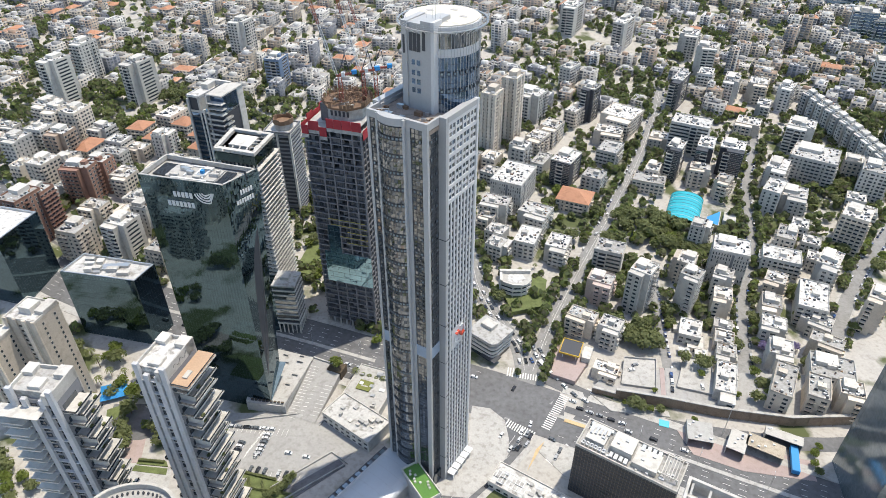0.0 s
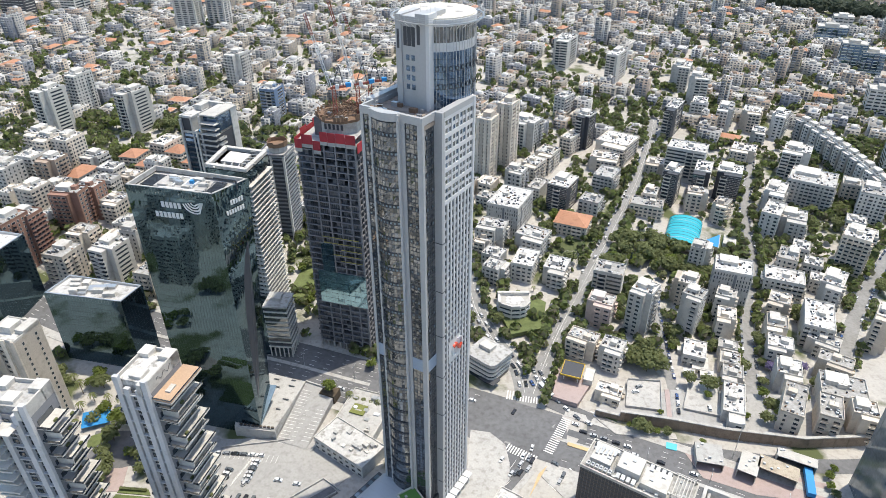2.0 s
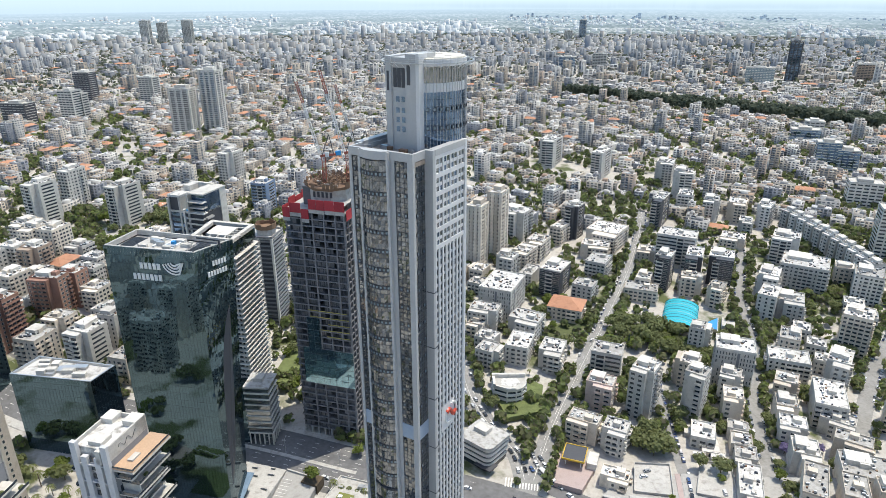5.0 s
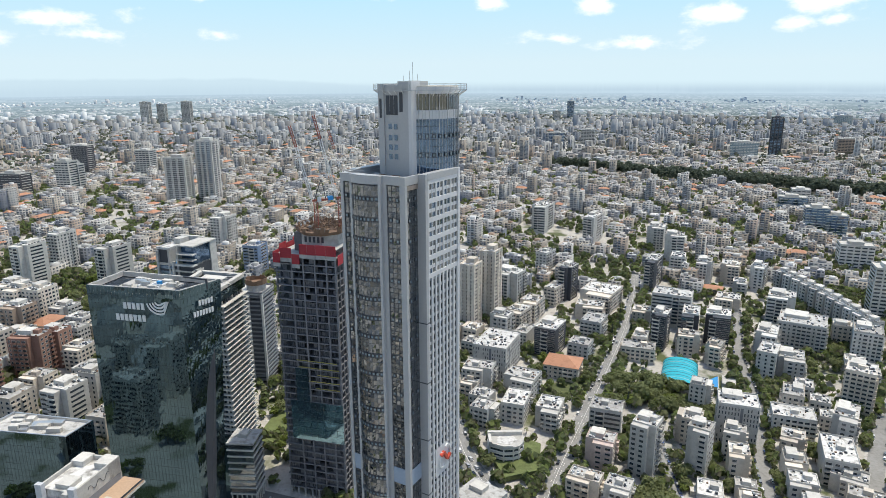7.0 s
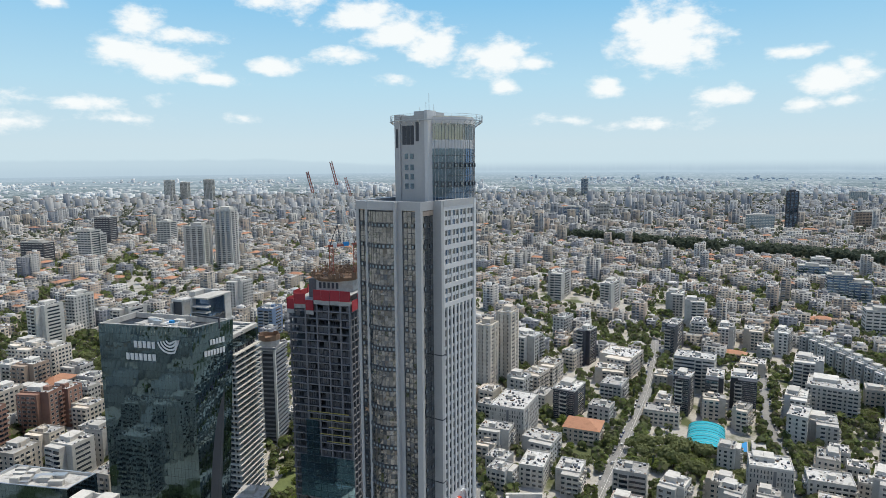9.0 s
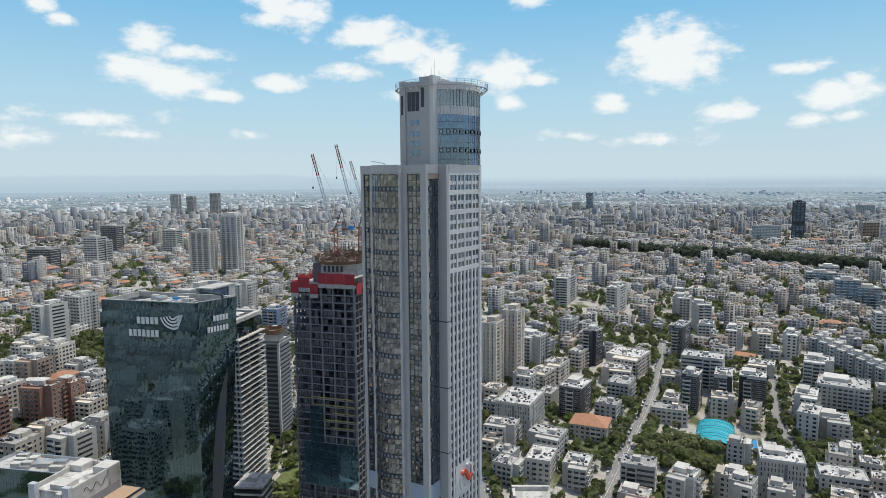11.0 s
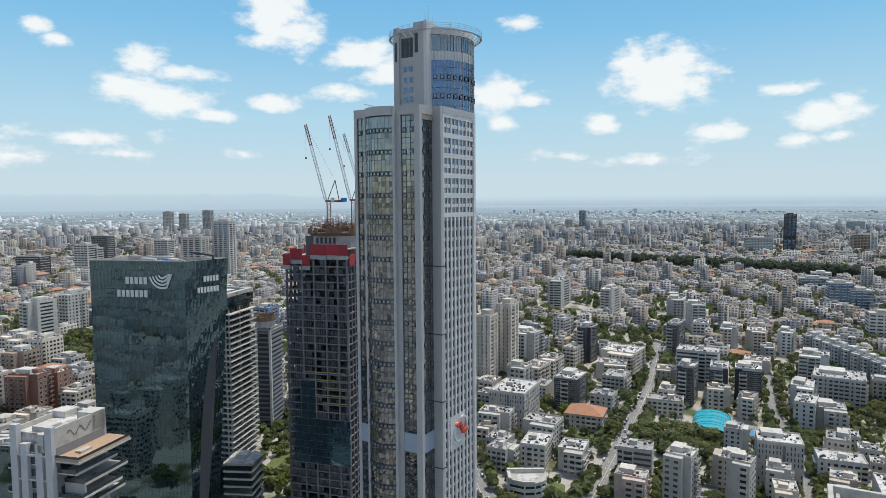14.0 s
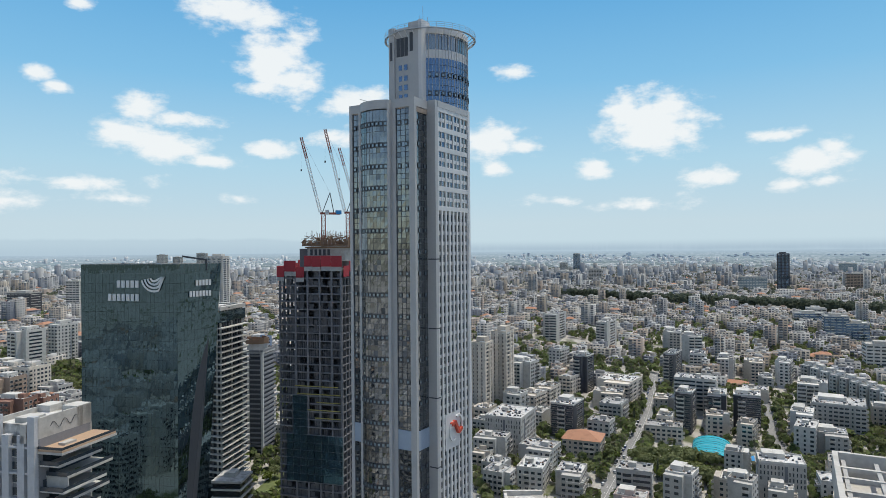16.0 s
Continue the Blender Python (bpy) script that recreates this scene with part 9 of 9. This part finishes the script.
def crossing(ax, ay, bx, by, n, w):
    z = max(lz(ax, ay), lz(bx, by)) + 0.2
    T = thing("zebra_crossing", ax, ay, 0, 0, "white zebra stripes across the carriageway", "crossing", kind="structure")
    u = Vector((bx - ax, by - ay)).normalized()
    v = Vector((-u.y, u.x))
    L = math.hypot(bx - ax, by - ay)
    for i in range(n):
        c = u * (L * (i + 0.5) / n)
        p = [c + u * a * 0.32 + v * b * w / 2 for a, b in ((-1, -1), (1, -1), (1, 1), (-1, 1))]
        zz = lz(ax + c.x, ay + c.y) + 0.17
        part("stripe", Solid().prism([tuple(q) for q in p], zz, zz + 0.02), PAINT, T)


crossing(37, 267, 56, 263, 13, 7)
crossing(31, 258, 25, 243, 12, 5)
crossing(33.7, 230.6, 48, 221.6, 12, 5)
crossing(54.4, 226, 68.5, 249.7, 18, 5)
crossing(53, 204.8, 66, 215, 10, 5)
crossing(78, 247, 84, 254, 6, 4)
# darker repairs and worn pale lanes in the asphalt
mat_patch = mat("repaired_asphalt", (0.12, 0.12, 0.125), 0.85, vary=0.25, big=0.06, fine=0.5)
mat_worn = mat("worn_asphalt", (0.27, 0.265, 0.255), 0.88, vary=0.3, big=0.05, fine=0.5, stain=0.3)
for poly, m in (([(36, 238), (47, 233), (52, 244), (41, 249)], mat_patch), ([(66, 238), (86, 228.5), (88, 233), (68, 242)], mat_patch), ([(8, 262), (24, 255.5), (26, 260), (10, 266.5)], mat_patch), ([(70, 224), (96, 212), (98, 216), (72, 228)], mat_patch),
                ([(44, 250), (60, 243), (63, 248), (47, 256)], mat_worn), ([(26, 236), (36, 232), (38, 236), (28, 241)], mat_worn), ([(24, 212), (30, 208), (40, 224), (34, 227)], mat_patch), ([(-70, 289), (-30, 275.5), (-29, 279), (-69, 293)], mat_patch)):
    n = max(3, int(math.hypot(poly[1][0] - poly[0][0], poly[1][1] - poly[0][1]) / 3))
    patch = Solid()
    for i in range(n):
        q = [Vector(poly[0]).lerp(Vector(poly[1]), k / n) for k in (i, i + 1)] + [Vector(poly[3]).lerp(Vector(poly[2]), k / n) for k in (i + 1, i)]
        patch.face([(v.x, v.y, lz(v.x, v.y) + 0.165) for v in q])
    tagged(new("road_patch", patch.mesh("road_patch", m)), "patch of newer or worn asphalt in the crossing", "road", kind="structure")


def dashes(pts, shift, length, gap, width=0.18, start=0, name="lane_marking"):
    s = Solid()
    path = along(pts, 3.0)
    d = 0.0
    for (p, w), (q, w2) in zip(path, path[1:]):
        seg = (q - p).length
        if (d % (length + gap)) < length:
            a, b = p + Vector((w.y, -w.x, 0)) * shift, q + Vector((w2.y, -w2.x, 0)) * shift
            if not (24 < a.x < 74 and 222 < a.y < 266):
                n1, n2 = Vector((w.y, -w.x, 0)) * width / 2, Vector((w2.y, -w2.x, 0)) * width / 2
                s.face([(v.x, v.y, lz(v.x, v.y) + 0.2) for v in (a - n1, a + n1, b + n2, b - n2)])
        d += seg
    if s.f:
        tagged(new(name, s.mesh(name, PAINT)), "worn white lane lines on the asphalt", "marking", kind="stuff")


for sh in (-13, -9.6, -6.2, -2.8, 2.8, 6.2, 9.6, 13):
    dashes(AVENUE, sh, 3.0, 6.0)
for pts, w in ((SIDE, 17), (BROADWAY, 6), (UPHILL, 11)):
    for sh in (-w / 4, 0, w / 4):
        dashes(pts, sh, 3.0, 6.0 if sh else 0.0)
slab("island", [(20, 270), (34, 265), (33, 261), (19, 266)], 0.45, ORANGE, "ochre paved traffic island", "island", 0.4)
slab("island", [(66, 233), (98, 219), (97, 217), (65, 231)], 0.45, ORANGE, "ochre paved traffic island", "island", 0.4)
slab("island", [(48, 213), (53, 218), (47, 208), (42, 200)], 0.45, ORANGE, "ochre paved traffic island", "island", 0.4)
# ---- cars, lamps ----


def car_proto():
    T = thing("car", 0, 0, 0, 0, "small car on the street", "car", group="cars on the streets")
    s = Solid()
    s.prism([(-2.1, -0.85), (2.1, -0.85), (2.1, 0.85), (-2.1, 0.85)], 0.3, 0.95, top=[(-2.05, -0.8), (2.0, -0.78), (2.0, 0.78), (-2.05, 0.8)])
    s.prism([(-1.42, -0.67), (0.46, -0.67), (0.46, 0.67), (-1.42, 0.67)], 1.4, 1.46)
    part("body", s, CARPAINT, T)
    part("glazing", Solid().prism([(-1.75, -0.78), (1.05, -0.78), (1.05, 0.78), (-1.75, 0.78)], 0.95, 1.4, top=[(-1.4, -0.66), (0.45, -0.66), (0.45, 0.66), (-1.4, 0.66)]), GLASS, T)
    for x in (-1.3, 1.3):
        part("axle", Solid().beam((x, -0.9, 0.32), (x, 0.9, 0.32), 0.32, sides=8), RUBBER, T)
    return T


proto = car_proto()
CARLABEL = ("light-coloured small car on the asphalt", "parked family car beside the kerb", "small car waiting in traffic")


def car(x, y, rot, z=None, kind=0):
    c = copy_thing(proto, pose(x, y, (lz(x, y) + 0.16) if z is None else z, 0, 0, rot))
    return tagged(c, CARLABEL[kind])


def queue(pts, shift, s0, s1, step, seed, kind=2, chance=0.8, turn=0):
    rr = random.Random(seed)
    d, nxt = 0.0, s0
    path = along(pts, 1.5)
    for (p, w), (q, _) in zip(path, path[1:]):
        d += (q - p).length
        if d > nxt and d < s1:
            nxt += step * rr.uniform(0.9, 1.4)
            if rr.random() < chance:
                x, y = p.x + w.y * shift, p.y - w.x * shift
                car(x, y, math.degrees(math.atan2(w.y, w.x)) + turn + rr.uniform(-3, 3), None, kind)


queue(UPHILL, -2.2, 18, 110, 6.2, 1)
queue(UPHILL, 1.6, 14, 95, 6.8, 2)
queue(AVENUE, 8, 640, 720, 8, 3, chance=0.7)
queue(AVENUE, 11.5, 650, 720, 8, 4, chance=0.5)
queue(AVENUE, -8, 648, 720, 8, 5, chance=0.7)
queue(AVENUE, -5, 300, 560, 34, 6, chance=0.7)
queue(AVENUE, 8, 300, 560, 38, 7, chance=0.7)
queue(SIDE, -2.5, 16, 36, 6.4, 8)
queue(SIDE, -5.5, 16, 34, 6.4, 9)
queue(SIDE, 6, 30, 80, 15, 10, chance=0.6)
queue(STREET, 3.5, 5, 130, 6.2, 11, 1, 0.75)
queue(STREET, -3.5, 10, 130, 6.5, 12, 1, 0.5)
queue(EAST, 3.8, 5, 120, 6.2, 13, 1, 0.7)
queue(EAST, -3.8, 5, 110, 6.4, 14, 1, 0.5)
queue(BROADWAY, -7.6, 40, 120, 3.1, 15, 1, 0.75, 60)
queue(BROADWAY, 4.5, 60, 240, 8, 16, 1, 0.5)
queue(BROADWAY, -2, 40, 300, 30, 17, 2, 0.6)
# traffic at the crossing
for x, y, r in ((58.5, 283, -68), (60, 277.5, -68), (61.5, 272, -66), (54.5, 285, -70), (55.5, 279, -70), (57, 273, -68), (52.5, 275, -72), (65, 262, -58), (69, 256, -55), (73.5, 250, -50), (79, 245.5, -42), (75, 239.5, 155), (80, 237, 155), (85, 234.8, 155), (90.5, 232, 155), (96, 229.5, 155), (72, 245, 150), (40, 254, 60), (46, 221, 58), (43.5, 216, 57), (40, 219, 57), (37, 214, 55), (57, 219, -30), (60, 212, 62), (57.5, 208, 60), (98, 224, -25), (110, 219, -25), (124, 212, -25), (118, 208, 155), (104, 214.5, 155), (30, 200, 48), (22, 192, 48)):
    car(x, y, r, None, 2)
T = thing("bus", 59.5, 268.5, lz(59.5, 268.5) + 0.16, -62, "long white city bus at the crossing", "bus")
part("body", Solid().prism([(-5.8, -1.25), (5.8, -1.25), (5.8, 1.25), (-5.8, 1.25)], 0.4, 3.1, top=[(-5.75, -1.15), (5.7, -1.15), (5.7, 1.15), (-5.75, 1.15)]), WHITEMETAL, T)
part("window_band", Solid().box(-5.5, 5.83, -1.27, 1.27, 1.5, 2.5), GLASS, T)
part("roof_unit", Solid().box(-2.5, 1.0, -0.7, 0.7, 3.1, 3.4), WHITEMETAL, T)
for x in (-3.6, 3.8):
    for y in (-1.1, 1.1):
        part("wheel", Solid().beam((x, y - 0.15, 0.48), (x, y + 0.15, 0.48), 0.48, sides=10), RUBBER, T)
rr = random.Random(77)
for i in range(6):
    car(-113 + i * 4.4, 227.6 - 0.4 * i, 172, 0.32, 1)
    car(-92.2 - 0.5 * i, 222 - 2.4 * i, 165, 0.32, 1)
    car(-104.5 - 0.5 * i, 217 - 2.4 * i, 160, 0.32, 1) if i != 3 else None
    car(-96 + i * 3.6, 200.6 - 0.6 * i, 80 + rr.uniform(-4, 4), 0.32, 1) if i != 3 else None
for x, y in ((-95, 209), (-79, 210.4), (-69.5, 208)):
    car(x, y, rr.choice((-10, 70)), 0.32, 1)


def street_lamp(x, y, rot):
    T = thing("street_lamp", x, y, lz(x, y) + 0.1, rot, "tall grey street lamp with two arms", "street lamp")
    part("pole", Solid().beam((0, 0, 0), (0, 0, 11), 0.11, sides=8), METAL, T)
    for s in (-1, 1):
        part("arm", Solid().beam((0, 0, 10.6), (2.0 * s, 0, 11.3), 0.06, sides=6), METAL, T)
        part("lamp_head", Solid().box(1.7 * s - 0.4, 1.7 * s + 0.4, -0.18, 0.18, 11.2, 11.4), METAL, T)


path = along(AVENUE, 1.0)
d = 0
for i, (p, w) in enumerate(path[::32]):
    if -260 < p.x < 160 and not 20 < p.x < 75:
        street_lamp(p.x, p.y, math.degrees(math.atan2(w.y, w.x)) + 90)
# tall mast by the yard
T = thing("mast", 147, 222, 0, 0, "tall thin steel lighting mast", "mast")
part("pole", Solid().beam((0, 0, 0), (0, 0, 24), 0.16, sides=8), METAL, T)
part("crown", Solid().box(-0.8, 0.8, -0.2, 0.2, 23.6, 24.2), METAL, T)


# ---- gardens, drives and yards between the towers ----
slab("drive", [(-182, 243.5), (-163, 249.5), (-146, 224), (-158, 219), (-170, 218.5), (-178, 222)], 0.22, ASPHALT, "dark asphalt drive between the residential towers", "drive", 0.6)
slab("path", [(-169, 218.4), (-156, 221.5), (-153, 205), (-167, 205)], 0.2, PAVING_RED, "pinkish paved path between lawns", "path", 0.6)
slab("drive", [(-160, 204.6), (-136, 201), (-133, 187), (-158, 190)], 0.18, PAVING, "pale paved court at the foot of the towers", "court", 0.6)
for poly in ([(-184, 239), (-172, 245), (-176, 234), (-181, 230)], [(-154, 207.4), (-140, 205.8), (-138, 202.5), (-154.6, 204.2)], [(-154.8, 203.4), (-138, 201.4), (-137.4, 197.7), (-155.8, 200.2)]):
    slab("lawn", poly, 0.4, GRASS, "small bright lawn beside the residential towers", "lawn", 0.8)
slab("garden", [(-101.5, 199.2), (-85, 195.2), (-75, 193), (-80, 185), (-99, 184)], 0.42, GRASS, "green garden with hedges beside the car park", "garden", 0.8)


def hedge(x0, y0, x1, y1, z, width=1.3, high=1.2, seed=1):
    """A clipped hedge: many small leaf clumps over a low core."""
    rh = random.Random(seed)
    T = thing("hedge", (x0 + x1) / 2, (y0 + y1) / 2, z, math.degrees(math.atan2(y1 - y0, x1 - x0)), "clipped green hedge along a lawn", "hedge")
    n = math.hypot(x1 - x0, y1 - y0)
    s = Solid().box(-n / 2, n / 2, -width * 0.36, width * 0.36, 0, high * 0.8)
    for _ in range(int(n * 14)):
        leaf_cloud(s, rh.uniform(-n / 2, n / 2), rh.uniform(-0.5, 0.5) * width * 0.7, high * rh.uniform(0.5, 0.9), 0.3, 0.3, 0.25, 2, 0.24, rh)
    part("foliage", s, LEAF, T)
    return T


hedge(-101, 199.4, -82, 194.6, 0.4, 1.6, 1.3, 1)
hedge(-96, 196, -93, 186, 0.4, 1.4, 1.0, 2)
hedge(-89, 194, -86, 186, 0.4, 1.4, 1.0, 3)
hedge(-154, 206.2, -140.5, 204.8, 0.4, 1.8, 1.5, 4)
for i, (x, y) in enumerate(((-76, 193), (-78, 189.5), (-81, 187), (-84, 184.5), (-74, 196))):
    tree(x, y, "broad", 0.55, 0.3)
for i, (x, y) in enumerate(((-217, 200), (-206, 195), (-198, 190), (-210, 188), (-223, 207), (-214, 194))):
    tree(x, y, "fresh" if i % 2 else "broad", 0.9)
for i, (x, y) in enumerate(((-225, 280), (-216, 279), (-206, 275), (-193, 279), (-189, 272), (-212, 273), (-181, 254), (-184, 249), (-199, 268), (-196, 273))):
    tree(x, y, "palm" if i in (2, 8) else "fresh" if i % 3 == 0 else "broad", 1.05)
# low sheds and walled yards between the lane and the street
for i, (x, y, w, d) in enumerate(((150, 303, 11, 8), (153.6, 289.6, 9, 12), (175.4, 303.8, 13, 7), (173.3, 292.3, 12, 9), (169, 279.7, 12, 10), (154.4, 280.9, 7, 6), (144.5, 282.2, 6, 5))):
    z0 = lz(x, y) - 0.3
    T = thing("shed", x, y, z0, -17, "low white-roofed shed in a yard beside the street", "shed")
    part("wall", Solid().box(-w / 2, w / 2, -d / 2, d / 2, 0, 3.1), (WHITE, BEIGE, GREY)[i % 3], T)
    part("roof", Solid().tray(-w / 2 - 0.3, w / 2 + 0.3, -d / 2 - 0.3, d / 2 + 0.3, 2.9, 3.5, 0.2, 0.3), WHITE, T)
    part("door", Solid().box(-1.2, 0.2, -d / 2 - 0.06, -d / 2, 0.2, 2.3), FRAME, T)
    part("roof_unit", Solid().box(w * 0.1, w * 0.1 + 1.4, 0, 1.0, 3.2, 4.1), METAL, T)
for poly in ([(107.4, 276.2), (100.8, 255.1), (119.4, 251.5), (125.4, 274.2)], [(142.7, 276.1), (131.5, 252.8), (149.8, 246.8), (158.0, 274.1)]):
    slab("yard", poly, 2.9, PAVING, "pale concrete yard behind a low wall", "yard", 1.6)
    for (ax, ay), (bx, by) in zip(poly, poly[1:] + poly[:1]):
        W = thing("yard_wall", ax, ay, 2.6, math.degrees(math.atan2(by - ay, bx - ax)), "low weathered wall round a concrete yard", "wall", kind="structure")
        part("wall_face", Solid().box(0.2, math.hypot(bx - ax, by - ay) - 0.2, -0.15, 0.15, 0, 1.5), CONCRETE, W)
slab("path", [(123.5, 243.6), (129, 242), (136, 268), (129, 268)], 2.75, CARPARK, "short lane between the yards", "lane", 0.6)
slab("path", [(120.6, 244.2), (123, 243.8), (128.6, 268), (126, 268)], 2.9, PAVING_RED, "reddish footway beside the lane", "path", 0.6)
for x, y, r in ((131, 262, 76), (130, 257, 76), (128.5, 251, 76), (112, 270, 20), (109, 266, 10), (146, 253, 80), (153, 272, 85)):
    car(x, y, r, 2.9, 1)
for x, y, k, e in ((150, 268, "broad", 1.1), (148, 262, "fresh", 0.6), (118, 249.5, "fresh", 0.4), (141, 273, "broad", 0.8), (163, 246, "fresh", 0.5), (172, 243, "broad", 0.7), (178, 262, "fresh", 0.8), (181, 247, "fresh", 0.7)):
    tree(x, y, k, e, 2.7)
for x, y, k, e in ((104, 240.5, "broad", 0.8), (108, 239.5, "broad", 0.9), (113, 238, "fresh", 0.5), (118, 237, "broad", 0.6), (100, 243, "fresh", 0.4), (135, 231, "fresh", 0.5), (186, 203, "fresh", 0.5), (189, 209, "fresh", 0.6), (186, 198, "broad", 0.5), (193, 213, "fresh", 0.5)):
    tree(x, y, k, e, 0.3)
T = thing("play_pool", 118.5, 229.5, 0.3, -20, "small pale blue paved square beside the street", "court", kind="structure")
part("basin", Solid().box(-2.6, 2.6, -2.2, 2.2, 0, 0.25), WATER, T)
for x, y in ((147.8, 317.6), (163, 323), (167.9, 305.3), (160.5, 274.1), (196.8, 310.8), (193.5, 286), (181, 256), (227, 311.7), (231, 310), (212.6, 286.3), (233, 343.6), (232, 332.5), (215, 273.3), (185, 274.4)):
    tree(x, y, "lilac" if x in (193.5, 212.6) else "fresh" if int(x) % 3 == 0 else "broad", 0.85)
for o in list(proto.children_recursive) + [proto]:
    bpy.data.objects.remove(o)
# bay markings of the car parks
bays = Solid()
for i in range(15):
    t = i / 14
    for a, b, w in (((-77.5, 273.0), (-84.5, 234.5), 1), ((-59.5, 264.5), (-71.8, 234), -1), ((-68.8, 268.5), (-78.4, 234.2), 1), ((-67.8, 268.3), (-77.4, 234), -1)):
        x, y = a[0] + (b[0] - a[0]) * t, a[1] + (b[1] - a[1]) * t
        bays.face([(x, y, 0.315), (x + 4.3 * w, y - 1.6 * w, 0.315), (x + 4.3 * w, y - 1.6 * w + 0.2, 0.315), (x, y + 0.2, 0.315)][::w])
for i in range(14):
    for x0, y0 in ((-114, 225), (-98, 196.5), (-94.5, 222.5)):
        x, y = (x0 + i * 2.4, y0 - 0.3 * i) if x0 != -94.5 else (-95 - i * 0.5, 223 - i * 1.2)
        bays.face([(x, y, 0.315), (x + 0.16, y, 0.315), (x + 0.9, y + 4.4, 0.315), (x + 0.74, y + 4.4, 0.315)])
tagged(new("bay_markings", bays.mesh("bay_markings", PAINT)), "faded white bay lines of the car parks", "markings", kind="stuff")


def parked(name, rows, seed):
    """Rows of small parked cars farther up the streets, joined."""
    rp = random.Random(seed)
    s, g, n = Solid(), Solid(), 0
    for pts, shift, s0, s1 in rows:
        d, nxt = 0.0, s0
        path = along(pts, 1.5)
        for (p, w), (q, _) in zip(path, path[1:]):
            d += (q - p).length
            if nxt < d < s1:
                nxt = d + rp.uniform(5.0, 7.5)
                if rp.random() < 0.2:
                    continue
                x, y = p.x + w.y * shift, p.y - w.x * shift
                m = pose(x, y, lz(x, y) + 0.16, 0, 0, math.degrees(math.atan2(w.y, w.x)) + rp.uniform(-3, 3))
                for t, a, b, c0, c1, e in ((s, -2.1, 2.1, 0.25, 0.95, 0.98), (g, -1.75, 1.05, 0.95, 1.4, 0.8), (s, -1.42, 0.46, 1.4, 1.47, 1.0)):
                    k = len(t.v)
                    yy = 0.84 if b > 2 else 0.78 if t is g else 0.66
                    t.prism([(a, -yy), (b, -yy), (b, yy), (a, yy)], c0, c1, top=[(a * e, -yy * 0.9), (b * (e if b > 2 else 0.5 if t is g else 1), -yy * 0.9), (b * (e if b > 2 else 0.5 if t is g else 1), yy * 0.9), (a * e, yy * 0.9)])
                    t.v[k:] = [tuple(m @ Vector(v)) for v in t.v[k:]]
    tagged(new(name, s.mesh(name, PARKED)), "rows of parked cars along the streets", "cars", kind="stuff")
    tagged(new("parked_car_windows", g.mesh("parked_car_windows", GLASS)), "dark windows of the parked cars", "windows", kind="stuff")


PARKED = palette("parked_paint", [(0.62, 0.62, 0.62), (0.5, 0.5, 0.5), (0.04, 0.04, 0.045), (0.66, 0.66, 0.65), (0.25, 0.26, 0.27), (0.1, 0.11, 0.13), (0.58, 0.58, 0.58), (0.05, 0.08, 0.2), (0.15, 0.15, 0.16), (0.45, 0.45, 0.46)], 0.3, spec=0.6, vary=0.03)
parked("parked_cars", ((STREET, 3.5, 132, 380), (STREET, -3.5, 132, 380), (EAST, 3.8, 122, 320), (EAST, -3.8, 112, 320), (UPHILL, 4.4, 112, 420), (UPHILL, -4.4, 112, 420), (BROADWAY, 4.5, 245, 620), (BROADWAY, -4.5, 125, 620), (LANE, 2.2, 8, 110)), 9)

slab("car_park", [(-116, 237), (-64, 237), (-42, 215), (-58, 199), (-76, 185), (-112, 185)], 0.2, CARPARK, "worn pale asphalt round the car park", "car park", 0.5)
slab("lawn", [(88.2, 250.6), (94.8, 247), (96.2, 253.9), (88.8, 253.8)], 0.5, GRASS, "small green verge beside the yard", "lawn", 1.0)
